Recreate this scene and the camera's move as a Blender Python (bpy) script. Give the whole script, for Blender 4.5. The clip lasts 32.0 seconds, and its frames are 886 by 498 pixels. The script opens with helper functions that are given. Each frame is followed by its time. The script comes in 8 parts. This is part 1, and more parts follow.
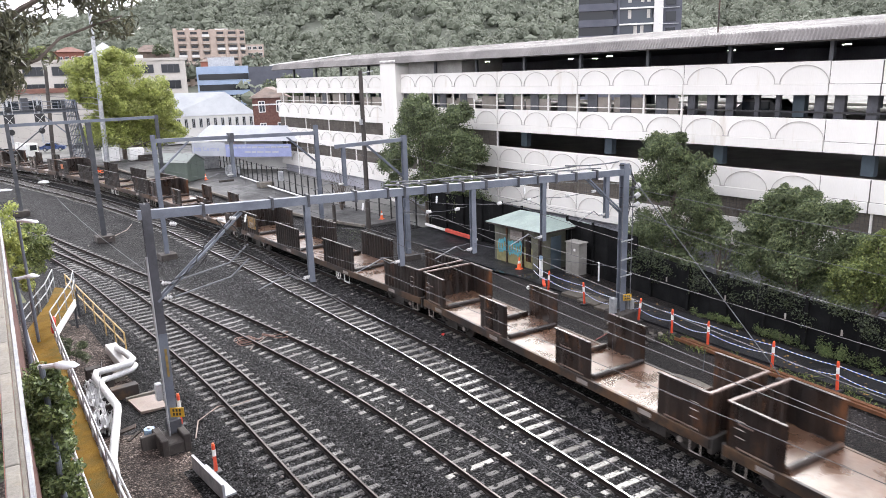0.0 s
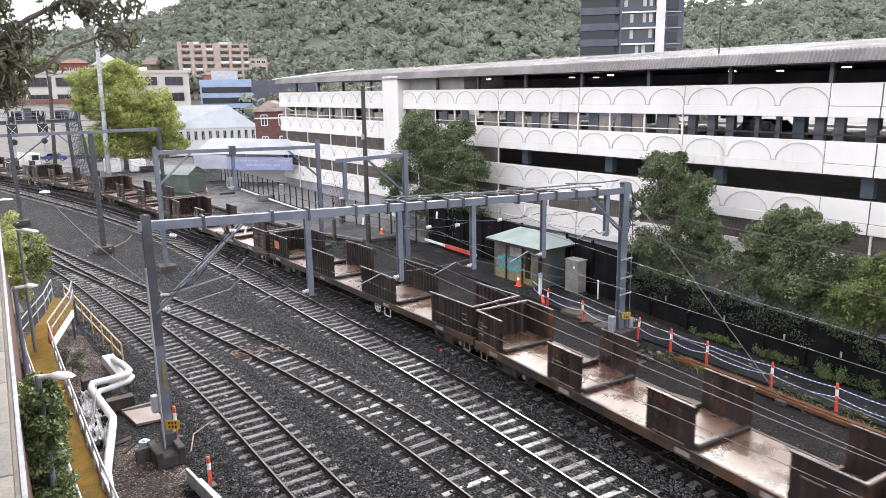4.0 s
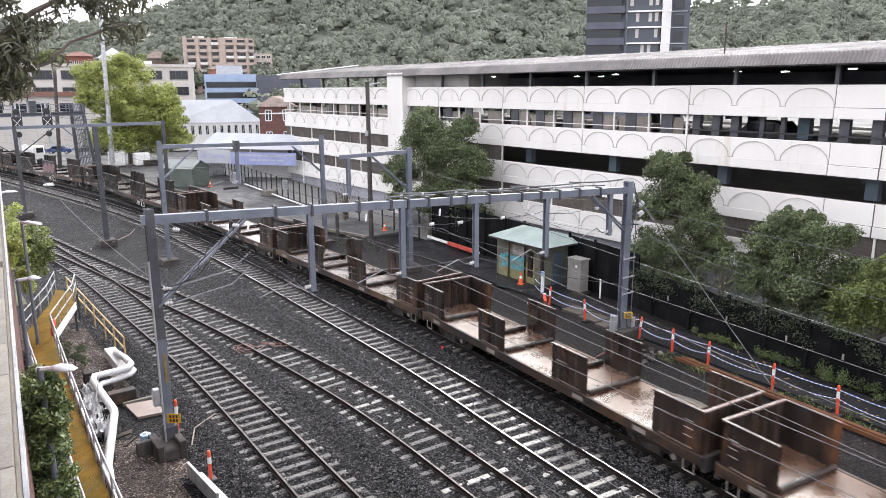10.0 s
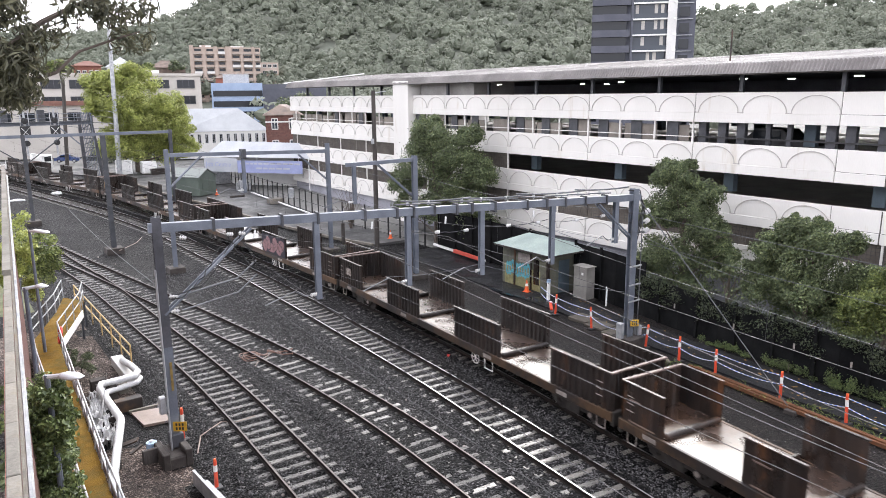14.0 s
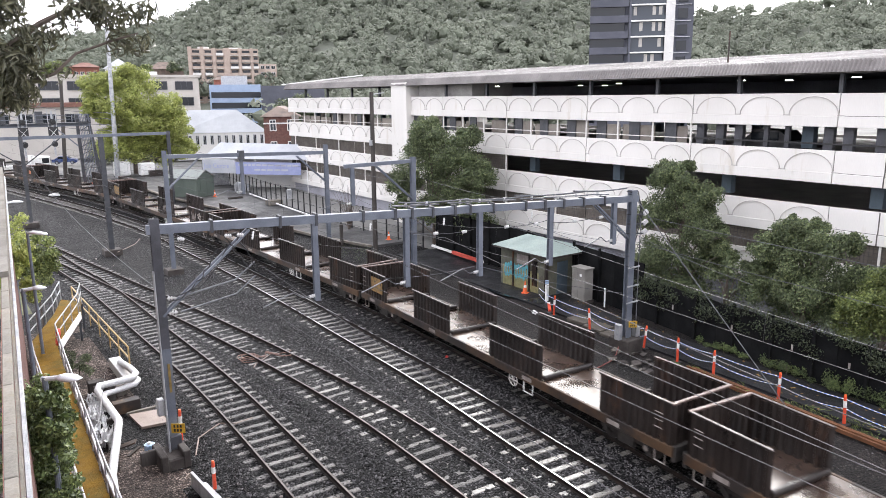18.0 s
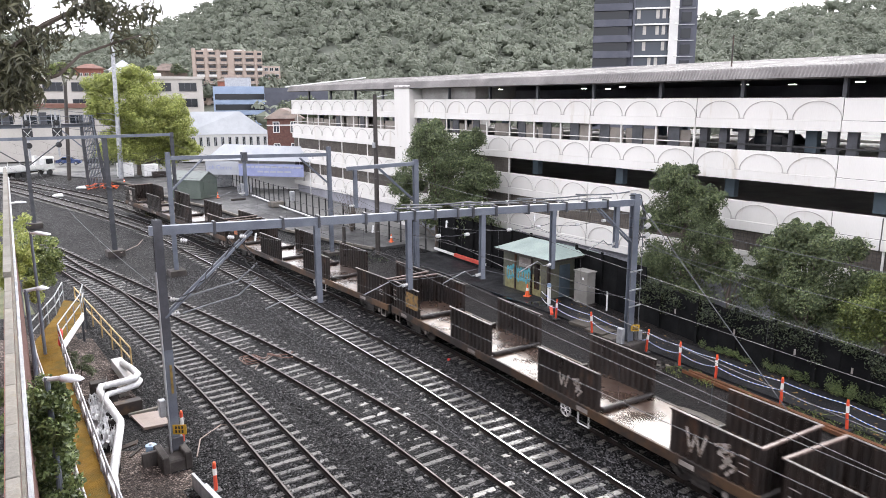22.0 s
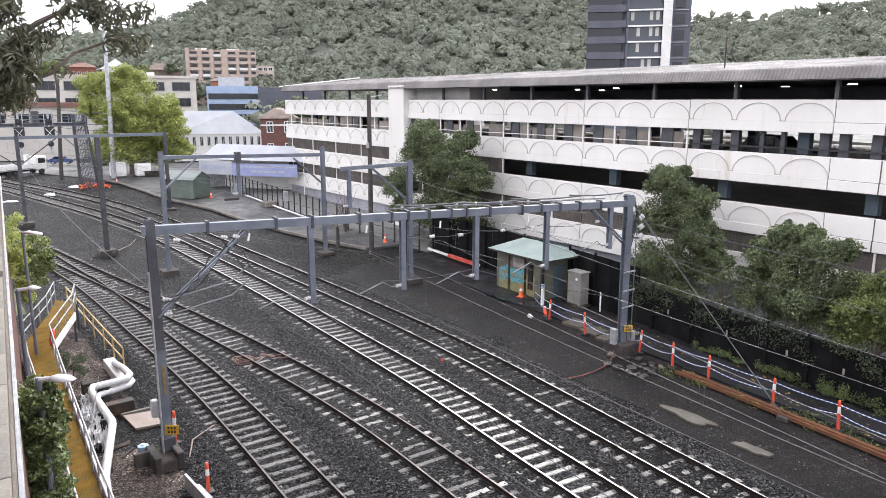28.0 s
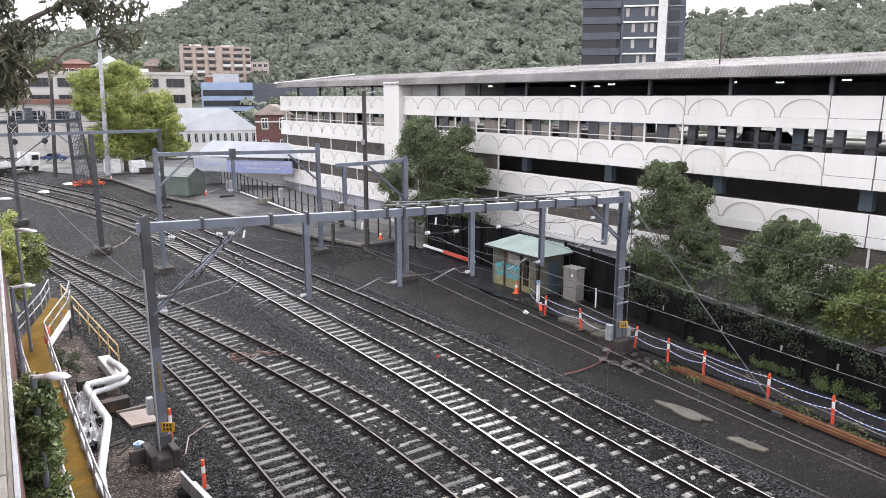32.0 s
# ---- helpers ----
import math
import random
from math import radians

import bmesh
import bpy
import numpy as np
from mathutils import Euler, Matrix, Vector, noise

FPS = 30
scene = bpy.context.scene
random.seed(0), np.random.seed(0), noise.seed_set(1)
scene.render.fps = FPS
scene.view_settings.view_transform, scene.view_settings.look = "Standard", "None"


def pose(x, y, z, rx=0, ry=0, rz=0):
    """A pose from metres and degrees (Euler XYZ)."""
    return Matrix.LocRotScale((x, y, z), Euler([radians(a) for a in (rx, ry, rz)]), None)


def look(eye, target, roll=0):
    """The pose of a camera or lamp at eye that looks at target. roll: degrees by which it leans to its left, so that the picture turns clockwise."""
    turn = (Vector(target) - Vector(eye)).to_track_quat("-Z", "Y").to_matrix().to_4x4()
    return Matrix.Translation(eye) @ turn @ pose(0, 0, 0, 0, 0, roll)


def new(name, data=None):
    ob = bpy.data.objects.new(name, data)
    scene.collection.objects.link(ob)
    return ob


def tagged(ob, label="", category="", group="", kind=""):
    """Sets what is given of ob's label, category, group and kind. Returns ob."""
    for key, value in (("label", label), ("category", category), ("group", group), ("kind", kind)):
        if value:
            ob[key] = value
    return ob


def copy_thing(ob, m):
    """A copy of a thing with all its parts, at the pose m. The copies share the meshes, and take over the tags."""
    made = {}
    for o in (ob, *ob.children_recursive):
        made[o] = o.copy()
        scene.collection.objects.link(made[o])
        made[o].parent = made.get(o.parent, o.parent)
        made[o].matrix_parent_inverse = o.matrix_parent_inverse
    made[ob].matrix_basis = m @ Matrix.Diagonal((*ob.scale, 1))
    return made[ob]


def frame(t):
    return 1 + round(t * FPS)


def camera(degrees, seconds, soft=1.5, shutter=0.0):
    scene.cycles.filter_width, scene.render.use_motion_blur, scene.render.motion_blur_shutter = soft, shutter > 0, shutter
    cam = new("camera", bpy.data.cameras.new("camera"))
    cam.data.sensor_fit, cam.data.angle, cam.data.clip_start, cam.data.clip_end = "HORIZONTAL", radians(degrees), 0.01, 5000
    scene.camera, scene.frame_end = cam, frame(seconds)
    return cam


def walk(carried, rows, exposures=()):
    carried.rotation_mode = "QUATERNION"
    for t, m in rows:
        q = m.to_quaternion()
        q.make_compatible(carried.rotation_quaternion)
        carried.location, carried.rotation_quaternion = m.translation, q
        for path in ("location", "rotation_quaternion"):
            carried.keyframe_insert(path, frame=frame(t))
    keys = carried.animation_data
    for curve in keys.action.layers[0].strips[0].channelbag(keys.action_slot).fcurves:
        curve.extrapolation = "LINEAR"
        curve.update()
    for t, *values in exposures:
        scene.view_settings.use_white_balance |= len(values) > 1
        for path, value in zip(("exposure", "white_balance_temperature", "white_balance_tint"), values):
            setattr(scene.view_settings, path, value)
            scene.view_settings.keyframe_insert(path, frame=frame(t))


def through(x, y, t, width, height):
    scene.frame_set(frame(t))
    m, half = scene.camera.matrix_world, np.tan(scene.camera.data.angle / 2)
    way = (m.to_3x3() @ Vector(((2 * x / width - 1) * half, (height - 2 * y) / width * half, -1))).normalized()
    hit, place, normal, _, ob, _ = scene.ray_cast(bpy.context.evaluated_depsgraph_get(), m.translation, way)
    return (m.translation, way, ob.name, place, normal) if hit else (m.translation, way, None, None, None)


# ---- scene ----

EYE = (0.0, 0.0, 11.8)
# seconds, degrees looked down, degrees turned from the tracks' line, lean
VIEW = [
    (0, 13.755, 36.499, -1.825),
    (0.5, 13.595, 36.181, -1.687),
    (1, 13.442, 36.196, -1.246),
    (1.5, 13.286, 36.265, -1.062),
    (2, 13.183, 36.417, -0.887),
    (2.5, 13.024, 36.515, -0.779),
    (3, 12.822, 36.574, -0.788),
    (3.5, 12.634, 36.597, -0.915),
    (5.5, 12.393, 36.500, -0.980),
    (6, 12.411, 36.538, -0.876),
    (6.5, 12.527, 36.554, -0.616),
    (7, 12.626, 36.572, -0.381),
    (7.5, 12.750, 36.618, -0.158),
    (8, 12.831, 36.625, -0.233),
    (8.5, 12.849, 36.623, -0.259),
    (9, 12.827, 36.602, -0.375),
    (9.5, 12.788, 36.498, -0.301),
    (10, 12.722, 36.348, -0.326),
    (10.5, 12.616, 36.199, -0.373),
    (11, 12.454, 36.128, -0.329),
    (11.5, 12.336, 36.073, -0.451),
    (12, 12.244, 36.067, -0.523),
    (12.5, 12.187, 36.021, -0.506),
    (13, 12.150, 35.958, -0.528),
    (13.5, 12.136, 35.891, -0.465),
    (14, 12.097, 35.880, -0.488),
    (14.5, 12.055, 35.922, -0.550),
    (16.5, 12.048, 35.840, -0.347),
    (17, 12.038, 35.861, -0.355),
    (17.5, 12.006, 35.960, -0.404),
    (18, 11.987, 36.018, -0.496),
    (18.5, 11.983, 36.026, -0.519),
    (19, 11.959, 35.999, -0.425),
    (19.5, 11.945, 35.959, -0.399),
    (20, 11.881, 35.960, -0.313),
    (20.5, 11.804, 35.935, -0.363),
    (21, 11.799, 35.886, -0.385),
    (21.5, 11.800, 35.841, -0.392),
    (22, 11.777, 35.823, -0.231),
    (22.5, 11.733, 35.849, -0.211),
    (23, 11.689, 35.898, -0.240),
    (23.5, 11.677, 35.942, -0.214),
    (24, 11.719, 35.945, -0.152),
    (24.5, 11.754, 35.944, -0.177),
    (25, 11.774, 35.974, -0.111),
    (25.5, 11.766, 36.067, -0.019),
    (27.5, 11.753, 36.302, -0.122),
    (28, 11.743, 36.333, 0.000),
    (28.5, 11.704, 36.399, 0.149),
    (29, 11.700, 36.463, 0.120),
    (29.5, 11.710, 36.510, 0.019),
    (30, 11.761, 36.574, 0.125),
    (30.5, 11.827, 36.568, 0.122),
    (31, 11.923, 36.565, 0.082),
    (31.5, 11.971, 36.612, 0.018),
    (32, 12.024, 36.691, -0.057),
]


def aimed(down, turned, lean):
    d, y = radians(down), radians(turned)
    ahead = Vector((math.sin(y) * math.cos(d), math.cos(y) * math.cos(d), -math.sin(d)))
    return look(EYE, Vector(EYE) + ahead * 10, lean)


cam = camera(63.4, 32.0, soft=0.85, shutter=0.25)
walk(cam, [(t, aimed(a, b, c)) for t, a, b, c in VIEW], exposures=((0, 0.94), (6, 0.88), (13, 0.85), (24, 0.85), (28, 0.8), (32, 0.76)))

# ---- world and sun: bright overcast ----
SUN_UP, SUN_ROUND = 33.0, 52.0
world = bpy.data.worlds.new("sky")
scene.world = world
world.use_nodes = True
wn, wl = world.node_tree.nodes, world.node_tree.links
sky = wn.new("ShaderNodeTexSky")
sky.sky_type = "NISHITA"
sky.sun_disc = False
sky.sun_elevation, sky.sun_rotation = radians(SUN_UP), radians(SUN_ROUND)
sky.air_density, sky.dust_density, sky.ozone_density = 1.6, 6.0, 1.0
veil = wn.new("ShaderNodeHueSaturation")
veil.inputs["Saturation"].default_value = 0.12
cloud = wn.new("ShaderNodeMix")
cloud.data_type = "RGBA"
cloud.inputs["Factor"].default_value = 0.55
cloud.inputs["B"].default_value = (10.5, 10.4, 11.6, 1)
wl.new(sky.outputs["Color"], veil.inputs["Color"])
wl.new(veil.outputs["Color"], cloud.inputs["A"])
wl.new(cloud.outputs["Result"], wn["Background"].inputs["Color"])
wn["Background"].inputs["Strength"].default_value = 0.2

sun = new("sun", bpy.data.lights.new("sun", "SUN"))
sun.data.energy, sun.data.angle, sun.data.color = 1.3, radians(28), (1.0, 0.985, 0.96)
su, sr = radians(SUN_UP), radians(SUN_ROUND)
sun.matrix_world = look((0, 0, 80), (-math.sin(sr) * math.cos(su), -math.cos(sr) * math.cos(su), 80 - math.sin(su)))


# ---- materials ----
def surf(name, c1, c2, rough=0.8, scale=3.0, metal=0.0, bump=0.2, fine=40.0, rand=0.0, space="Object", spread=(0.35, 0.65),
         stain=None, stain_scale=0.8, stain_at=(0.55, 0.7), wet=0.0, stretch=(1, 1, 1), spec=0.5, coat=0.0,
         coat_scale=0.6, coat_rough=0.08, coat_ior=1.5, grain=0.6):
    """A grained surface: two colours mixed by broad and fine noise, an optional stain colour, an uneven gloss and a fine relief."""
    m = bpy.data.materials.new(name)
    m.use_nodes = True
    n, l = m.node_tree.nodes, m.node_tree.links
    b = n["Principled BSDF"]
    tc = n.new("ShaderNodeTexCoord")
    mp = n.new("ShaderNodeMapping")
    mp.inputs["Scale"].default_value = stretch
    l.new(tc.outputs[space], mp.inputs["Vector"])

    def noise_of(s, detail=6, rgh=0.6):
        t = n.new("ShaderNodeTexNoise")
        t.inputs["Scale"].default_value, t.inputs["Detail"].default_value, t.inputs["Roughness"].default_value = s, detail, rgh
        l.new(mp.outputs["Vector"], t.inputs["Vector"])
        return t.outputs["Fac"]

    def ramp(src, lo, hi, a, z):
        r = n.new("ShaderNodeValToRGB")
        e = r.color_ramp.elements
        e[0].position, e[1].position = lo, hi
        e[0].color, e[1].color = (*a, 1), (*z, 1)
        l.new(src, r.inputs["Fac"])
        return r.outputs["Color"]

    def mix(kind, fac, a, z):
        x = n.new("ShaderNodeMix")
        x.data_type, x.blend_type = "RGBA", kind
        for key, v in (("Factor", fac), ("A", a), ("B", z)):
            if isinstance(v, (int, float)):
                x.inputs[key].default_value = v
            else:
                l.new(v, x.inputs[key])
        return x.outputs["Result"]

    broad, small = noise_of(scale), noise_of(fine, 4)
    col = ramp(broad, *spread, c1, c2)
    col = mix("MULTIPLY", grain, col, ramp(small, 0.3, 0.7, (0.72, 0.72, 0.72), (1.15, 1.15, 1.15)))
    if stain:
        fac = ramp(noise_of(stain_scale, 8, 0.65), *stain_at, (0, 0, 0), (1, 1, 1))
        r = n.new("ShaderNodeRGB")
        r.outputs[0].default_value = (*stain, 1)
        col = mix("MIX", fac, col, r.outputs[0])
    if rand:
        oi = n.new("ShaderNodeObjectInfo")
        lo, hi = 1 - rand, 1 + rand
        col = mix("MULTIPLY", 1.0, col, ramp(oi.outputs["Random"], 0.0, 1.0, (lo, lo, lo), (hi, hi * 0.98, hi * 0.95)))
    l.new(col, b.inputs["Base Color"])
    rg = n.new("ShaderNodeMapRange")
    l.new(noise_of(scale * 0.6 + 0.3, 5), rg.inputs["Value"])
    rg.inputs["From Min"].default_value, rg.inputs["From Max"].default_value = 0.35, 0.65
    rg.inputs["To Min"].default_value, rg.inputs["To Max"].default_value = max(0.04, rough - 0.12 - wet), min(1.0, rough + 0.1)
    l.new(rg.outputs["Result"], b.inputs["Roughness"])
    b.inputs["Metallic"].default_value = metal
    b.inputs["Specular IOR Level"].default_value = spec
    b.inputs["Coat Roughness"].default_value = coat_rough
    b.inputs["Coat IOR"].default_value = coat_ior
    if coat:
        cw = n.new("ShaderNodeMapRange")
        l.new(noise_of(coat_scale, 5, 0.55), cw.inputs["Value"])
        cw.inputs["From Min"].default_value, cw.inputs["From Max"].default_value = 0.38, 0.56
        cw.inputs["To Min"].default_value, cw.inputs["To Max"].default_value = coat * 0.15, coat
        l.new(cw.outputs["Result"], b.inputs["Coat Weight"])
    if bump:
        bp = n.new("ShaderNodeBump")
        bp.inputs["Strength"].default_value, bp.inputs["Distance"].default_value = bump, 0.03
        l.new(small, bp.inputs["Height"])
        l.new(bp.outputs["Normal"], b.inputs["Normal"])
    return m


def island_leaf(name, c1, c2, c3, rough=0.5, through=0.25, spec=0.5, uneven=(0.7, 1.35), patches=0.9):
    """Foliage: each leaf its own shade between three greens, with a little light through it."""
    m = bpy.data.materials.new(name)
    m.use_nodes = True
    n, l = m.node_tree.nodes, m.node_tree.links
    b = n["Principled BSDF"]
    geo = n.new("ShaderNodeNewGeometry")
    r = n.new("ShaderNodeValToRGB")
    e = r.color_ramp.elements
    e[0].color, e[1].color = (*c1, 1), (*c3, 1)
    k = e.new(0.5)
    k.color = (*c2, 1)
    l.new(geo.outputs["Random Per Island"], r.inputs["Fac"])
    tc = n.new("ShaderNodeTexCoord")
    t = n.new("ShaderNodeTexNoise")
    t.inputs["Scale"].default_value = patches
    l.new(tc.outputs["Object"], t.inputs["Vector"])
    v = n.new("ShaderNodeHueSaturation")
    mr = n.new("ShaderNodeMapRange")
    mr.inputs["From Min"].default_value, mr.inputs["From Max"].default_value = 0.3, 0.7
    mr.inputs["To Min"].default_value, mr.inputs["To Max"].default_value = uneven
    l.new(t.outputs["Fac"], mr.inputs["Value"])
    l.new(mr.outputs["Result"], v.inputs["Value"])
    l.new(r.outputs["Color"], v.inputs["Color"])
    l.new(v.outputs["Color"], b.inputs["Base Color"])
    b.inputs["Roughness"].default_value = rough
    b.inputs["Specular IOR Level"].default_value = spec
    if through:
        tr = n.new("ShaderNodeBsdfTranslucent")
        l.new(v.outputs["Color"], tr.inputs["Color"])
        mx = n.new("ShaderNodeMixShader")
        mx.inputs[0].default_value = through
        l.new(b.outputs[0], mx.inputs[1])
        l.new(tr.outputs[0], mx.inputs[2])
        l.new(mx.outputs[0], n["Material Output"].inputs["Surface"])
    return m


def glow(name, colour, strength):
    m = bpy.data.materials.new(name)
    m.use_nodes = True
    b = m.node_tree.nodes["Principled BSDF"]
    b.inputs["Base Color"].default_value = (*colour, 1)
    b.inputs["Emission Color"].default_value = (*colour, 1)
    b.inputs["Emission Strength"].default_value = strength
    return m


def glassy(name, colour, rough=0.08):
    m = bpy.data.materials.new(name)
    m.use_nodes = True
    b = m.node_tree.nodes["Principled BSDF"]
    b.inputs["Base Color"].default_value = (*colour, 1)
    b.inputs["Roughness"].default_value = rough
    b.inputs["Specular IOR Level"].default_value = 0.4
    return m


def stony(name, dark, mid, pale, size, rough=0.6, spec=0.08, patchy=(0.65, 1.3)):
    """Broken stone: cells with their own tone, shade between stones put into the colour, and a rounded relief."""
    m = bpy.data.materials.new(name)
    m.use_nodes = True
    n, l = m.node_tree.nodes, m.node_tree.links
    b = n["Principled BSDF"]
    tc = n.new("ShaderNodeTexCoord")
    v = n.new("ShaderNodeTexVoronoi")
    v.inputs["Scale"].default_value = 1 / size
    l.new(tc.outputs["Object"], v.inputs["Vector"])
    sep = n.new("ShaderNodeSeparateColor")
    l.new(v.outputs["Color"], sep.inputs["Color"])
    r = n.new("ShaderNodeValToRGB")
    e = r.color_ramp.elements
    e[0].color, e[1].color = (*dark, 1), (*pale, 1)
    k = e.new(0.68)
    k.color = (*mid, 1)
    l.new(sep.outputs["Red"], r.inputs["Fac"])
    # colour falls to a quarter at cell edges: painted shade between stones
    gap_shade = n.new("ShaderNodeMapRange")
    gap_shade.inputs["From Min"].default_value, gap_shade.inputs["From Max"].default_value = 0.25, 0.75
    gap_shade.inputs["To Min"].default_value, gap_shade.inputs["To Max"].default_value = 1.0, 0.25
    l.new(v.outputs["Distance"], gap_shade.inputs["Value"])
    broad = n.new("ShaderNodeTexNoise")
    broad.inputs["Scale"].default_value, broad.inputs["Detail"].default_value = 0.35, 5
    l.new(tc.outputs["Object"], broad.inputs["Vector"])
    br = n.new("ShaderNodeMapRange")
    br.inputs["From Min"].default_value, br.inputs["From Max"].default_value = 0.3, 0.7
    br.inputs["To Min"].default_value, br.inputs["To Max"].default_value = patchy
    l.new(broad.outputs["Fac"], br.inputs["Value"])
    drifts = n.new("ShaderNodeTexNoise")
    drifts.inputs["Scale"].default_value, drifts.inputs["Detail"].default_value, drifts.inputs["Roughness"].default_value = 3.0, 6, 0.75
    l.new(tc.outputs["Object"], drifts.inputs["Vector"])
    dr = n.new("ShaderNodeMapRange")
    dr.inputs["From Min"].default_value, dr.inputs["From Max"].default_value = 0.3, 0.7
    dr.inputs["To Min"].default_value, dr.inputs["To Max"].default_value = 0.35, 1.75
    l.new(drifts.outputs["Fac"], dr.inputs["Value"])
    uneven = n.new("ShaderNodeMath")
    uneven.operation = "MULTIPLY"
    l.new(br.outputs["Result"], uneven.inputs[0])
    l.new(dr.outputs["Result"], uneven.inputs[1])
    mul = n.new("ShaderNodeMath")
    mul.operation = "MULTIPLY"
    l.new(gap_shade.outputs["Result"], mul.inputs[0])
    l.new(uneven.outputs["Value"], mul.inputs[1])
    hs = n.new("ShaderNodeHueSaturation")
    l.new(r.outputs["Color"], hs.inputs["Color"])
    l.new(mul.outputs["Value"], hs.inputs["Value"])
    l.new(hs.outputs["Color"], b.inputs["Base Color"])
    b.inputs["Roughness"].default_value = rough
    b.inputs["Specular IOR Level"].default_value = spec
    bp = n.new("ShaderNodeBump")
    bp.invert = True
    bp.inputs["Strength"].default_value, bp.inputs["Distance"].default_value = 1.0, size * 0.8
    l.new(v.outputs["Distance"], bp.inputs["Height"])
    l.new(bp.outputs["Normal"], b.inputs["Normal"])
    return m


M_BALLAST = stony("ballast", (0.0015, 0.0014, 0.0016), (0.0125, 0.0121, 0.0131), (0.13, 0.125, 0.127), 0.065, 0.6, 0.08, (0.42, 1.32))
M_STONE = island_leaf("ballast_stone", (0.0025, 0.0024, 0.0027), (0.015, 0.0145, 0.0157), (0.12, 0.115, 0.118), 0.4, 0, 0.4)
M_EARTH = stony("wet_gravelly_earth", (0.004, 0.0034, 0.0032), (0.0115, 0.0095, 0.0088), (0.042, 0.035, 0.0325), 0.06, 0.6, 0.2, (0.35, 2.0))
M_BANK = stony("clay_bank", (0.05, 0.039, 0.034), (0.125, 0.096, 0.083), (0.32, 0.265, 0.235), 0.06, 0.8, 0.15, (0.45, 1.6))
M_ASPHALT = surf("wet_asphalt", (0.008, 0.0082, 0.0095), (0.017, 0.0173, 0.0195), 0.6, 0.5, bump=0.3, fine=60, wet=0.15, spec=0.3)
M_YARD = surf("worn_asphalt_yard", (0.05, 0.05, 0.051), (0.085, 0.084, 0.083), 0.7, 0.35, bump=0.3, fine=18, wet=0.15, spec=0.3,
              stain=(0.028, 0.028, 0.028), stain_scale=0.12, stain_at=(0.5, 0.62))
M_GRASS = surf("rough_grass", (0.05, 0.06, 0.025), (0.11, 0.11, 0.05), 0.9, 1.0, bump=0.8, fine=20)
M_CITY = surf("town_ground", (0.1, 0.1, 0.092), (0.19, 0.188, 0.178), 0.9, 0.05, bump=0.3, fine=3)
M_RAILSIDE = surf("rusty_rail_side", (0.008, 0.0065, 0.006), (0.022, 0.015, 0.012), 0.7, 3, bump=0.4, fine=60, spec=0.2)
M_RAILTOP = surf("polished_rail_head", (0.36, 0.36, 0.37), (0.5, 0.5, 0.5), 0.3, 2, metal=0.9, bump=0.05, fine=80)
M_RAILDULL = surf("dull_rail_head", (0.04, 0.032, 0.028), (0.09, 0.075, 0.066), 0.4, 2, metal=0.5, bump=0.1, fine=80)
M_SLEEPER = surf("concrete_sleeper", (0.075, 0.071, 0.065), (0.14, 0.135, 0.125), 0.45, 2.5, bump=0.4, fine=30, rand=0.35, wet=0.2,
                 stain=(0.05, 0.042, 0.036), stain_scale=2.0, stain_at=(0.5, 0.7), coat=0.25, coat_scale=1.5, coat_rough=0.16)
M_TIMBER = surf("grey_timber_sleeper", (0.065, 0.062, 0.06), (0.125, 0.12, 0.114), 0.5, 3, bump=0.6, fine=30, rand=0.3, wet=0.2,
                stretch=(1, 6, 6))
M_STEEL = surf("blue_grey_painted_steel", (0.105, 0.118, 0.146), (0.155, 0.173, 0.206), 0.45, 1.2, bump=0.1, fine=30,
               stain=(0.09, 0.075, 0.068), stain_scale=1.4, stain_at=(0.66, 0.78))
M_STEELOLD = surf("dark_grimy_steel", (0.035, 0.036, 0.043), (0.07, 0.072, 0.083), 0.5, 1.5, bump=0.2, fine=30, stain=(0.06, 0.045, 0.042), stain_scale=1.0, stain_at=(0.66, 0.8))
M_ARM = surf("dull_grey_arm", (0.1, 0.105, 0.115), (0.18, 0.185, 0.195), 0.5, 3, metal=0.3, bump=0.1, fine=40)
M_STEELDARK = surf("dark_weathered_steel", (0.035, 0.037, 0.043), (0.065, 0.068, 0.077), 0.5, 1.5, bump=0.15, fine=30)
M_GALV = surf("galvanised_steel", (0.3, 0.31, 0.33), (0.48, 0.49, 0.5), 0.4, 3, metal=0.4, bump=0.1, fine=40)
M_CONCRETE = surf("rough_concrete", (0.026, 0.021, 0.019), (0.065, 0.056, 0.05), 0.85, 1.5, bump=0.5, fine=18, stain=(0.035, 0.028, 0.025), stain_scale=1.6)
M_WIRE = surf("wire", (0.04, 0.04, 0.045), (0.09, 0.09, 0.095), 0.5, 2, metal=0.5, bump=0)
M_WIREPALE = surf("bright_strand_wire", (0.08, 0.083, 0.09), (0.14, 0.145, 0.155), 0.5, 2, metal=0.3, bump=0)
M_PORCELAIN = surf("white_porcelain", (0.5, 0.5, 0.5), (0.62, 0.62, 0.61), 0.2, 4, bump=0)
M_WHITEWALL = surf("weathered_white_render", (0.66, 0.64, 0.605), (0.74, 0.72, 0.685), 0.75, 0.25, bump=0.02, fine=30, grain=0.15,
                   stain=(0.46, 0.39, 0.29), stain_scale=1.1, stain_at=(0.6, 0.86), stretch=(1, 1, 0.14))
M_GREYEDGE = surf("grimy_edge", (0.4, 0.38, 0.355), (0.52, 0.495, 0.46), 0.8, 1.5, bump=0.1, fine=14)
M_JOINT = surf("dark_joint", (0.06, 0.055, 0.05), (0.12, 0.11, 0.1), 0.9, 3, bump=0.1)
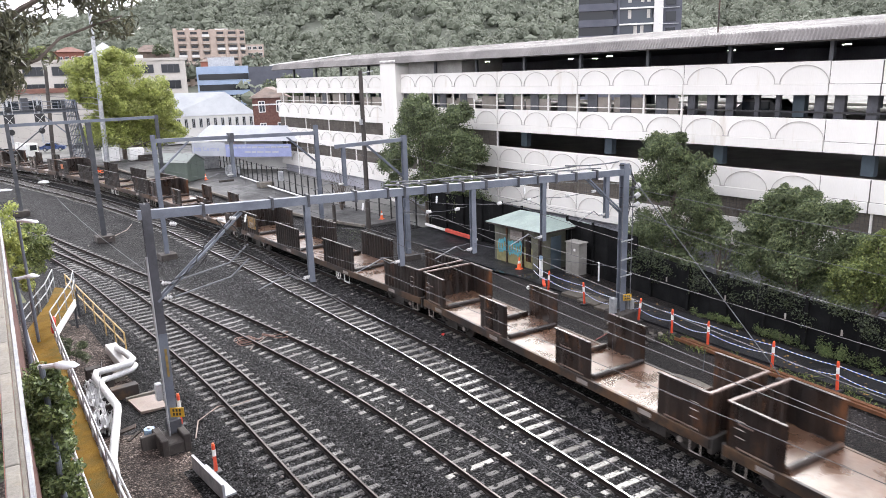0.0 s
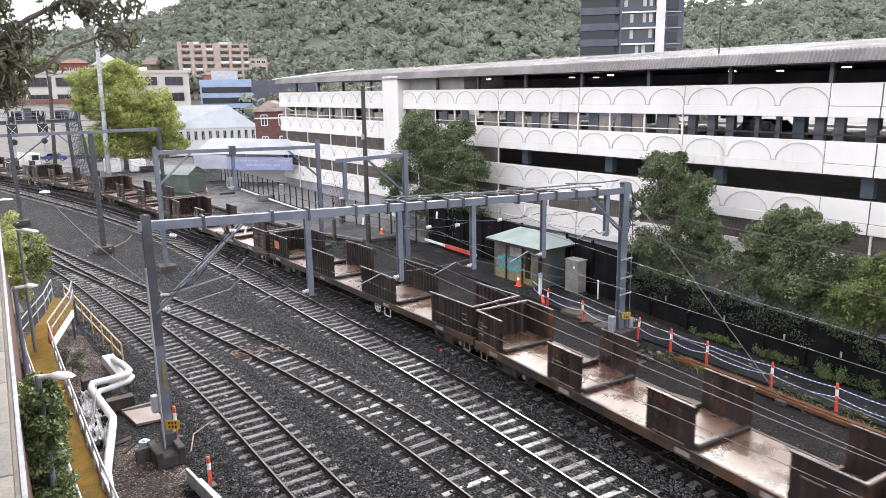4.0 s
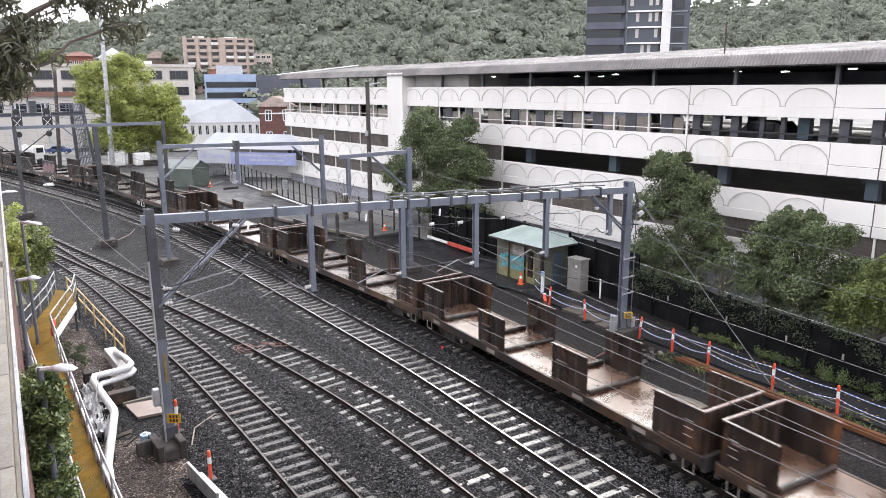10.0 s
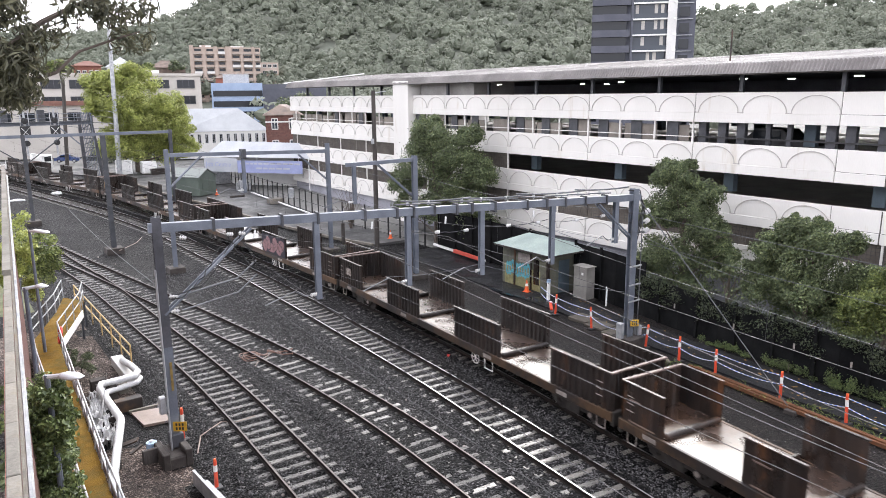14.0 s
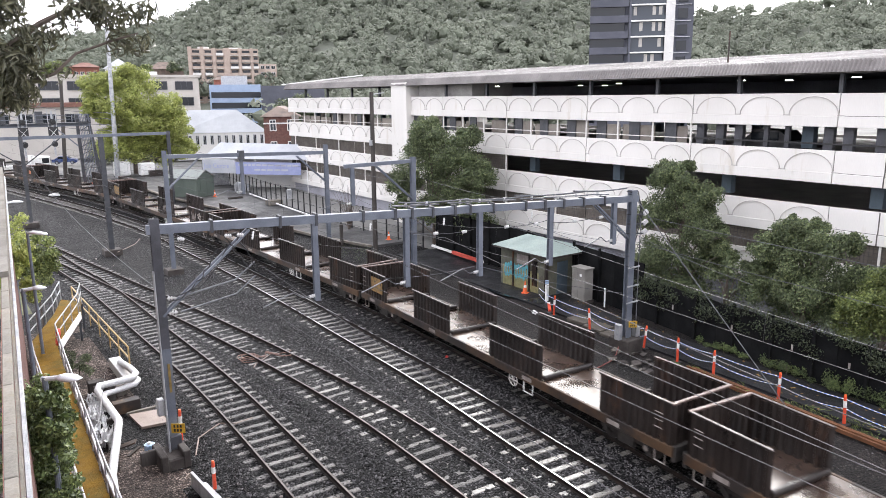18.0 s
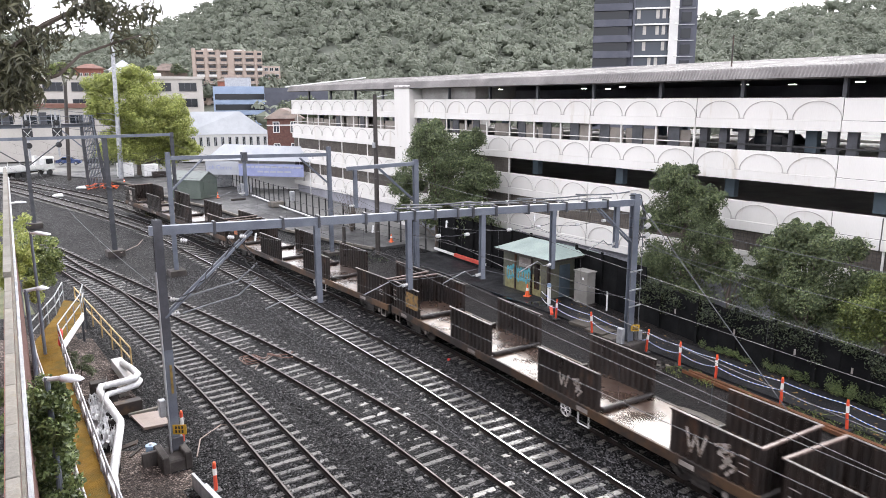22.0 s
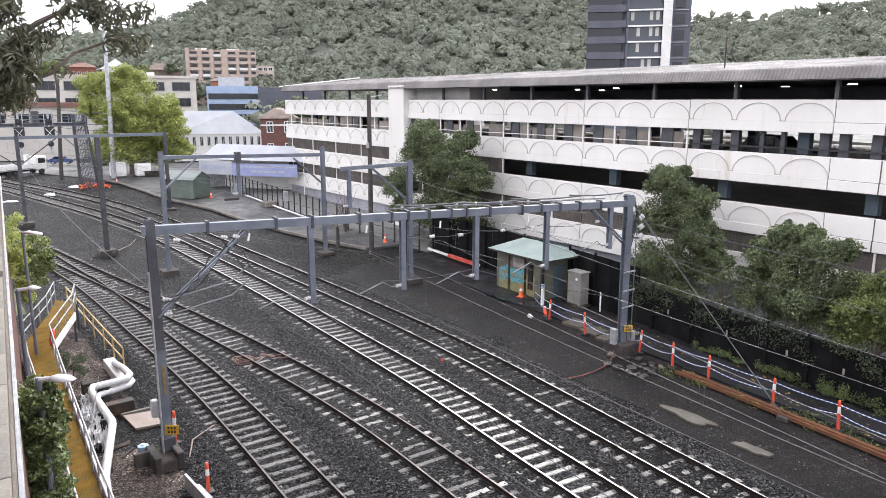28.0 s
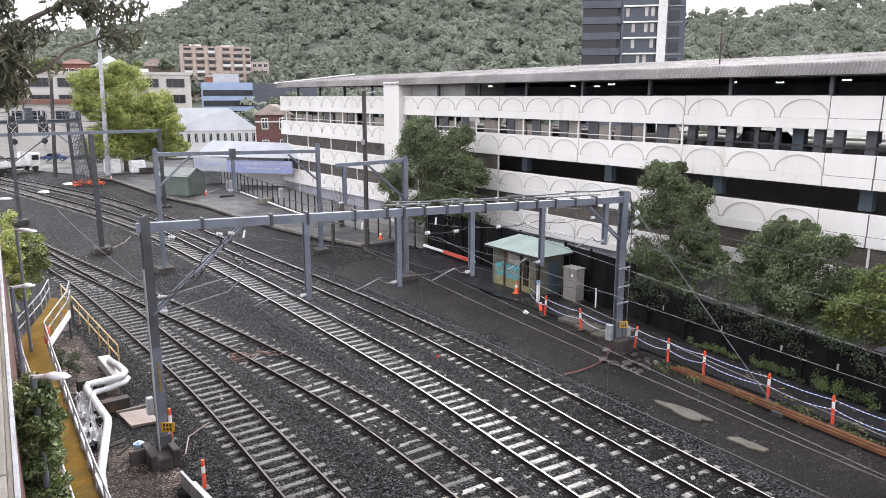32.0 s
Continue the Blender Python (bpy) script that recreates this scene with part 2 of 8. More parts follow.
# slab and inner wall greys raised: lighter shadows indoors are put into the colour
M_SLAB = surf("car_park_slab", (0.28, 0.27, 0.255), (0.38, 0.37, 0.35), 0.85, 0.6, bump=0.1, fine=10)
M_VOIDWALL = surf("lightened_inner_wall", (0.27, 0.27, 0.3), (0.36, 0.36, 0.4), 0.9, 0.6, bump=0.1, fine=10)
M_MESH = surf("brown_vent_mesh", (0.09, 0.076, 0.064), (0.15, 0.13, 0.11), 0.8, 1.0, bump=0.5, fine=28)
M_COLBLUE = surf("slate_blue_column", (0.055, 0.08, 0.1), (0.085, 0.115, 0.14), 0.7, 1, bump=0.1)
M_FASCIA = surf("ribbed_fascia_sheet", (0.15, 0.14, 0.135), (0.25, 0.235, 0.225), 0.6, 0.4, bump=0.1, fine=10, stain=(0.11, 0.1, 0.095), stain_scale=0.15, spec=0.3)
M_TUBE = glow("light_tube", (1.0, 0.98, 0.92), 6.0)
M_RUST = surf("wet_rusty_steel", (0.012, 0.0092, 0.0085), (0.036, 0.0225, 0.0165), 0.45, 1.3, bump=0.3, fine=18, rand=0.3, wet=0.15,
              stain=(0.11, 0.045, 0.018), stain_scale=1.3, stain_at=(0.56, 0.74), stretch=(1, 1, 0.5))
M_RUSTDARK = surf("dark_rusty_steel", (0.011, 0.009, 0.0083), (0.026, 0.0185, 0.0155), 0.45, 1.0, bump=0.3, fine=18, rand=0.22, wet=0.1,
                  stain=(0.075, 0.04, 0.026), stain_scale=1.0, stain_at=(0.6, 0.73), stretch=(1, 1, 0.5))
M_DECK = surf("wet_wagon_deck", (0.04, 0.024, 0.018), (0.085, 0.05, 0.034), 0.4, 0.7, bump=0.1, fine=12, rand=0.2, wet=0.2, coat=0.85, coat_scale=0.75, coat_rough=0.24, coat_ior=2.3, metal=0.2,
              stain=(0.1, 0.062, 0.04), stain_scale=0.5, stain_at=(0.55, 0.7))
M_DECKRUST = surf("damp_rusty_deck", (0.07, 0.036, 0.021), (0.13, 0.072, 0.045), 0.42, 0.7, bump=0.1, fine=12, wet=0.2, coat=0.5, coat_scale=0.45, coat_rough=0.22, coat_ior=1.8,
                  stain=(0.17, 0.12, 0.09), stain_scale=0.5, stain_at=(0.55, 0.7))
M_SILL = surf("ochre_wagon_sill", (0.05, 0.029, 0.017), (0.105, 0.06, 0.03), 0.55, 0.8, bump=0.2, fine=16, rand=0.3,
              stain=(0.022, 0.017, 0.015), stain_scale=0.6, stain_at=(0.46, 0.58))
M_RIM = surf("pinkish_worn_rim", (0.13, 0.09, 0.078), (0.21, 0.155, 0.135), 0.4, 2, bump=0.1)
M_UNDER = surf("grimy_underframe", (0.018, 0.016, 0.015), (0.045, 0.04, 0.036), 0.75, 2, bump=0.3, fine=20)
M_PALETRIM = surf("worn_pale_trim", (0.19, 0.165, 0.15), (0.34, 0.31, 0.285), 0.45, 2, bump=0.1)
M_WHITE = surf("white_paint", (0.68, 0.68, 0.66), (0.8, 0.8, 0.78), 0.5, 2, bump=0.05)
M_ORANGE = surf("orange_plastic", (0.75, 0.12, 0.03), (0.85, 0.16, 0.05), 0.45, 2, bump=0.02)
M_RED = surf("red_paint", (0.55, 0.04, 0.03), (0.68, 0.07, 0.05), 0.45, 2, bump=0.05)
M_YELLOW = surf("yellow_enamel", (0.42, 0.24, 0.02), (0.52, 0.32, 0.04), 0.4, 2, bump=0.02)
M_POSTRED = surf("orange_red_plastic", (0.58, 0.065, 0.03), (0.7, 0.095, 0.045), 0.45, 2, bump=0.02)
M_SCREEN = surf("pale_brown_screen", (0.17, 0.15, 0.13), (0.25, 0.225, 0.195), 0.8, 1.0, bump=0.3, fine=28)
M_BLACK = surf("black_paint", (0.012, 0.012, 0.013), (0.025, 0.025, 0.027), 0.5, 2, bump=0.05)
M_BLUE = surf("blue_paint", (0.03, 0.05, 0.14), (0.045, 0.075, 0.19), 0.3, 2, bump=0.02)
M_PALEBLUE = surf("pale_blue_plastic", (0.25, 0.36, 0.5), (0.33, 0.45, 0.6), 0.4, 2, bump=0.02)
M_MAT = surf("ochre_grip_mat", (0.13, 0.074, 0.011), (0.21, 0.122, 0.02), 0.85, 1.5, bump=0.7, fine=50, spec=0.12, stain=(0.1, 0.075, 0.02), stain_scale=0.9, stain_at=(0.5, 0.65))
M_HUTROOF = surf("pale_green_sheet", (0.2, 0.255, 0.235), (0.28, 0.34, 0.31), 0.5, 0.8, bump=0.1, fine=14)
# masonry tones lowered: shade on the hut wall is put into the colour
M_HUTWALL = surf("shaded_hut_masonry", (0.07, 0.075, 0.06), (0.15, 0.145, 0.105), 0.8, 0.9, bump=0.3, fine=16, stain=(0.04, 0.037, 0.03), stain_scale=0.9)
M_GREENSHED = surf("green_steel_shed", (0.085, 0.11, 0.092), (0.115, 0.14, 0.118), 0.5, 0.8, bump=0.1, fine=14)
M_SHEDROOF = surf("grey_green_shed_roof", (0.13, 0.15, 0.138), (0.18, 0.2, 0.185), 0.5, 0.8, bump=0.1, fine=14)
M_BOOM = surf("faded_red_boom", (0.45, 0.06, 0.04), (0.55, 0.1, 0.07), 0.5, 2, bump=0.05)
M_DRYMUD = surf("dry_tan_mud", (0.06, 0.052, 0.041), (0.1, 0.088, 0.07), 0.5, 2, bump=0.2, fine=20)
M_CABINET = surf("beige_grey_cabinet", (0.19, 0.18, 0.165), (0.26, 0.25, 0.23), 0.5, 1.2, bump=0.05)
M_FENCE = surf("black_fence_boards", (0.007, 0.0075, 0.008), (0.014, 0.0145, 0.015), 0.8, 1.0, bump=0.3, fine=14, rand=0.2, spec=0.05)
M_BARK = surf("bark", (0.07, 0.055, 0.045), (0.16, 0.13, 0.11), 0.9, 2, bump=0.8, fine=14, stretch=(1, 1, 0.2))
M_WOODPOLE = surf("dark_timber_pole", (0.035, 0.03, 0.028), (0.075, 0.065, 0.058), 0.85, 2, bump=0.5, fine=18, stretch=(1, 1, 0.15))
M_PIPEWRAP = surf("white_pipe_lagging", (0.5, 0.5, 0.505), (0.62, 0.62, 0.62), 0.4, 4, bump=0.2, fine=20, stain=(0.4, 0.38, 0.35), stain_scale=3, stain_at=(0.6, 0.75))
M_BRICK = surf("red_brick", (0.2, 0.075, 0.055), (0.32, 0.13, 0.095), 0.85, 6, bump=0.3, fine=30, rand=0.3)
M_DARKBRICK = surf("dark_red_brick", (0.095, 0.045, 0.038), (0.15, 0.07, 0.058), 0.85, 3, bump=0.3, fine=30)
M_CANVAS = surf("pale_canvas", (0.34, 0.355, 0.385), (0.43, 0.445, 0.475), 0.6, 0.4, bump=0.05)
M_COPING = surf("pale_concrete_coping", (0.13, 0.12, 0.105), (0.2, 0.187, 0.165), 0.85, 1.5, bump=0.25, fine=24, rand=0.1, stain=(0.16, 0.135, 0.1), stain_scale=1.8, spec=0.2)
M_LAMPHEAD = surf("lamp_head_grey", (0.55, 0.56, 0.58), (0.68, 0.69, 0.71), 0.35, 3, bump=0)
L_DARK = island_leaf("leaf_dark_green", (0.038, 0.054, 0.026), (0.1, 0.13, 0.062), (0.22, 0.26, 0.12), 0.5, 0.28)
# hanging leaves darker than tree leaves: creeper shade on the fence put into colour
L_HANG = island_leaf("leaf_hanging_shaded", (0.018, 0.026, 0.014), (0.04, 0.054, 0.026), (0.085, 0.105, 0.048), 0.5, 0.2)
L_MID = island_leaf("leaf_mid_green", (0.05, 0.07, 0.022), (0.125, 0.16, 0.048), (0.25, 0.285, 0.09))
L_LIME = island_leaf("leaf_lime", (0.19, 0.22, 0.058), (0.28, 0.315, 0.085), (0.38, 0.41, 0.125), 0.5, 0.35)
L_GUM = island_leaf("leaf_brownish_gum", (0.04, 0.042, 0.024), (0.08, 0.08, 0.045), (0.15, 0.145, 0.085), 0.4)
L_OLIVE = island_leaf("leaf_olive_gum", (0.035, 0.05, 0.025), (0.07, 0.09, 0.045), (0.13, 0.15, 0.075), 0.4)
# cores of the far crowns: darker for inner shade, paled for haze
L_FORESTSHADE = island_leaf("forest_inner", (0.13, 0.145, 0.112), (0.148, 0.163, 0.127), (0.166, 0.182, 0.142), 0.9, 0, 0.1, (0.8, 1.2), 0.035)
L_CREEP = island_leaf("creeper_leaf", (0.04, 0.06, 0.022), (0.095, 0.13, 0.045), (0.2, 0.245, 0.09), 0.45)
# floor between the far crowns, paled with them for haze
M_HILL = surf("hazy_forest_floor", (0.1, 0.11, 0.085), (0.13, 0.14, 0.11), 0.95, 0.05, bump=0.3, fine=1.0)
# far sprays paled and greyed: distance haze is put into their green
L_FORESTHAZE = island_leaf("hazy_forest_spray", (0.172, 0.188, 0.15), (0.19, 0.207, 0.165), (0.21, 0.226, 0.182), 0.8, 0.25, 0.15, (0.72, 1.25), 0.035)


# ---- mesh helpers ----
def mesh_of(name, bm, material, smooth=False):
    me = bpy.data.meshes.new(name)
    bm.to_mesh(me)
    bm.free()
    me.materials.append(material)
    if smooth:
        for p in me.polygons:
            p.use_smooth = True
    return me


def part(name, bm, material, parent=None, label="", smooth=False):
    ob = new(name, mesh_of(name, bm, material, smooth))
    ob.parent = parent
    if label:
        tagged(ob, label)
    return ob


def piece(name, me, parent, m):
    """One more object on a shared mesh."""
    ob = new(name, me)
    ob.parent = parent
    ob.matrix_basis = m
    return ob


def thing(name, label, category, group="", kind="", m=None):
    ob = tagged(new(name), label, category, group, kind)
    if m is not None:
        ob.matrix_basis = m
    return ob


def block(bm, x0, x1, y0, y1, z0, z1, m=None):
    co = [(x, y, z) for z in (z0, z1) for y in (y0, y1) for x in (x0, x1)]
    v = [bm.verts.new(m @ Vector(c) if m else c) for c in co]
    for f in ((0, 2, 3, 1), (4, 5, 7, 6), (0, 1, 5, 4), (2, 6, 7, 3), (0, 4, 6, 2), (1, 3, 7, 5)):
        bm.faces.new([v[i] for i in f])
    return bm


def boxed(x0, x1, y0, y1, z0, z1, bevel=0.0):
    bm = block(bmesh.new(), x0, x1, y0, y1, z0, z1)
    if bevel:
        bmesh.ops.bevel(bm, geom=bm.edges[:], offset=bevel, segments=1, affect="EDGES", profile=0.5)
    return bm


def bar(bm, p, q, w, h=None):
    """A rectangular bar from p to q."""
    p, q = Vector(p), Vector(q)
    d = q - p
    turn = d.to_track_quat("Z", "Y").to_matrix().to_4x4()
    h = h or w
    return block(bm, -w / 2, w / 2, -h / 2, h / 2, 0, d.length, Matrix.Translation(p) @ turn)


def rod(bm, pts, r, n=8, r2=None):
    """A round rod through the points, tapering from r to r2."""
    pts = [Vector(p) for p in pts]
    r2 = r if r2 is None else r2
    rings = []
    for i, p in enumerate(pts):
        d = (pts[min(i + 1, len(pts) - 1)] - pts[max(i - 1, 0)]).normalized()
        side = d.cross(Vector((0, 0, 1)) if abs(d.z) < 0.95 else Vector((1, 0, 0))).normalized()
        up = side.cross(d)
        k = r + (r2 - r) * i / max(1, len(pts) - 1)
        rings.append([bm.verts.new(p + (side * math.cos(a) + up * math.sin(a)) * k) for a in [2 * math.pi * j / n for j in range(n)]])
    for a, b in zip(rings, rings[1:]):
        for j in range(n):
            bm.faces.new((a[j], a[(j + 1) % n], b[(j + 1) % n], b[j]))
    bm.faces.new(rings[0][::-1])
    bm.faces.new(rings[-1])
    return bm


def disc(bm, c, axis, r, h, n=16):
    a = Vector(axis).normalized() * h / 2
    return rod(bm, [Vector(c) - a, Vector(c) + a], r, n)


def sagging(p, q, sag, n=12):
    p, q = Vector(p), Vector(q)
    return [p.lerp(q, i / n) - Vector((0, 0, sag * 4 * (i / n) * (1 - i / n))) for i in range(n + 1)]


def raw(name, verts, faces, material, parent=None, smooth=False):
    me = bpy.data.meshes.new(name)
    me.from_pydata(verts, [], faces)
    me.materials.append(material)
    if smooth:
        me.polygons.foreach_set("use_smooth", [True] * len(me.polygons))
    me.update()
    ob = new(name, me)
    ob.parent = parent
    return ob


# ---- the tracks' lines ----
def natural_spline(ys, xs, q):
    """x over y through the knots, as a natural cubic spline; straight on beyond the ends."""
    ys, xs, q = np.array(ys, float), np.array(xs, float), np.atleast_1d(np.array(q, float))
    n = len(ys)
    h = np.diff(ys)
    a, b = np.eye(n), np.zeros(n)
    for i in range(1, n - 1):
        a[i, i - 1], a[i, i], a[i, i + 1] = h[i - 1], 2 * (h[i - 1] + h[i]), h[i]
        b[i] = 6 * ((xs[i + 1] - xs[i]) / h[i] - (xs[i] - xs[i - 1]) / h[i - 1])
    m = np.linalg.solve(a, b)
    i = np.clip(np.searchsorted(ys, q) - 1, 0, n - 2)
    t = np.clip(q, ys[0], ys[-1])
    l, r = ys[i + 1] - t, t - ys[i]
    out = (m[i] * l ** 3 + m[i + 1] * r ** 3) / (6 * h[i]) + (xs[i] / h[i] - m[i] * h[i] / 6) * l + (xs[i + 1] / h[i] - m[i + 1] * h[i] / 6) * r
    lo = (xs[1] - xs[0]) / h[0] - h[0] * m[1] / 6
    hi = (xs[-1] - xs[-2]) / h[-1] + h[-1] * m[-2] / 6
    return out + np.minimum(q - ys[0], 0) * lo + np.maximum(q - ys[-1], 0) * hi


LINES = {
    "goods": ((-30, 13.6), (0, 17.7), (10.8, 18.93), (16, 19.4), (23.5, 20.15), (30, 20.45), (42, 20.42), (56, 20.15), (70, 19.75), (88, 18.35),
              (100, 16.5), (116, 13.1), (127, 10.6), (150, 4.0), (185, -9.0)),
    "main": ((0, 13.8), (13.5, 15.77), (17, 16.05), (22, 16.5), (30, 16.84), (45, 17.15), (56, 17.05), (69, 16.7), (78, 15.8), (87, 14.5),
             (95, 13.15), (104.5, 11.5), (115.5, 9.5), (134, 4.6), (160, -4.0)),
    "loop": ((2, 12.1), (15, 12.75), (21, 12.93), (30, 12.35), (39.5, 11.2), (51, 9.5), (62.5, 7.8), (76, 6.1), (95, 3.4), (120, -1.0)),
    "siding": ((6, 8.1), (18.2, 8.6), (24, 8.85), (30, 8.95), (38, 8.75), (50, 8.35), (60, 7.5), (68, 6.95), (74, 6.35)),
}
# The plan is drawn for level ground; beyond the main portal the ground climbs by a metre and a half, so that
# the farther plan lies nearer and higher than drawn.
CLIMB_AT, CLIMB = (0, 42, 52, 60, 74, 88, 115, 145), (1.0, 1.0, 0.99, 0.97, 0.935, 0.905, 0.878, 0.866)
CLIMB_FINE = np.arange(0, 160, 0.5)
CLIMB_BY = natural_spline(CLIMB_AT[1:], CLIMB[1:], np.clip(CLIMB_FINE, 42, 145))


def nearer(x, y):
    """The share of its drawn distance at which a place of the plan lies."""
    return np.interp(np.hypot(x, y), CLIMB_FINE, CLIMB_BY)


def lift(x, y):
    """The climb of the ground at a place."""
    return EYE[2] * (1 - np.interp(np.hypot(x, y), CLIMB_FINE * CLIMB_BY, CLIMB_BY))


FINE, DRAWN = {}, {}
for key, knots in LINES.items():
    qy = np.arange(-60, 330, 0.25)
    qx = natural_spline([k[0] for k in knots], [k[1] for k in knots], qy)
    DRAWN[key] = (qx, qy)
    k = nearer(qx, qy)
    qx, qy = qx * k, qy * k
    run = np.concatenate([[0], np.cumsum(np.hypot(np.diff(qx), np.diff(qy)))])
    run -= np.interp(0, qy, run)
    FINE[key] = (qx, qy, run)


def on_line(key, s, off=0.0):
    """The place s metres along a track from its start abreast of the camera, and its heading."""
    qx, qy, run = FINE[key]
    x, y = np.interp(s, run, qx), np.interp(s, run, qy)
    x2, y2 = np.interp(s + 0.5, run, qx), np.interp(s + 0.5, run, qy)
    h = math.atan2(y2 - y, x2 - x)
    return float(x + off * math.sin(h)), float(y - off * math.cos(h)), h


def x_on(key, y):
    return float(np.interp(y, DRAWN[key][1], DRAWN[key][0]))


# ---- ground: one sheet to the horizon ----
def grid_steps(bands):
    out = []
    for a, b, d in bands:
        out += list(np.arange(a, b, d))
    return np.array(out + [bands[-1][1]])


gx = grid_steps([(-3000, -600, 600), (-600, -60, 60), (-60, -6, 6), (-6, 42, 0.6), (42, 100, 6), (100, 600, 50), (600, 3000, 600)])
gy = grid_steps([(-3000, -600, 600), (-600, -60, 60), (-60, 0, 6), (0, 70, 0.6), (70, 140, 2), (140, 300, 10), (300, 900, 60), (900, 3000, 700)])
verts = []
for y in gy:
    for x in gx:
        z = -0.27 + 0.05 * noise.noise((x * 0.35, y * 0.35, 0)) + 0.03 * noise.noise((x * 1.3, y * 1.3, 4))
        near = -6 < x < 42 and -5 < y < 140
        if near:
            for key in LINES:
                d = abs(x - x_on(key, y))
                if d < 2.2 and not (key == "siding" and y > 72):
                    z = max(z, -0.225 + 0.012 * noise.noise((x * 2, y * 2, 1)) - max(0, d - 1.5) * 0.12)
            if 1.0 < x < 5.2 and 12 < y < 26:
                z += 0.25 * min(1, (5.2 - x) / 1.5) + 0.12 * noise.noise((x * 0.9, y * 0.9, 9))
            if x > x_on("goods", y) + 2.0:
                z = -0.2 + 0.05 * noise.noise((x * 0.6, y * 0.6, 2)) + 0.02 * noise.noise((x * 2, y * 2, 3))
        verts.append((x, y, z))
nx = len(gx)
faces = [(j * nx + i, j * nx + i + 1, (j + 1) * nx + i + 1, (j + 1) * nx + i) for j in range(len(gy) - 1) for i in range(nx - 1)]
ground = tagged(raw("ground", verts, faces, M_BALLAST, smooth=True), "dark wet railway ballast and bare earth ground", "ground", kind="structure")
for m in (M_EARTH, M_BANK, M_CITY, M_GRASS):
    ground.data.materials.append(m)
slots = []
for f in faces:
    x, y = (verts[f[0]][0] + verts[f[2]][0]) / 2, (verts[f[0]][1] + verts[f[2]][1]) / 2
    w = 0.8 * noise.noise((x * 0.4, y * 0.4, 7))
    k = 3
    if -6 < x < 42 and -8 < y < 140:
        k = 0
        if x > 32.3 and y > 46:
            k = 3
        elif x > x_on("goods", min(y, 128)) + 2.3 + w and y < 45 + 3 * w:
            k = 1
        elif x < 5.9 + w * 0.8 - max(0, y - 46) * 0.06 and y < 46 or x < 4 and y >= 46:
            k = 2 if (y < 25.2 and x < 5.6 + w or 29.5 < y < 42) else (4 if y >= 46 else 0)
    slots.append(k)
ground.data.polygons.foreach_set("material_index", slots)

# loose ballast stones between the near tracks
rng = np.random.default_rng(5)
STONES = 100000
sy = 9 + 42 * rng.random(STONES) ** 1.35
sx = 6.2 + 19.5 * rng.random(STONES)
far_side = np.interp(sy, DRAWN["goods"][1], DRAWN["goods"][0]) + 2.2
drift = np.sin(sx * 1.9 + np.sin(sy * 0.7) * 2) * np.sin(sy * 0.9 + 1.3 * np.sin(sx * 0.8))
keep = (sx < far_side) | (rng.random(STONES) < 0.02 + 0.3 * np.clip(drift, 0, 1)) & (rng.random(STONES) < np.clip(1.3 - (sx - far_side) * 0.35, 0.1, 1))
sx, sy = sx[keep], sy[keep]
for key in LINES:
    d = np.abs(sx - np.interp(sy, DRAWN[key][1], DRAWN[key][0]))
    rail_clear = (np.abs(d - 0.75) > 0.11)
    sx, sy = sx[rail_clear], sy[rail_clear]
n = len(sx)
octa = np.array([(1, 0, 0), (-1, 0, 0), (0, 1, 0), (0, -1, 0), (0, 0, 1), (0, 0, -1)], float)
tris = np.array([(0, 2, 4), (2, 1, 4), (1, 3, 4), (3, 0, 4), (2, 0, 5), (1, 2, 5), (3, 1, 5), (0, 3, 5)])
size = 0.022 + 0.026 * rng.random((n, 1, 1))
sv = octa[None] * size * (0.65 + 0.7 * rng.random((n, 6, 1)))
ang = rng.random(n) * 6.28
ca, sa = np.cos(ang)[:, None], np.sin(ang)[:, None]
sv = np.stack([sv[..., 0] * ca - sv[..., 1] * sa + sx[:, None], sv[..., 0] * sa + sv[..., 1] * ca + sy[:, None],
               sv[..., 2] * 0.8 - 0.205 + 0.03 * rng.random((n, 1))], -1).reshape(-1, 3)
sf = (tris[None] + 6 * np.arange(n)[:, None, None]).reshape(-1, 3)
tagged(raw("ballast_stones", sv.tolist(), sf.tolist(), M_STONE), "loose wet grey ballast stones between the tracks", "ballast", kind="stuff")

# ---- rails and sleepers ----
RAIL = ((-0.07, -0.16), (-0.07, -0.147), (-0.014, -0.128), (-0.014, -0.045), (-0.037, -0.034), (-0.037, -0.004), (-0.03, 0.0),
        (0.03, 0.0), (0.037, -0.004), (0.037, -0.034), (0.014, -0.045), (0.014, -0.128), (0.07, -0.147), (0.07, -0.16))


def rail(key, off, s0, s1, parent, head, drop=0.0, step=1.5):
    vs, fs, ms = [], [], []
    stations = np.arange(s0, s1, step)
    for s in stations:
        for px_, pz in RAIL:
            x, y, h = on_line(key, s, off + px_)
            vs.append((x, y, pz - drop + float(lift(x, y))))
    k = len(RAIL)
    for i in range(len(stations) - 1):
        for j in range(k):
            fs.append((i * k + j, i * k + (j + 1) % k, (i + 1) * k + (j + 1) % k, (i + 1) * k + j))
            ms.append(1 if j == 6 else 0)
    ob = raw("rail", vs, fs, M_RAILSIDE, parent)
    ob.data.materials.append(head)
    ob.data.polygons.foreach_set("material_index", ms)
    return ob


def sleeper_mesh(material, w):
    bm = boxed(-1.25, 1.25, -w / 2, w / 2, -0.2, 0, 0.02)
    for r in (-0.75, 0.75):
        for o in (-0.13, 0.13):
            block(bm, r + o - 0.045, r + o + 0.045, -0.05, 0.05, 0, 0.03)
    return mesh_of("sleeper", bm, material)


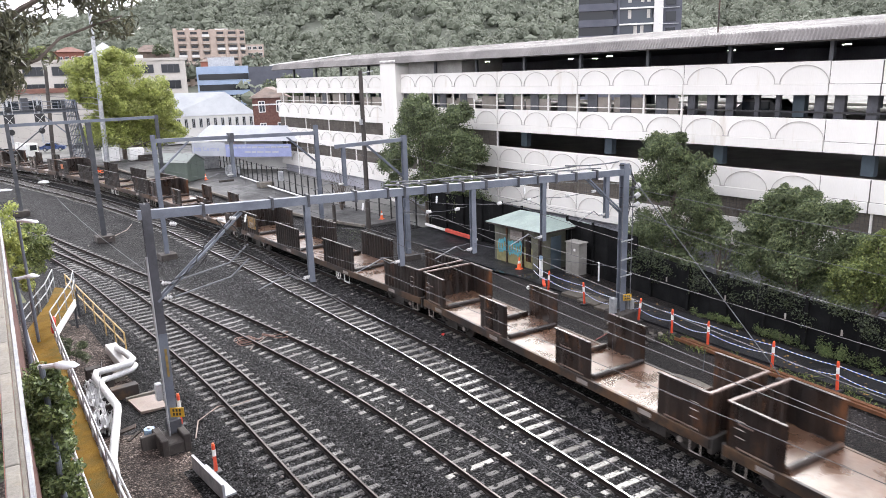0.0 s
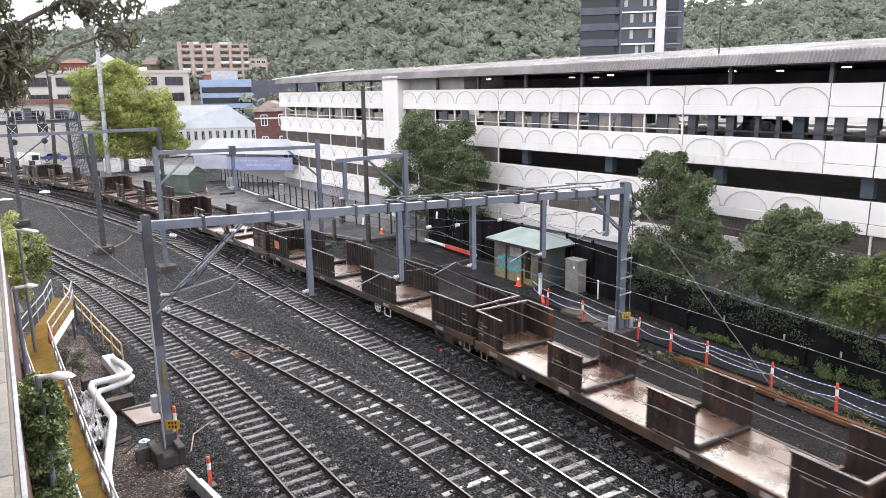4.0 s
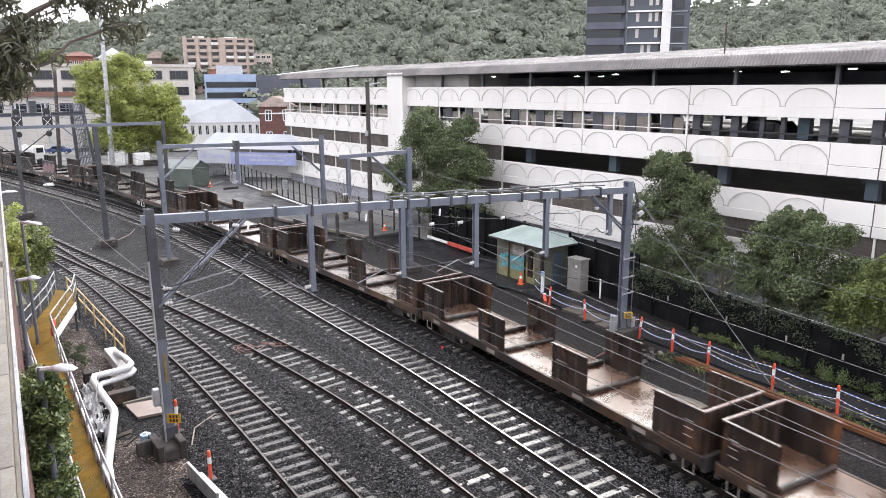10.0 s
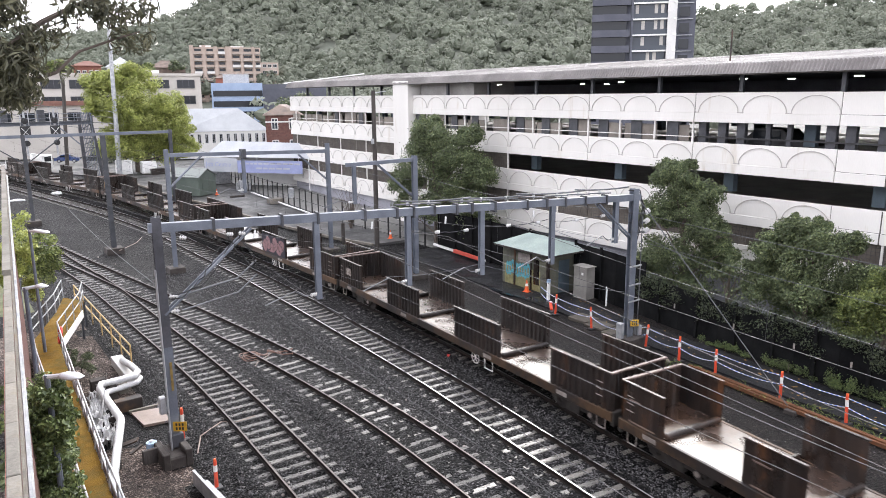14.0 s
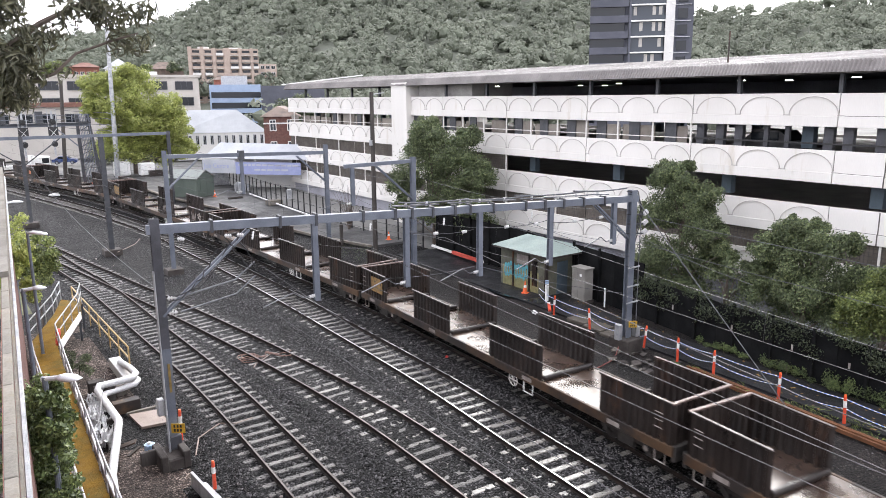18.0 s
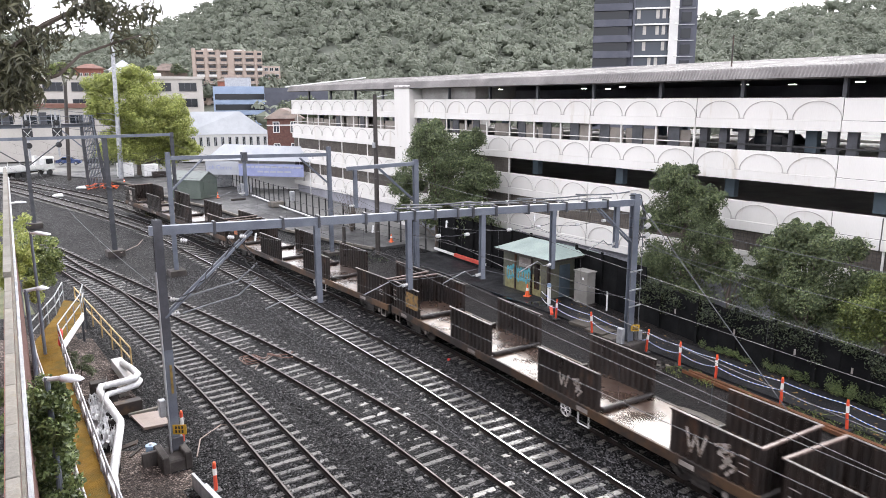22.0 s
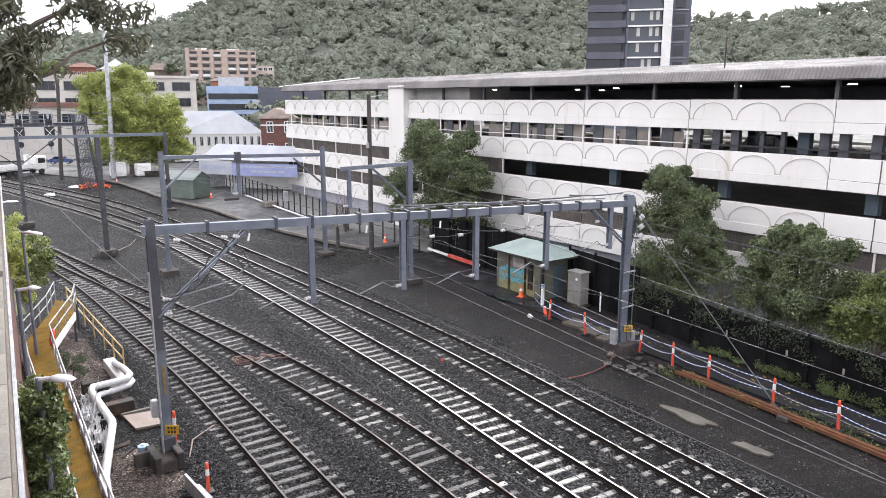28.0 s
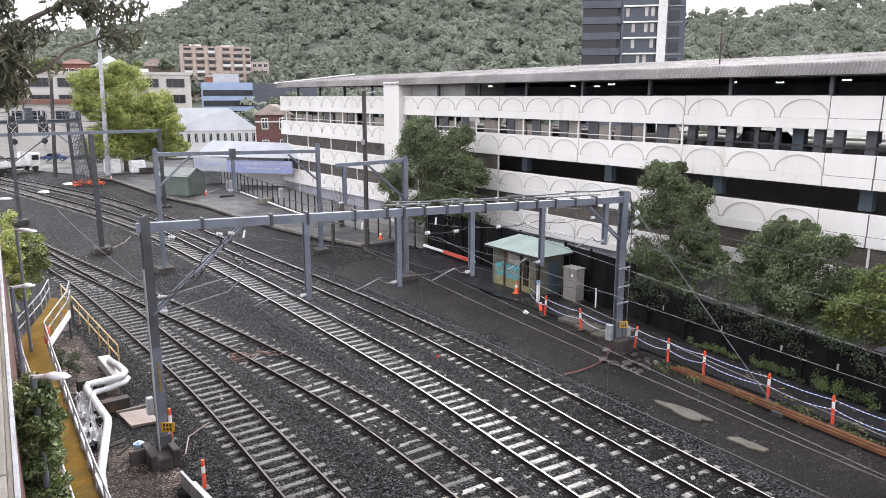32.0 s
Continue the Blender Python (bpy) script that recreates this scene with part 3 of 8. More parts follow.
SL_CONCRETE, SL_TIMBER = sleeper_mesh(M_SLEEPER, 0.25), sleeper_mesh(M_TIMBER, 0.23)
TRACKS = (("goods", 2, 150, M_RAILTOP, SL_CONCRETE, 9, 135, "outer running track with concrete sleepers and bright wet rails"),
          ("main", 4, 140, M_RAILTOP, SL_CONCRETE, 11, 120, "running track with concrete sleepers and bright wet rails"),
          ("loop", 8, 95, M_RAILDULL, SL_CONCRETE, 12, 88, "curving track with mixed sleepers and dull rails"),
          ("siding", 12, 72, M_RAILDULL, SL_TIMBER, 15, 62, "siding track with grey sleepers joining a turnout"))
for key, s0, s1, head, sl, a, b, label in TRACKS:
    track = thing("railway_track", label, "railway track", "railway tracks", "structure")
    for off in (-0.75, 0.75):
        rail(key, off, s0, s1, track, head, 0.003 if key == "siding" else 0.0)
    s = a
    while s < b:
        x, y, h = on_line(key, s)
        jit = random.uniform(-0.02, 0.02)
        me = sl
        if key == "loop" and random.random() < 0.65:
            me = SL_TIMBER
        if not (key == "siding" and y > 53):
            ob = piece("sleeper", me, track, pose(x, y, -0.163 + float(lift(x, y)) + random.uniform(-0.012, 0.006) - (0.01 if key == "siding" else 0), 0, 0,
                                                  math.degrees(h) - 90 + random.uniform(-1, 1)))
        s += 0.62 + jit


def ballast_bed(key, s0, s1, middle, beside, tips, step=0.16):
    """The packed ballast of a track, heaped between and over its sleepers; lumps leave parts of them bare."""
    offs = np.array([-2.3, -1.9, -1.6, -1.4, -1.28, -1.18, -1.08, -0.98, -0.9, -0.82, -0.66, -0.58, -0.5, -0.4, -0.3, -0.2, -0.1, 0])
    offs = np.concatenate([offs, -offs[-2::-1]])
    vs, m = [], len(offs)
    st = np.arange(s0, s1, step)
    for s in st:
        for o in offs:
            x, y, h = on_line(key, s, float(o))
            d = abs(o)
            z = np.interp(d, [0, 0.45, 0.6, 0.75, 0.92, 1.02, 1.2, 1.35, 1.7, 2.3], [middle, middle, beside, -0.185, beside, tips, tips, -0.18, -0.215, -0.32])
            z += 0.03 * noise.noise((x * 3.1, y * 3.1, 0)) + 0.02 * noise.noise((x * 9, y * 9, 3))
            vs.append((x, y, float(z + lift(x, y))))
    fs = [(i * m + j, i * m + j + 1, (i + 1) * m + j + 1, (i + 1) * m + j) for i in range(len(st) - 1) for j in range(m - 1)]
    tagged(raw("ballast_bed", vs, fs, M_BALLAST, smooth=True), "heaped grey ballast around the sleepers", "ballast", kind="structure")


ballast_bed("goods", 8, 75, -0.155, -0.168, -0.175)
ballast_bed("main", 10, 75, -0.185, -0.158, -0.165)
ballast_bed("loop", 11, 52, -0.168, -0.158, -0.18)
ballast_bed("siding", 14, 50, -0.215, -0.205, -0.21)
# check rails and the closing rails of the turnout
turnout = thing("turnout", "switch rails and crossing nose of a turnout", "railway track", kind="structure")
rail("loop", -0.67, 52, 74, turnout, M_RAILDULL, 0.004)
rail("siding", 0.67, 52, 70, turnout, M_RAILDULL, 0.006)

# ---- paved path, yard and kerb on the far side ----
def ribbon(name, left, right, z, material, thick=0.06, label="", category="", kind="structure"):
    bm = bmesh.new()
    a = [bm.verts.new((x, y, z)) for x, y in left]
    b = [bm.verts.new((x, y, z)) for x, y in right]
    for i in range(len(a) - 1):
        bm.faces.new((a[i], b[i], b[i + 1], a[i + 1]))
    ex = bmesh.ops.extrude_face_region(bm, geom=bm.faces[:])
    for v in ex["geom"]:
        if isinstance(v, bmesh.types.BMVert):
            v.co.z -= thick + 0.2
    bmesh.ops.recalc_face_normals(bm, faces=bm.faces[:])
    return tagged(part(name, bm, material), label, category, kind=kind)


ribbon("path", [(25.9, -6), (26.3, 8), (26.75, 13), (27.1, 18), (27.6, 24), (28.0, 30), (28.4, 38), (29.0, 46)],
       [(28.2, -6), (28.6, 8), (29.0, 13), (29.4, 18), (29.9, 24), (31.0, 30), (32.2, 38), (32.4, 46)], -0.1, M_ASPHALT, 0.08,
       "dark wet asphalt path strewn with leaves", "path")
ribbon("yard", [(28.6, 49.6), (27.6, 54), (26.6, 61), (26.0, 70), (25.9, 78), (24.3, 90), (23.8, 111), (21.0, 123), (15.5, 137)],
       [(32.2, 49.6), (32.2, 54), (32.2, 61), (32.6, 70), (33.2, 78), (34.4, 90), (37, 111), (42, 123), (52, 137)], -0.02, M_YARD, 0.16,
       "worn grey asphalt yard with damp patches", "yard")
kerb_line = [(28.7, 49.4), (27.6, 54), (26.6, 61), (26.0, 70), (25.9, 78), (24.3, 90), (23.8, 111), (21.0, 123)]
kerb = thing("kerb", "low pale broken kerb along the yard", "kerb", kind="structure")
for (xa, ya), (xb, yb) in zip(kerb_line, kerb_line[1:]):
    n = max(1, int(math.hypot(xb - xa, yb - ya) / 1.8))
    for i in range(n):
        p, q = Vector((xa, ya, 0.02)).lerp(Vector((xb, yb, 0.02)), i / n), Vector((xa, ya, 0.02)).lerp(Vector((xb, yb, 0.02)), (i + 0.97) / n)
        bm = bar(bmesh.new(), p + Vector((random.uniform(-.05, .05), 0, random.uniform(-.03, .02))), q, 0.28, 0.2)
        part("kerb_stone", bm, M_COPING, kerb)


# ---- overhead line: portals, masts, wires ----
def insulator(bm, p, q, r=0.09):
    """A string of three sheds between p and q."""
    p, q = Vector(p), Vector(q)
    rod(bm, [p, q], 0.03, 6)
    for k in (0.2, 0.5, 0.8):
        disc(bm, p.lerp(q, k), q - p, r * 0.8, 0.045, 10)
    return bm


def h_mast(x, y, z0, z1, w, parent, turn=0.0, name="mast"):
    m = pose(x, y, 0, 0, 0, turn)
    bm = bmesh.new()
    t, h = w * 0.12, w / 2
    prof = [(-h, -h), (h, -h), (h, -h + t), (t / 2, -h + t), (t / 2, h - t), (h, h - t), (h, h), (-h, h), (-h, h - t), (-t / 2, h - t), (-t / 2, -h + t), (-h, -h + t)]
    lo, hi = [[bm.verts.new(m @ Vector((u, v, z))) for u, v in prof] for z in (z0, z1)]
    bm.faces.new(lo[::-1])
    bm.faces.new(hi)
    for i in range(12):
        bm.faces.new((lo[i], lo[(i + 1) % 12], hi[(i + 1) % 12], hi[i]))
    return part(name, bm, M_STEEL, parent)


def footing(x, y, w, z1, parent):
    bm = boxed(x - w / 2, x + w / 2, y - w / 2, y + w / 2, -0.6, z1, 0.04)
    return part("footing", bm, M_CONCRETE, parent, "rough brown concrete footing")


M_DRYYEL = surf("faded_yellow_strip", (0.17, 0.11, 0.03), (0.26, 0.18, 0.05), 0.6, 6, bump=0.05, stain=(0.06, 0.05, 0.03), stain_scale=5)
# main portal over all tracks
PA, PB = Vector((5.84, 23.8, 7.71)), Vector((26.38, 21.4, 7.13))
across = (PB - PA).normalized()
turn_main = math.degrees(math.atan2(across.y, across.x))
portal = thing("overhead_portal", "blue-grey steel overhead line portal spanning the tracks", "overhead portal", "overhead line structures")
part("beam", bar(bmesh.new(), PA - across * 0.25, PB + across * 0.3, 0.26, 0.29), M_STEEL, portal)
h_mast(PB.x, PB.y, 0.45, PB.z + 0.4, 0.32, portal, turn_main)
h_mast(PA.x, PA.y, 0.25, 3.7, 0.3, portal, turn_main)
old = h_mast(PA.x, PA.y, 3.7, PA.z + 0.35, 0.285, portal, turn_main, "upper_mast")
old.data.materials[0] = M_STEELOLD
tagged(old, "dark grimy upper mast")
bm = boxed(5.2, 6.06, 22.9, 24.1, -0.6, 0.12, 0.05)
for x0, x1 in ((5.16, 5.4), (5.88, 6.12)):
    part("footing_cheek", boxed(x0, x1, 22.86, 24.05, -0.6, 0.32, 0.03), M_CONCRETE, portal)
part("base_plate", boxed(5.62, 6.06, 23.55, 24.02, 0.13, 0.62, 0.03), M_STEELOLD, portal, "dark grimy mast base")
part("footing", bm, M_CONCRETE, portal, "rough brown concrete footing")
footing(PB.x, PB.y, 1.15, 0.45, portal)


def along(x):
    return PA.lerp(PB, (x - PA.x) / (PB.x - PA.x))


for x in (7.6, 9.9, 11.2, 13.0, 14.3, 15.0, 15.9, 16.9, 17.6, 18.7, 20.3, 21.3, 22.3, 23.4, 24.6):
    c = along(x)
    bm = bmesh.new()
    for dy in (-0.16, 0.16):
        block(bm, -0.04, 0.04, dy - 0.03, dy + 0.03, -0.21, 0.21, Matrix.Translation(c) @ pose(0, 0, 0, 0, 0, turn_main))
    for dz in (-0.19, 0.19):
        block(bm, -0.04, 0.04, -0.16, 0.16, dz - 0.03, dz + 0.03, Matrix.Translation(c) @ pose(0, 0, 0, 0, 0, turn_main))
    part("clamp", bm, M_STEELDARK, portal)
DROPS = (11.15, 14.8, 18.12, 21.7, 25.3)
for x in DROPS:
    c = along(x)
    z1 = 4.55 if x < 25 else 5.1
    h_mast(c.x, c.y, z1, c.z - 0.15, 0.2, portal, turn_main, "drop_post")
    # a registration arm with its insulators
    bm = bmesh.new()
    foot = Vector((c.x, c.y, z1 + 0.2))
    out = -1 if x < 25 else 1
    rod(bm, [foot, foot + Vector((-0.6, -0.1, 0.02)), foot + Vector((-1.0, -0.15, 0.28)), foot + Vector((-2.2, -0.3, 0.0))], 0.022, 6)
    part("registration_arm", bm, M_ARM, portal)
    bm = insulator(bmesh.new(), foot, foot + Vector((-0.38, -0.06, 0)), 0.085)
    part("insulator", bm, M_PORCELAIN, portal)
# knee braces
for P, sgn in ((PA, 1), (PB, -1)):
    for dy in (-0.12, 0.12):
        p = P + Vector((0, dy, -2.9 if sgn > 0 else -2.0))
        q = P + across * sgn * (3.0 if sgn > 0 else 2.2) + Vector((0, dy, -0.2))
        part("brace", bar(bmesh.new(), p, q, 0.07), M_STEEL, portal)
# bus wires on top of the beam
bm = bmesh.new()
for x0, x1, dz in ((14.5, 17.6, 0.42), (17.2, 20.5, 0.4), (19.8, 23.5, 0.45), (22.9, 26.0, 0.5)):
    rod(bm, sagging(along(x0) + Vector((0, 0, dz)), along(x1) + Vector((0, 0, dz)), 0.06), 0.035, 6)
part("bus_cable", bm, M_WIREPALE, portal, "pale cable along the beam")
for x in (14.7, 15.6, 17.1, 18.0, 19.2, 20.6, 21.8, 23.0, 24.2):
    c = along(x)
    bm = bmesh.new()
    bar(bm, c + Vector((-0.35, 0.25, 0.28)), c + Vector((0.45, -0.35, 0.3)), 0.06, 0.05)
    part("bracket", bm, M_ARM, portal)
    bm = insulator(bmesh.new(), c + Vector((0.1, 0, 0.22)), c + Vector((0.1, 0, 0.4)), 0.07)
    part("insulator", bm, M_PORCELAIN, portal)
for x in (8.9, 13.2, 16.3, 20.5):
    c = along(x)
    bm = insulator(bmesh.new(), c + Vector((0, -0.25, -0.25)), c + Vector((-0.1, -0.35, -0.5)), 0.05)
    part("insulator", bm, M_PORCELAIN, portal)
# switch gear on the far mast
for dz in (-0.7, -1.15, -1.6):
    bm = bmesh.new()
    bar(bm, PB + Vector((-0.3, 0, dz)), PB + Vector((0.75, -0.1, dz - 0.1)), 0.06)
    part("bracket", bm, M_STEELDARK, portal)
    part("insulator", insulator(bmesh.new(), PB + Vector((0.7, -0.1, dz - 0.1)), PB + Vector((0.95, -0.15, dz + 0.05)), 0.15), M_PORCELAIN, portal)
bm = bmesh.new()
for k in range(3):
    rod(bm, [PB + Vector((-0.4 + 0.1 * k, 0, 0.35)), PB + Vector((0.3, -0.1, 0.3 - 0.1 * k)), PB + Vector((0.5 + .1 * k, -0.1, -0.6)), PB + Vector((0.3, 0, -1.6 - .3 * k))], 0.025, 6)
part("cable", bm, M_BLACK, portal, "black looped cables")
for dx in (-0.36, 0.36):
    part("conduit", rod(bmesh.new(), [(PB.x + dx, PB.y - 0.25, 0.4), (PB.x + dx, PB.y - 0.25, 6.2)], 0.024, 6), M_ARM, portal)
for z in (2.2, 3.0, 3.9):
    bm = boxed(PB.x - 0.4, PB.x + 0.4, PB.y - 0.3, PB.y - 0.25, z, z + 0.06)
    part("strap", bm, M_GALV, portal)
part("box", boxed(PB.x - 0.75, PB.x - 0.5, PB.y - 0.2, PB.y + 0.1, 0.45, 1.2, 0.02), M_GALV, portal)
part("box", boxed(PB.x + 0.35, PB.x + 0.6, PB.y - 0.35, PB.y - 0.05, 0.45, 0.95, 0.02), M_GALV, portal)
# near mast: conduit, cabinet, plates
part("conduit", rod(bmesh.new(), [(PA.x - 0.22, PA.y - 0.28, -0.3), (PA.x - 0.22, PA.y - 0.28, 6.4)], 0.035, 6), M_GALV, portal)
part("box", boxed(PA.x - 0.42, PA.x - 0.2, PA.y - 0.05, PA.y + 0.2, 1.35, 1.95, 0.03), M_GALV, portal)
for z, w in ((4.9, 0.16), (5.4, 0.16)):
    part("insulator", insulator(bmesh.new(), (PA.x + 0.18, PA.y - 0.1, z), (PA.x + 0.45, PA.y - 0.2, z), 0.09), M_PORCELAIN, portal)
    bm = rod(bmesh.new(), [(PA.x + 0.55, PA.y - 0.2, z), (PA.x + 2.4, PA.y - 0.4, z + 0.35), (PA.x + 3.1, PA.y - 0.45, z + 0.9)], 0.03, 6)
    part("registration_arm", bm, M_ARM, portal)


def plate(x, y, z, w, h, tilt, parent):
    """A small yellow number plate with unreadable dark marks."""
    m = pose(x, y, z, 0, 0, tilt)
    s = part("plate", block(bmesh.new(), -w / 2, w / 2, -0.01, 0.01, -h / 2, h / 2, m), M_YELLOW, parent, "small yellow plate with black marks")
    for zz in (-0.2, 0.22):
        for k in range(3):
            bm = block(bmesh.new(), (-0.32 + k * 0.23) * w, (-0.18 + k * 0.23) * w, -0.016, -0.0105, (zz - 0.14) * h, (zz + 0.14) * h, m)
            part("mark", bm, M_BLACK, s)


plate(PA.x + 0.1, PA.y - 0.3, 0.9, 0.46, 0.34, -36, portal)
plate(PB.x + 0.05, PB.y - 0.34, 1.15, 0.4, 0.32, -36, portal)
part("plate", boxed(PA.x - 0.04, PA.x + 0.04, PA.y - 0.24, PA.y - 0.225, 2.2, 3.2), M_DRYYEL, portal, "narrow faded yellow strip")

# second portal
P2A, P2B = Vector((13.6, 51.0, 7.95)), Vector((25.3, 50.0, 7.7))
portal = thing("overhead_portal", "blue-grey steel overhead line portal beside the yard", "overhead portal", "overhead line structures")
part("beam", bar(bmesh.new(), P2A, P2B, 0.22, 0.26), M_STEEL, portal)
h_mast(P2A.x, P2A.y, 0.1, 8.35, 0.28, portal, -5)
h_mast(P2B.x, P2B.y, 0.1, 8.3, 0.28, portal, -5)
for P in (P2A, P2B):
    footing(P.x, P.y, 1.1, 0.12, portal)
h_mast(18.8, 50.5, 5.0, 7.7, 0.22, portal, -5, "drop_post")
for P, q in ((P2A, 1), (P2B, -1)):
    for dy in (-.1, .1):
        part("brace", bar(bmesh.new(), P + Vector((0, dy, -2.3)), P + Vector((q * 2.4, dy, -0.15)), 0.08), M_STEEL, portal)
part("insulator", insulator(bmesh.new(), (18.7, 50.4, 5.2), (18.2, 50.3, 5.2), 0.09), M_PORCELAIN, portal)
part("registration_arm", rod(bmesh.new(), [(18.2, 50.3, 5.2), (17.6, 50.2, 5.4), (16.6, 50.1, 5.1)], 0.024, 6), M_ARM, portal)
part("clamp", boxed(18.65, 18.95, 50.2, 50.8, 7.5, 8.15), M_STEELDARK, portal)

# cantilever mast with an arm over the goods track
arm = thing("overhead_mast", "blue-grey steel mast with a cantilever beam", "overhead mast", "overhead line structures")
h_mast(25.9, 38.9, 0.1, 8.0, 0.3, arm, -6)
footing(25.9, 38.9, 1.2, 0.15, arm)
part("beam", bar(bmesh.new(), (26.1, 38.9, 7.75), (21.1, 39.3, 7.65), 0.2, 0.23), M_STEEL, arm)
h_mast(21.6, 39.2, 5.2, 7.6, 0.22, arm, -6, "drop_post")
for dy in (-.1, .1):
    part("brace", bar(bmesh.new(), (25.8, 38.9 + dy, 5.3), (23.2, 39.1 + dy, 7.6), 0.08), M_STEEL, arm)
part("insulator", insulator(bmesh.new(), (21.5, 39.2, 5.35), (21.1, 39.15, 5.35), 0.09), M_PORCELAIN, arm)
part("registration_arm", rod(bmesh.new(), [(21.1, 39.15, 5.35), (20.4, 39.1, 5.5), (19.3, 39.0, 5.2)], 0.024, 6), M_ARM, arm)

# third portal, farther up the line
portal = thing("overhead_portal", "slim grey overhead line portal far up the line", "overhead portal", "overhead line structures")
part("beam", bar(bmesh.new(), (-2.0, 80.0, 8.25), (22.4, 81.0, 8.2), 0.24, 0.3), M_STEEL, portal)
for x, y in ((8.1, 79.2), (22.2, 81.0)):
    h_mast(x, y, 0.1, 8.45, 0.32, portal).data.materials[0] = M_STEELDARK
footing(8.1, 79.2, 1.3, 0.2, portal)
footing(22.2, 81.0, 1.1, 0.12, portal)
for x, q in ((8.1, -1), (8.1, 1)):
    part("brace", bar(bmesh.new(), (x, 79.4, 5.6), (x + q * 3.4, 79.7, 8.1), 0.1), M_STEELDARK, portal)

# single masts
mast = thing("overhead_mast", "dark grey steel mast on a concrete footing between tracks", "overhead mast", "overhead line structures")
h_mast(11.55, 60.6, 0.1, 9.0, 0.34, mast).data.materials[0] = M_STEELDARK
footing(11.55, 60.6, 1.3, 0.2, mast)


# contact and catenary wires with droppers
def span(key, y0, y1, zc=4.95, zt=6.35, dx=0.0):
    w = thing("overhead_wire", "contact wire hung from a catenary", "overhead wire", "overhead wires")
    a, b = Vector((x_on(key, y0) + dx, y0, 0)), Vector((x_on(key, y1) + dx, y1, 0))
    low = [p + Vector((0, 0, zc)) for p in sagging(a, b, 0.04)]
    top = [p + Vector((0, 0, zt)) for p in sagging(a, b, 0.75)]
    part("contact_wire", rod(bmesh.new(), low, 0.009, 5), M_WIRE, w)
    part("catenary", rod(bmesh.new(), top, 0.009, 5), M_WIRE, w)
    for i in range(1, 12, 2):
        part("dropper", rod(bmesh.new(), [low[i], top[i]], 0.005, 4), M_WIRE, w)


for key, dx in (("goods", 0.1), ("main", -0.1), ("loop", 0.1), ("siding", 0.0)):
    span(key, -26, 22.4, dx=dx)
for key, dx in (("goods", 0.1), ("main", -0.1), ("loop", 0.0)):
    span(key, 22.4, 39.0 if key == "goods" else 50.5, dx=dx)
span("goods", 39.0, 81)
span("main", 50.5, 80)
span("loop", 50.5, 80)
span("goods", 81, 114)
span("main", 80, 114)
# feeders beside the path
for p, q, sag, r in (((27.3, 21.3, 6.2), (26.6, -20, 5.9), 0.5, 0.013), ((26.9, 21.3, 5.0), (25.0, -20, 5.0), 0.6, 0.011), 
                     ((25.3, 21.8, 5.2), (26.0, 38.9, 6.0), 0.4, 0.01), ((26.2, 21.4, 6.6), (26.0, 38.9, 6.8), 0.5, 0.011),
                     ((26.0, 38.9, 6.4), (25.3, 50.0, 7.0), 0.3, 0.01), ((25.3, 50.0, 6.6), (22.2, 81, 7.2), 0.7, 0.011), ((5.9, 23.7, 5.6), (8.1, 79, 7), 1.0, 0.01)):
    w = thing("feeder_wire", "single sagging overhead feeder wire", "overhead wire", "overhead wires")
    part("strand", rod(bmesh.new(), sagging(p, q, sag), r, 5), M_WIREPALE, w)
guy = thing("guy_wire", "taut pale guy wire from the mast to the ground", "guy wire")
part("strand", rod(bmesh.new(), [(26.55, 21.2, 7.0), (25.75, 12.9, -0.15)], 0.02, 6), M_WIREPALE, guy)
part("anchor", boxed(25.5, 26.0, 12.65, 13.1, -0.4, -0.05, 0.03), M_CONCRETE, guy)


# ---- car park ----
FX, BACK, END, NEARY = 36.0, 66.0, 80.0, -24.0
TOPS = (11.8, 9.065, 6.33, 3.595)
park = thing("car_park", "long white four-storey car park with arched relief panels", "car park", kind="")
JOINTS = [-22.9, -14.85, -6.8, 1.2, 9.1, 17.1, 25.2, 33.23, 41.25, 49.4, 57.2, 64.9, 72.6, 80.25]


def arch_mesh():
    bm = bmesh.new()
    n, a, b, t, d = 18, 1.2, 0.86, 0.035, 0.04
    ring = []
    for i in range(n + 1):
        u = math.pi * i / n
        c, s = math.cos(u), math.sin(u)
        ring.append([bm.verts.new((x, c * (a + o), s * (b + o))) for x, o in ((0, 0), (-d, 0), (-d, t), (0, t))])
    for p, q in zip(ring, ring[1:]):
        for j in range(4):
            bm.faces.new((p[j], p[(j + 1) % 4], q[(j + 1) % 4], q[j]))
    for e in (1, -1):
        block(bm, -d, 0, e * 1.34 - 0.17, e * 1.34 + 0.17, -0.05, 0.0)
    bmesh.ops.recalc_face_normals(bm, faces=bm.faces[:])
    return mesh_of("arch", bm, M_GREYEDGE)


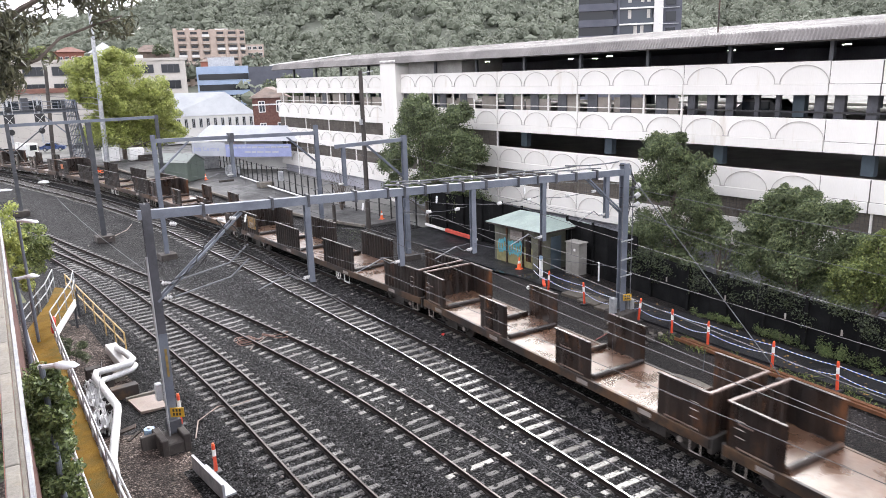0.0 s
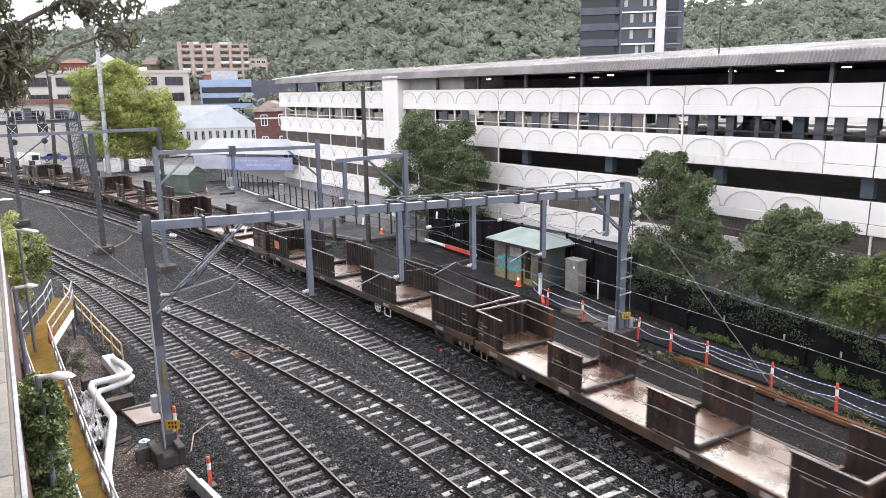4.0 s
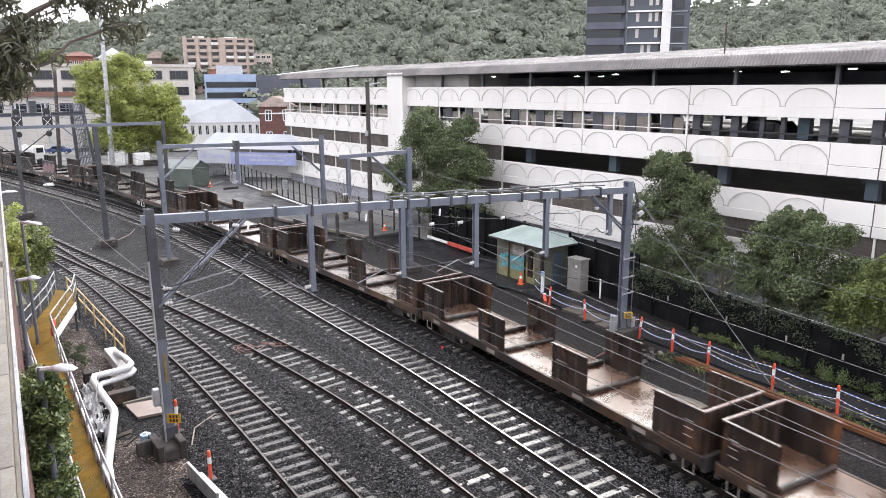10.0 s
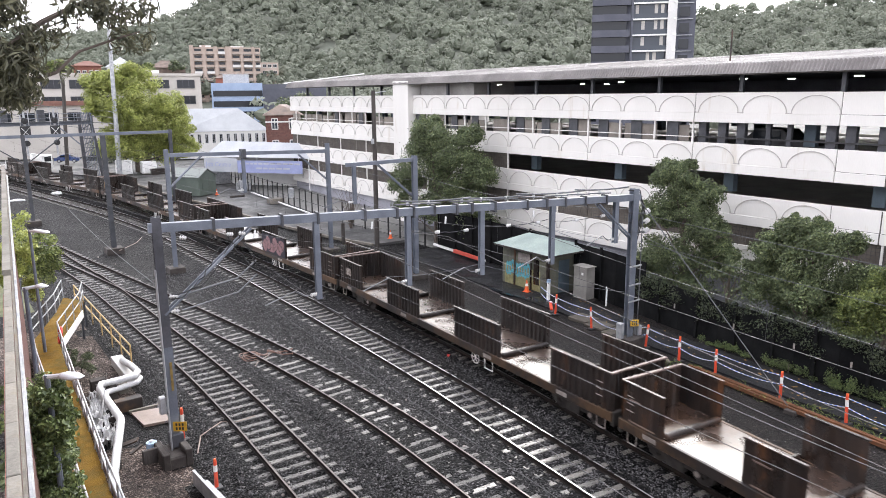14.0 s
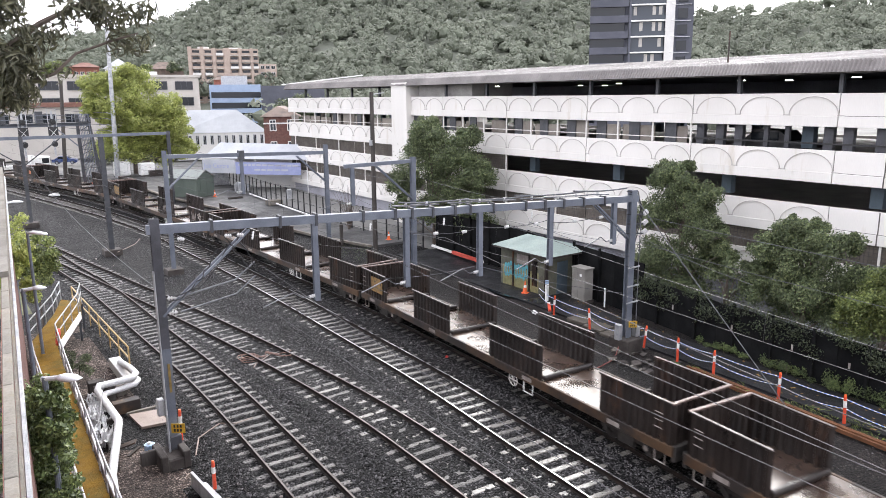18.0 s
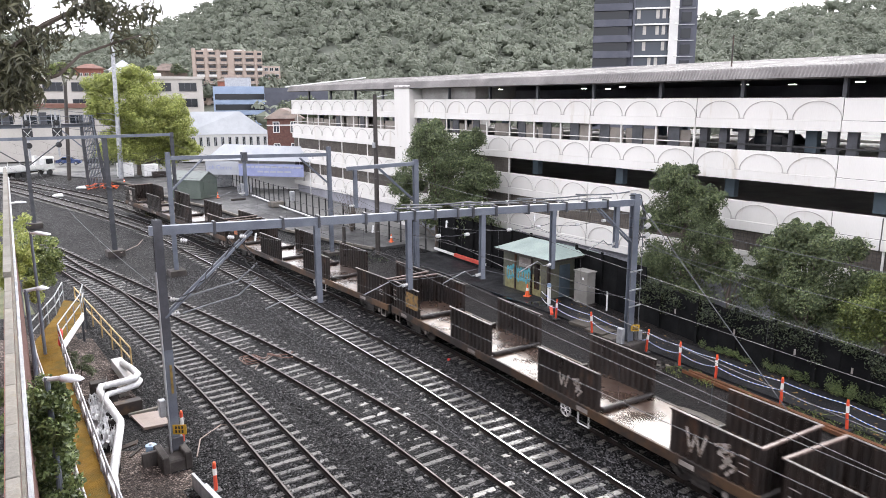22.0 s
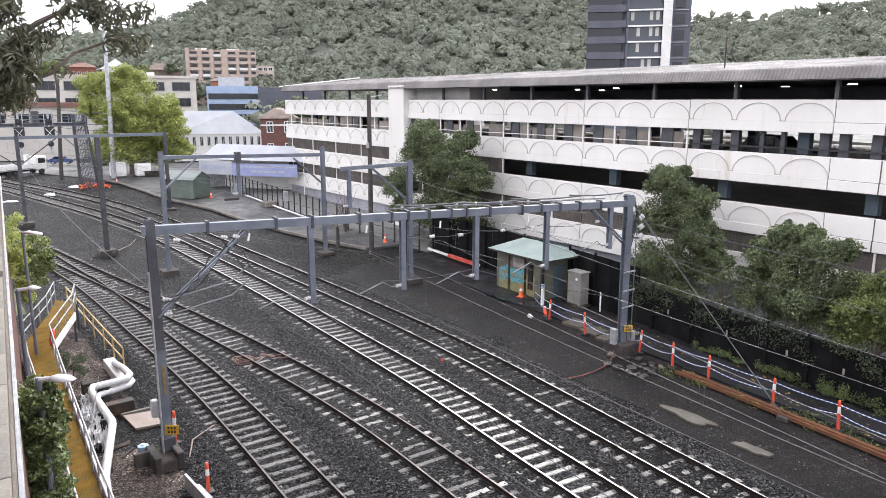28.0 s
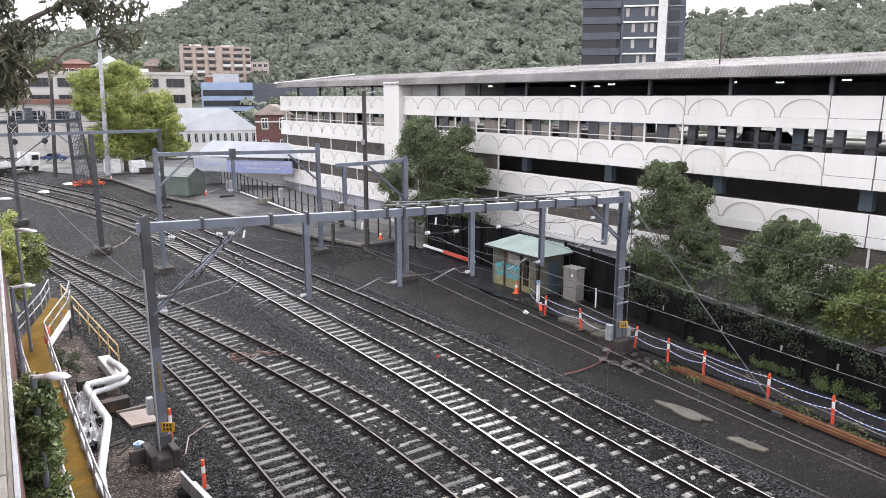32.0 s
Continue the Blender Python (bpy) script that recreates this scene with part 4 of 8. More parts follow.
ARCH = arch_mesh()
for k, top in enumerate(TOPS):
    for y0, y1 in zip(JOINTS, JOINTS[1:]):
        panel = part("parapet_panel", boxed(FX, FX + 0.18, y0 + 0.02, y1 - 0.02, top - 1.08, top + (0.0 if k else random.uniform(0, 0.02)), 0.012), M_WHITEWALL, park)
        part("beam_strip", boxed(FX - 0.05, FX + 0.25, y0 + 0.02, y1 - 0.02, top - 1.6, top - 1.084, 0.012), M_WHITEWALL, park)
        if y0 >= 17 or y1 < 9:
            for i in range(3):
                piece("arch_moulding", ARCH, panel, pose(FX - 0.002, y0 - 0.12 + (i + 0.5) * (y1 - y0) / 3, top - 1.03))
    bm = bmesh.new()
    for y in JOINTS[:-1]:
        block(bm, FX + 0.05, FX + 0.12, y - 0.03, y + 0.03, top - 1.6, top - 0.02)
    block(bm, FX - 0.004, FX + 0.03, 14.72, 14.78, top - 1.6, top - 0.02)
    block(bm, FX - 0.056, FX - 0.02, 14.72, 14.78, top - 1.6, top - 1.08)
    block(bm, FX - 0.004, FX + 0.03, 9.12, 17.08, top - 1.1, top - 1.06)
    part("joint_strip", bm, M_JOINT, park)
    # floor slab, back parapet, end wall
    part("floor_slab", boxed(FX + 0.25, BACK, NEARY, END, top - 1.35, top - 1.08), M_SLAB, park)
    part("back_parapet", boxed(BACK, BACK + 0.2, NEARY, END, top - 1.6, top - 0.85), M_WHITEWALL, park)
    part("end_parapet", boxed(FX + 0.18, BACK, END - 0.2, END, top - 1.6, top), M_WHITEWALL, park)
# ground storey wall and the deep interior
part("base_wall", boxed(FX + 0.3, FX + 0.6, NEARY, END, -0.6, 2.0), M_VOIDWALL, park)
part("stair_tower", boxed(FX - 0.55, FX + 0.9, 54.1, 56.6, -0.5, 13.05, 0.02), M_WHITEWALL, park, "plain white stair tower")
part("plant_room", boxed(FX + 0.7, FX + 5.0, 46.3, 53.9, 10.73, 12.89), M_SLAB, park, "grey plant room under the roof")
col = boxed(-0.22, 0.22, -0.3, 0.3, 0, 1.2)
COL = mesh_of("column", col, M_COLBLUE)
for k in range(3):
    z = TOPS[k] - 2.74
    for i, y in enumerate(np.arange(3.0, 79, 8.03)):
        for x in (37.3, 46, 56):
            o = piece("column", COL, park, pose(x, float(y) + (4.4 if k else 0.0), TOPS[k + 1] - 0.02))
            o.scale.z = 1.0
# mullions and mesh screens in the openings
MUL = mesh_of("mullion", boxed(-0.04, 0.04, -0.05, 0.05, -1.15, 0), M_WHITEWALL)
for k, (ya, yb) in enumerate(((25.3, 80), (41.35, 80), (-22, 80))):
    z = TOPS[k] - 1.6
    for y in np.arange(25.3 if k < 2 else 9.24, 80, 2.677 if k == 0 else 5.354):
        if y >= ya:
            piece("mullion", MUL, park, pose(FX + 0.08, float(y), z))
    if k:
        for y0, y1 in zip(JOINTS, JOINTS[1:]):
            if y0 >= ya - 0.1 or k == 2:
                bm = bmesh.new()
                block(bm, FX + 0.14, FX + 0.16, y0 + 0.03, y1 - 0.03, z - 1.14, z)
                scr = part("vent_screen", bm, M_MESH, park)
                bm = bmesh.new()
                for i in range(1, 40):
                    yy = y0 + (y1 - y0) * i / 40
                    block(bm, FX + 0.115, FX + 0.135, yy - 0.012, yy + 0.012, z - 1.14, z)
                for i in range(1, 6):
                    block(bm, FX + 0.105, FX + 0.114, y0 + 0.03, y1 - 0.03, z - 1.14 * i / 6 - 0.012, z - 1.14 * i / 6 + 0.012)
                tagged(part("mesh_grille", bm, M_JOINT, scr), kind="stuff")
# rails and inner screens on the upper storey
for y0, y1 in zip(JOINTS[6:], JOINTS[7:]):
    for i in range(3):
        ya = y0 + i * (y1 - y0) / 3
        part("vent_screen", boxed(FX + 0.3, FX + 0.32, ya + random.choice((0.1, 0.1, 0.5)), ya + (y1 - y0) / 3 - random.choice((0.1, 0.1, 0.6)), 9.08, random.choice((9.75, 9.85, 10.0, 10.2))), M_SCREEN, park)
        if random.random() < 0.55:
            part("pier", boxed(FX + 0.2, FX + 0.28, ya + 1.2, ya + 2.0, 9.0, 10.2), M_STEELDARK, park)
    part("rail", boxed(FX + 0.1, FX + 0.14, y0, y1, 9.33, 9.38), M_WHITEWALL, park)
    for i in range(3):
        if random.random() < 0.3:
            w = random.uniform(0.8, 1.6)
            yy = y0 + (i + 0.5) * 2.68
            part("inner_panel", boxed(38.5, 38.6, yy - w / 2, yy + w / 2, 7.99, 10.15), M_MESH, park)
# piers coloured near-black: their backlit silhouette is put into the colour
PIER = mesh_of("pier", boxed(-0.15, 0.15, -0.24, 0.24, -1.2, 0), M_STEELOLD)
SLIM_PIER = mesh_of("pier", boxed(-0.1, 0.1, -0.12, 0.12, -1.2, 0), M_STEELOLD)
for y in (24.95, 23.7, 22.55, 17.7, 16.75, 15.25, 14.0, 11.6, 8, 5, 2):
    piece("pier", PIER, park, pose(36.6, y, 10.22))
for y in (21.0, 19.85):
    piece("pier", SLIM_PIER, park, pose(36.6, y, 10.22))
part("rail", boxed(FX + 0.3, FX + 0.36, 0, 25.2, 9.32, 9.4), M_BLACK, park)
# roof
ribs = np.arange(NEARY, END, 0.05)
rows = ((35.33, 12.78, 0.0), (35.7, 13.36, 0.0), (46.0, 14.3, 0.0), (66.5, 13.2, 0.0))
vs, fs = [], []
for i, y in enumerate(ribs):
    o = 0.075 if (i // 2) % 2 else 0.0
    vs += [(x + (o if k == 0 else 0.0), float(y), z - (0 if k == 0 else o)) for k, (x, z, _) in enumerate(rows)]
fs = [(i * 4 + k, (i + 1) * 4 + k, (i + 1) * 4 + k + 1, i * 4 + k + 1) for i in range(len(ribs) - 1) for k in range(3)]
tagged(raw("roof_sheet", vs, fs, M_FASCIA, park), "ribbed weathered grey metal roof with a steep lower edge")
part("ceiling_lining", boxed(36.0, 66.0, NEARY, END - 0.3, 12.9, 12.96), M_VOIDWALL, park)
part("gutter_board", boxed(35.5, 35.62, NEARY, END, 12.72, 12.86), M_JOINT, park)
part("barge_board", bar(bmesh.new(), (35.3, END + 0.1, 13.3), (46, END + 0.1, 14.5), 0.3, 0.12), M_WHITE, park)
for i, y in enumerate(np.arange(1.2, 80, 5.35)):
    part("roof_post", boxed(36.25, 36.45, float(y) - 0.1, float(y) + 0.1, 10.7, 12.9), M_STEELDARK, park)
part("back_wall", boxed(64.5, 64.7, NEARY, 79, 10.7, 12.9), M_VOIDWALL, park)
for x, y, z in ((39, 33.2, 12.6), (43, 40.5, 12.6), (38, 44.7, 12.6), (39, 24.2, 12.6), (42, 23, 12.6), (38.5, 17.6, 12.6), (43, 38, 12.55), (38, 14.0, 12.6)):
    lamp = part("tube_light", boxed(x - 0.04, x + 0.04, y - 0.22, y + 0.22, z - 0.04, z), M_TUBE, park, "lit fluorescent tube")
# flagpole-like vent on the roof
part("vent_pipe", rod(bmesh.new(), [(38, 24.5, 13.5), (38, 24.5, 15.3)], 0.05, 6), M_RUST, park)


# ---- parked cars ----
def small_car(x, y, z, turn, paint, label):
    car = thing("parked_car", label, "car", m=pose(x, y, z, 0, 0, turn))
    bm = bmesh.new()
    prof = [(-2.1, 0.35), (-2.1, 0.8), (-1.6, 0.95), (-1.1, 1.02), (-0.5, 1.45), (0.9, 1.48), (1.6, 1.0), (2.1, 0.9), (2.15, 0.4)]
    a = [bm.verts.new((-0.82, u, v)) for u, v in prof]
    b = [bm.verts.new((0.82, u, v)) for u, v in prof]
    for i in range(len(prof) - 1):
        bm.faces.new((a[i], a[i + 1], b[i + 1], b[i]))
    bm.faces.new(a[::-1])
    bm.faces.new(b)
    bm.faces.new((a[0], b[0], b[-1], a[-1]))
    bmesh.ops.recalc_face_normals(bm, faces=bm.faces[:])
    part("body", bm, paint, car)
    for s in (-1, 1):
        part("side_window", block(bmesh.new(), s * 0.825 - 0.01, s * 0.825 + 0.01, -0.45, 1.1, 1.02, 1.38), M_GLASS, car)
        for u in (-1.3, 1.3):
            w = part("wheel", disc(bmesh.new(), (s * 0.78, u, 0.32), (1, 0, 0), 0.32, 0.2, 16), M_BLACK, car)
            part("rim", disc(bmesh.new(), (s * 0.885, u, 0.32), (1, 0, 0), 0.19, 0.03, 12), M_GALV, w)
    part("windscreen", bar(bmesh.new(), (0, -1.05, 1.06), (0, -0.55, 1.42), 1.4, 0.02), M_GLASS, car)
    return car


M_GLASS = glassy("dark_glass", (0.015, 0.018, 0.022))
M_GLASSBLUE = glassy("blue_grey_glass", (0.05, 0.06, 0.075), 0.12)
# black body stands in for the car's silhouette against the light
small_car(38.2, 21.2, 7.99, 0, M_BLACK, "dark van-like car parked inside the car park").scale = (1.05, 1.02, 1.3)
small_car(22.4, 151.5, 0.0, 70, M_BLUE, "blue car parked in the yard")
small_car(26.5, 147, 0.05, 80, M_STEELDARK, "dark car parked under the trees")


# ---- far buildings ----
def facade(parent, a, b, z0, z1, rows, cols, w, h, wall_depth, mat_pane, first=0.7, gap_end=1.0, frame_mat=None):
    """Windows set on the wall from a to b (plan points), rows by cols."""
    a, b = Vector((*a, 0)), Vector((*b, 0))
    d = b - a
    length = d.length
    turn = math.degrees(math.atan2(d.y, d.x))
    pane = mesh_of("pane", boxed(-w / 2, w / 2, -0.03, 0.03, -h / 2, h / 2), mat_pane)
    fr = bmesh.new()
    for s in (-1, 1):
        block(fr, s * w / 2 - 0.06, s * w / 2 + 0.06, -0.08, 0.06, -h / 2, h / 2)
        block(fr, -w / 2, w / 2, -0.1, 0.06, s * h / 2 - 0.06, s * h / 2 + 0.06)
    for m in range(1, max(2, int(w / 1.1))):
        u = -w / 2 + w * m / max(2, int(w / 1.1))
        block(fr, u - 0.04, u + 0.04, -0.06, 0.05, -h / 2, h / 2)
    frm = mesh_of("window_frame", fr, frame_mat or M_GALV)
    for r in range(rows):
        for c in range(cols):
            k = (gap_end + w / 2 + c * (length - 2 * gap_end - w) / max(1, cols - 1)) / length
            p = a.lerp(b, k)
            z = z0 + first + h / 2 + r * (z1 - z0) / rows
            m = pose(p.x, p.y, z, 0, 0, turn)
            win = piece("window", frm, parent, m)
            piece("pane", pane, win, Matrix.Identity(4))


def prism(bm, a, b, depth, z0, z1):
    """A block standing on the line a to b, going back by depth."""
    a, b = Vector((*a, 0)), Vector((*b, 0))
    d = (b - a).normalized()
    n = Vector((-d.y, d.x, 0)) * depth
    co = [a, b, b + n, a + n]
    lo = [bm.verts.new((p.x, p.y, z0)) for p in co]
    hi = [bm.verts.new((p.x, p.y, z1)) for p in co]
    bm.faces.new(lo[::-1])
    bm.faces.new(hi)
    for i in range(4):
        bm.faces.new((lo[i], lo[(i + 1) % 4], hi[(i + 1) % 4], hi[i]))
    return bm


M_OFFICE = surf("warm_grey_render", (0.42, 0.395, 0.36), (0.5, 0.472, 0.435), 0.8, 0.2, bump=0.05)
M_APART = surf("salmon_brick", (0.36, 0.285, 0.24), (0.45, 0.365, 0.31), 0.85, 0.3, bump=0.1, fine=6)
M_BLUEWALL = surf("sky_blue_cladding", (0.24, 0.32, 0.45), (0.3, 0.38, 0.52), 0.5, 0.3, bump=0.02)
M_TOWERDARK = surf("slate_cladding", (0.06, 0.065, 0.085), (0.09, 0.095, 0.12), 0.6, 0.3, bump=0.02)
M_PALEWALL = surf("pale_render", (0.6, 0.59, 0.57), (0.7, 0.69, 0.67), 0.8, 0.3, bump=0.05)
M_TILE = surf("brown_roof_tile", (0.11, 0.085, 0.07), (0.2, 0.15, 0.125), 0.85, 0.6, bump=0.3, fine=8)
M_REDTILE = surf("red_roof_tile", (0.15, 0.075, 0.058), (0.21, 0.105, 0.08), 0.85, 0.6, bump=0.3, fine=8)
M_SHEETWHITE = surf("white_sheet_roof", (0.33, 0.345, 0.36), (0.42, 0.435, 0.45), 0.4, 0.3, bump=0.05)

office = thing("office_building", "warm grey three-storey office block with rows of windows", "office building")
part("wall", prism(bmesh.new(), (17, 190), (58, 181), 18, 0, 16.9), M_OFFICE, office)
part("parapet", prism(bmesh.new(), (16.6, 189.7), (58.4, 180.6), 19, 16.9, 17.5), M_OFFICE, office)
facade(office, (17, 189.9), (58, 180.9), 5.6, 16.9, 3, 7, 4.0, 1.9, 0.2, M_GLASS, 0.9, 1.5, M_STEELDARK)
part("roof_plant", prism(bmesh.new(), (46, 188), (50, 187), 4, 17.5, 18.4), M_PALEWALL, office)

apart = thing("apartment_building", "salmon brick apartment tower with stacked balconies", "apartment building")
part("wall", prism(bmesh.new(), (112, 362), (143, 351), 16, 6, 35.6), M_APART, apart)
part("annex_wall", prism(bmesh.new(), (142.5, 351.3), (151, 348.1), 14, 6, 28.5), M_APART, apart)
facade(apart, (143, 351), (151, 348), 16, 28.5, 4, 3, 1.8, 1.5, 0.2, M_GLASS, 0.7, 0.8, M_PALEWALL)
# projecting bays with recessed balconies between them
def on_flats(x, back):
    k = (x - 112) / 31
    return (x + 0.335 * back, 362 - 11 * k + 0.942 * back)


for x0, x1 in ((111.8, 113.4), (117.2, 118.8), (122.4, 124.0), (127.4, 130.2), (134.0, 135.2), (139.4, 140.4)):
    part("bay_wall", prism(bmesh.new(), on_flats(x0, -1.5), on_flats(x1, -1.5), 1.6, 6, 35.9 if x0 > 120 else 36.4), M_APART, apart)
for r in range(8):
    z = 10.6 + r * 3.13
    for x0, x1 in ((113.5, 117.1), (118.9, 122.3), (124.1, 127.3), (130.3, 133.9), (135.3, 139.3), (140.5, 142.9)):
        bal = part("balcony", prism(bmesh.new(), on_flats(x0, -1.4), on_flats(x1, -1.4), 0.14, z, z + 1.05), M_PALEWALL if (r * 3 + int(x0)) % 5 == 0 else M_APART, apart)
        part("slab", prism(bmesh.new(), on_flats(x0, -1.45), on_flats(x1, -1.45), 1.4, z - 0.25, z - 0.01), M_GREYEDGE, bal)
        part("glazed_door", prism(bmesh.new(), on_flats(x0 + 0.3, -0.12), on_flats(x1 - 0.3, -0.12), 0.08, z, z + 2.3), M_GLASS, bal)
for x, y, w, h in ((118, 366, 5, 1.2), (132, 362, 6, 1.0)):
    part("roof_plant", prism(bmesh.new(), (x, y), (x + w, y - w * 0.36), 3, 35.6, 35.6 + h), M_PALEWALL, apart)

blue = thing("office_building", "low office block with sky-blue bands and strip windows", "office building")
part("wall", prism(bmesh.new(), (73, 218.5), (87, 213.3), 14, 0, 15.9), M_BLUEWALL, blue)
part("wing_wall", prism(bmesh.new(), (87, 213.4), (105, 206.5), 14, 0, 15.5), M_TOWERDARK, blue)
for r in range(4):
    part("strip_window", prism(bmesh.new(), (73.4, 218.2), (86.9, 213.2), 0.4, 2.7 + r * 3.1, 4.4 + r * 3.1), M_GLASS, blue)
part("roof_plant", prism(bmesh.new(), (78, 222), (85, 219), 5, 15.9, 18.6), M_GALV, blue)

shed = thing("white_shed", "white shed with a shallow pale metal roof", "shed")
bm = bmesh.new()
a = [bm.verts.new(c) for c in ((41, 144.3, 5.2), (57.5, 138.3, 5.2), (60, 150, 5.2), (43, 156, 5.2), (44.5, 147.5, 9.6), (53, 143.2, 9.6))]
for f in ((0, 1, 5, 4), (1, 2, 5), (2, 3, 4, 5), (3, 0, 4)):
    bm.faces.new([a[i] for i in f])
part("roof", bm, M_SHEETWHITE, shed)
part("wall", prism(bmesh.new(), (41.2, 144.4), (57.3, 138.6), 11, 0, 5.2), M_PALEWALL, shed)
facade(shed, (41.2, 144.3), (57.3, 138.5), 2.6, 5.4, 1, 12, 0.55, 1.7, 0.1, M_GLASS, 0.4, 0.8)

house = thing("brick_house", "two-storey dark red brick house with hipped roof", "house")
part("wall", prism(bmesh.new(), (43.6, 106.5), (48.5, 104.4), 9, 0, 9.0), M_DARKBRICK, house)
bm = bmesh.new()
a = [bm.verts.new(c) for c in ((43.0, 106.3, 9.0), (48.9, 103.8, 9.0), (52.5, 112.5, 9.0), (46.8, 115, 9.0), (46.6, 107.9, 10.6), (49.2, 111, 10.6))]
for f in ((0, 1, 4), (1, 2, 5, 4), (2, 3, 5), (3, 0, 4, 5)):
    bm.faces.new([a[i] for i in f])
part("roof", bm, M_TILE, house)
facade(house, (43.6, 106.45), (48.5, 104.35), 2.4, 9, 2, 2, 0.9, 1.6, 0.1, M_GLASSBLUE, 1.2, 0.9, M_PALEWALL)
part("string_course", prism(bmesh.new(), (43.5, 106.4), (48.6, 104.25), 0.2, 7.9, 8.1), M_PALEWALL, house)


def hip_house(x0, y0, x1, y1, depth, z0, z1, zr, wall, roof, label):
    h = thing("house", label, "house", "houses on the slope")
    part("wall", prism(bmesh.new(), (x0, y0), (x1, y1), depth, z0, z1), wall, h)
    a, b = Vector((x0, y0, z1)), Vector((x1, y1, z1))
    d = (b - a).normalized()
    n = Vector((-d.y, d.x, 0))
    e = 0.8
    c = [a - d * e - n * e, b + d * e - n * e, b + d * e + n * (depth + e), a - d * e + n * (depth + e)]
    mid = (c[0] + c[1] + c[2] + c[3]) / 4
    half = max(0.1, ((b - a).length - depth) / 2)
    bm = bmesh.new()
    vs = [bm.verts.new(p) for p in c] + [bm.verts.new(mid - d * half + Vector((0, 0, zr - z1))), bm.verts.new(mid + d * half + Vector((0, 0, zr - z1)))]
    for f in ((0, 1, 5, 4), (1, 2, 5), (2, 3, 4, 5), (3, 0, 4)):
        bm.faces.new([vs[i] for i in f])
    part("roof", bm, roof, h)
    facade(h, (x0 + n.x * -0.05, y0 + n.y * -0.05), (x1 + n.x * -0.05, y1 + n.y * -0.05), z0 + (z1 - z0) * 0.4, z1, 1, 4, 1.4, 1.3, 0.1, M_GLASS, 0.8, 1.0, M_WHITE)


hip_house(66, 323, 76, 320.5, 10, 18, 24.1, 28.3, M_PALEWALL, M_SHEETWHITE, "white pavilion with a pyramid roof")
hip_house(87, 338.6, 101, 335, 9, 17, 24.8, 28.0, M_TILE, M_TILE, "dark brick house with a brown hipped roof")
hip_house(54, 325.5, 64, 323.5, 8, 18, 24.6, 26.6, M_BRICK, M_REDTILE, "red brick house among trees")
hip_house(101, 296, 112, 292, 8, 12, 19.3, 21.5, M_BRICK, M_TILE, "low brick house below the flats")
hip_house(62, 262, 72, 259, 8, 8, 16.8, 18.6, M_PALEWALL, M_TILE, "pale house behind the office block")

# dark apartment tower behind the car park
tower = thing("apartment_tower", "slate and white apartment tower with deep balconies", "apartment building")
part("core_wall", prism(bmesh.new(), (125.2, 115.6), (136.6, 102.2), 15, 0, 62), M_TOWERDARK, tower)
part("side_wall", prism(bmesh.new(), (134.4, 102.3), (135.6, 100.9), 15, 0, 62), M_PALEWALL, tower)
part("rear_wing", prism(bmesh.new(), (136.2, 101.8), (139.0, 98.6), 13, 0, 60), M_TOWERDARK, tower)
for r in range(14):
    z = 14.0 + r * 3.35
    part("balcony", prism(bmesh.new(), (124.2, 114.7), (129.7, 108.55), 1.2, z, z + 1.5), M_TOWERDARK, tower, "solid slate balcony front")
    part("floor_band", prism(bmesh.new(), (129.9, 108.0), (135.9, 101.0), 1.5, z + 0.1, z + 0.42), M_WHITE, tower)
    part("floor_band", prism(bmesh.new(), (135.5, 101.0), (136.9, 104.0), 0.5, z + 0.1, z + 0.42), M_WHITE, tower)
    part("glazing", prism(bmesh.new(), (124.8, 115.2), (129.7, 109.6), 0.1, z + 1.5, z + 3.3), M_GLASS, tower)
    part("glazing", prism(bmesh.new(), (130.2, 108.9), (134.9, 103.2), 0.1, z + 0.45, z + 3.35), M_GLASSBLUE, tower)
    part("glass_balustrade", prism(bmesh.new(), (130.1, 107.95), (134.7, 102.5), 0.04, z + 0.45, z + 1.4), M_GLASSBLUE, tower)
    for k in [u for u in (0.12, 0.3, 0.47, 0.66, 0.84) if random.random() < 0.5]:
        p = Vector((130.2, 108.8, 0)).lerp(Vector((134.9, 103.1, 0)), k)
        part("curtain", prism(bmesh.new(), (p.x, p.y), (p.x + 0.45, p.y - 0.55), 0.04, z + 0.5, z + 3.3), M_GREYEDGE, tower)
    part("slot_window", prism(bmesh.new(), (136.6, 100.9), (137.9, 99.3), 0.15, z + 0.6, z + 2.6), M_GLASS, tower)
    part("ledge", prism(bmesh.new(), (136.2, 101.2), (138.3, 98.7), 0.5, z, z + 0.14), M_GALV, tower)
for p, q in (((129.8, 108.4), (130.1, 108.05)), ((134.7, 102.6), (135.0, 102.2)), ((135.6, 101.5), (135.9, 101.1))):
    part("white_fin", prism(bmesh.new(), p, q, 0.8, 10, 62), M_WHITE if p[0] > 130 else M_TOWERDARK, tower)

# ---- wooded hill ----
CREST = ((-12, 4.4), (6, 4.5), (10, 4.6), (14, 5.2), (16.3, 5.9), (18.3, 7.0), (23, 9.0), (30, 10.6), (38, 11.2), (45, 10.0), (50, 7.6), (54.7, 6.0), (59.4, 6.2), (64.5, 6.5), (72, 6.6), (85, 6.2))
R0, R1 = 320.0, 660.0


def hill_z(az, r):
    e = np.interp(az, [c[0] for c in CREST], [c[1] for c in CREST])
    k = np.clip((r - R0) / (R1 - R0), 0, 1)
    up = np.radians(1.0 + (e - 1.0) * k ** 0.9)
    return 11.8 + r * np.tan(up) - 9 * (1 - k) - 9


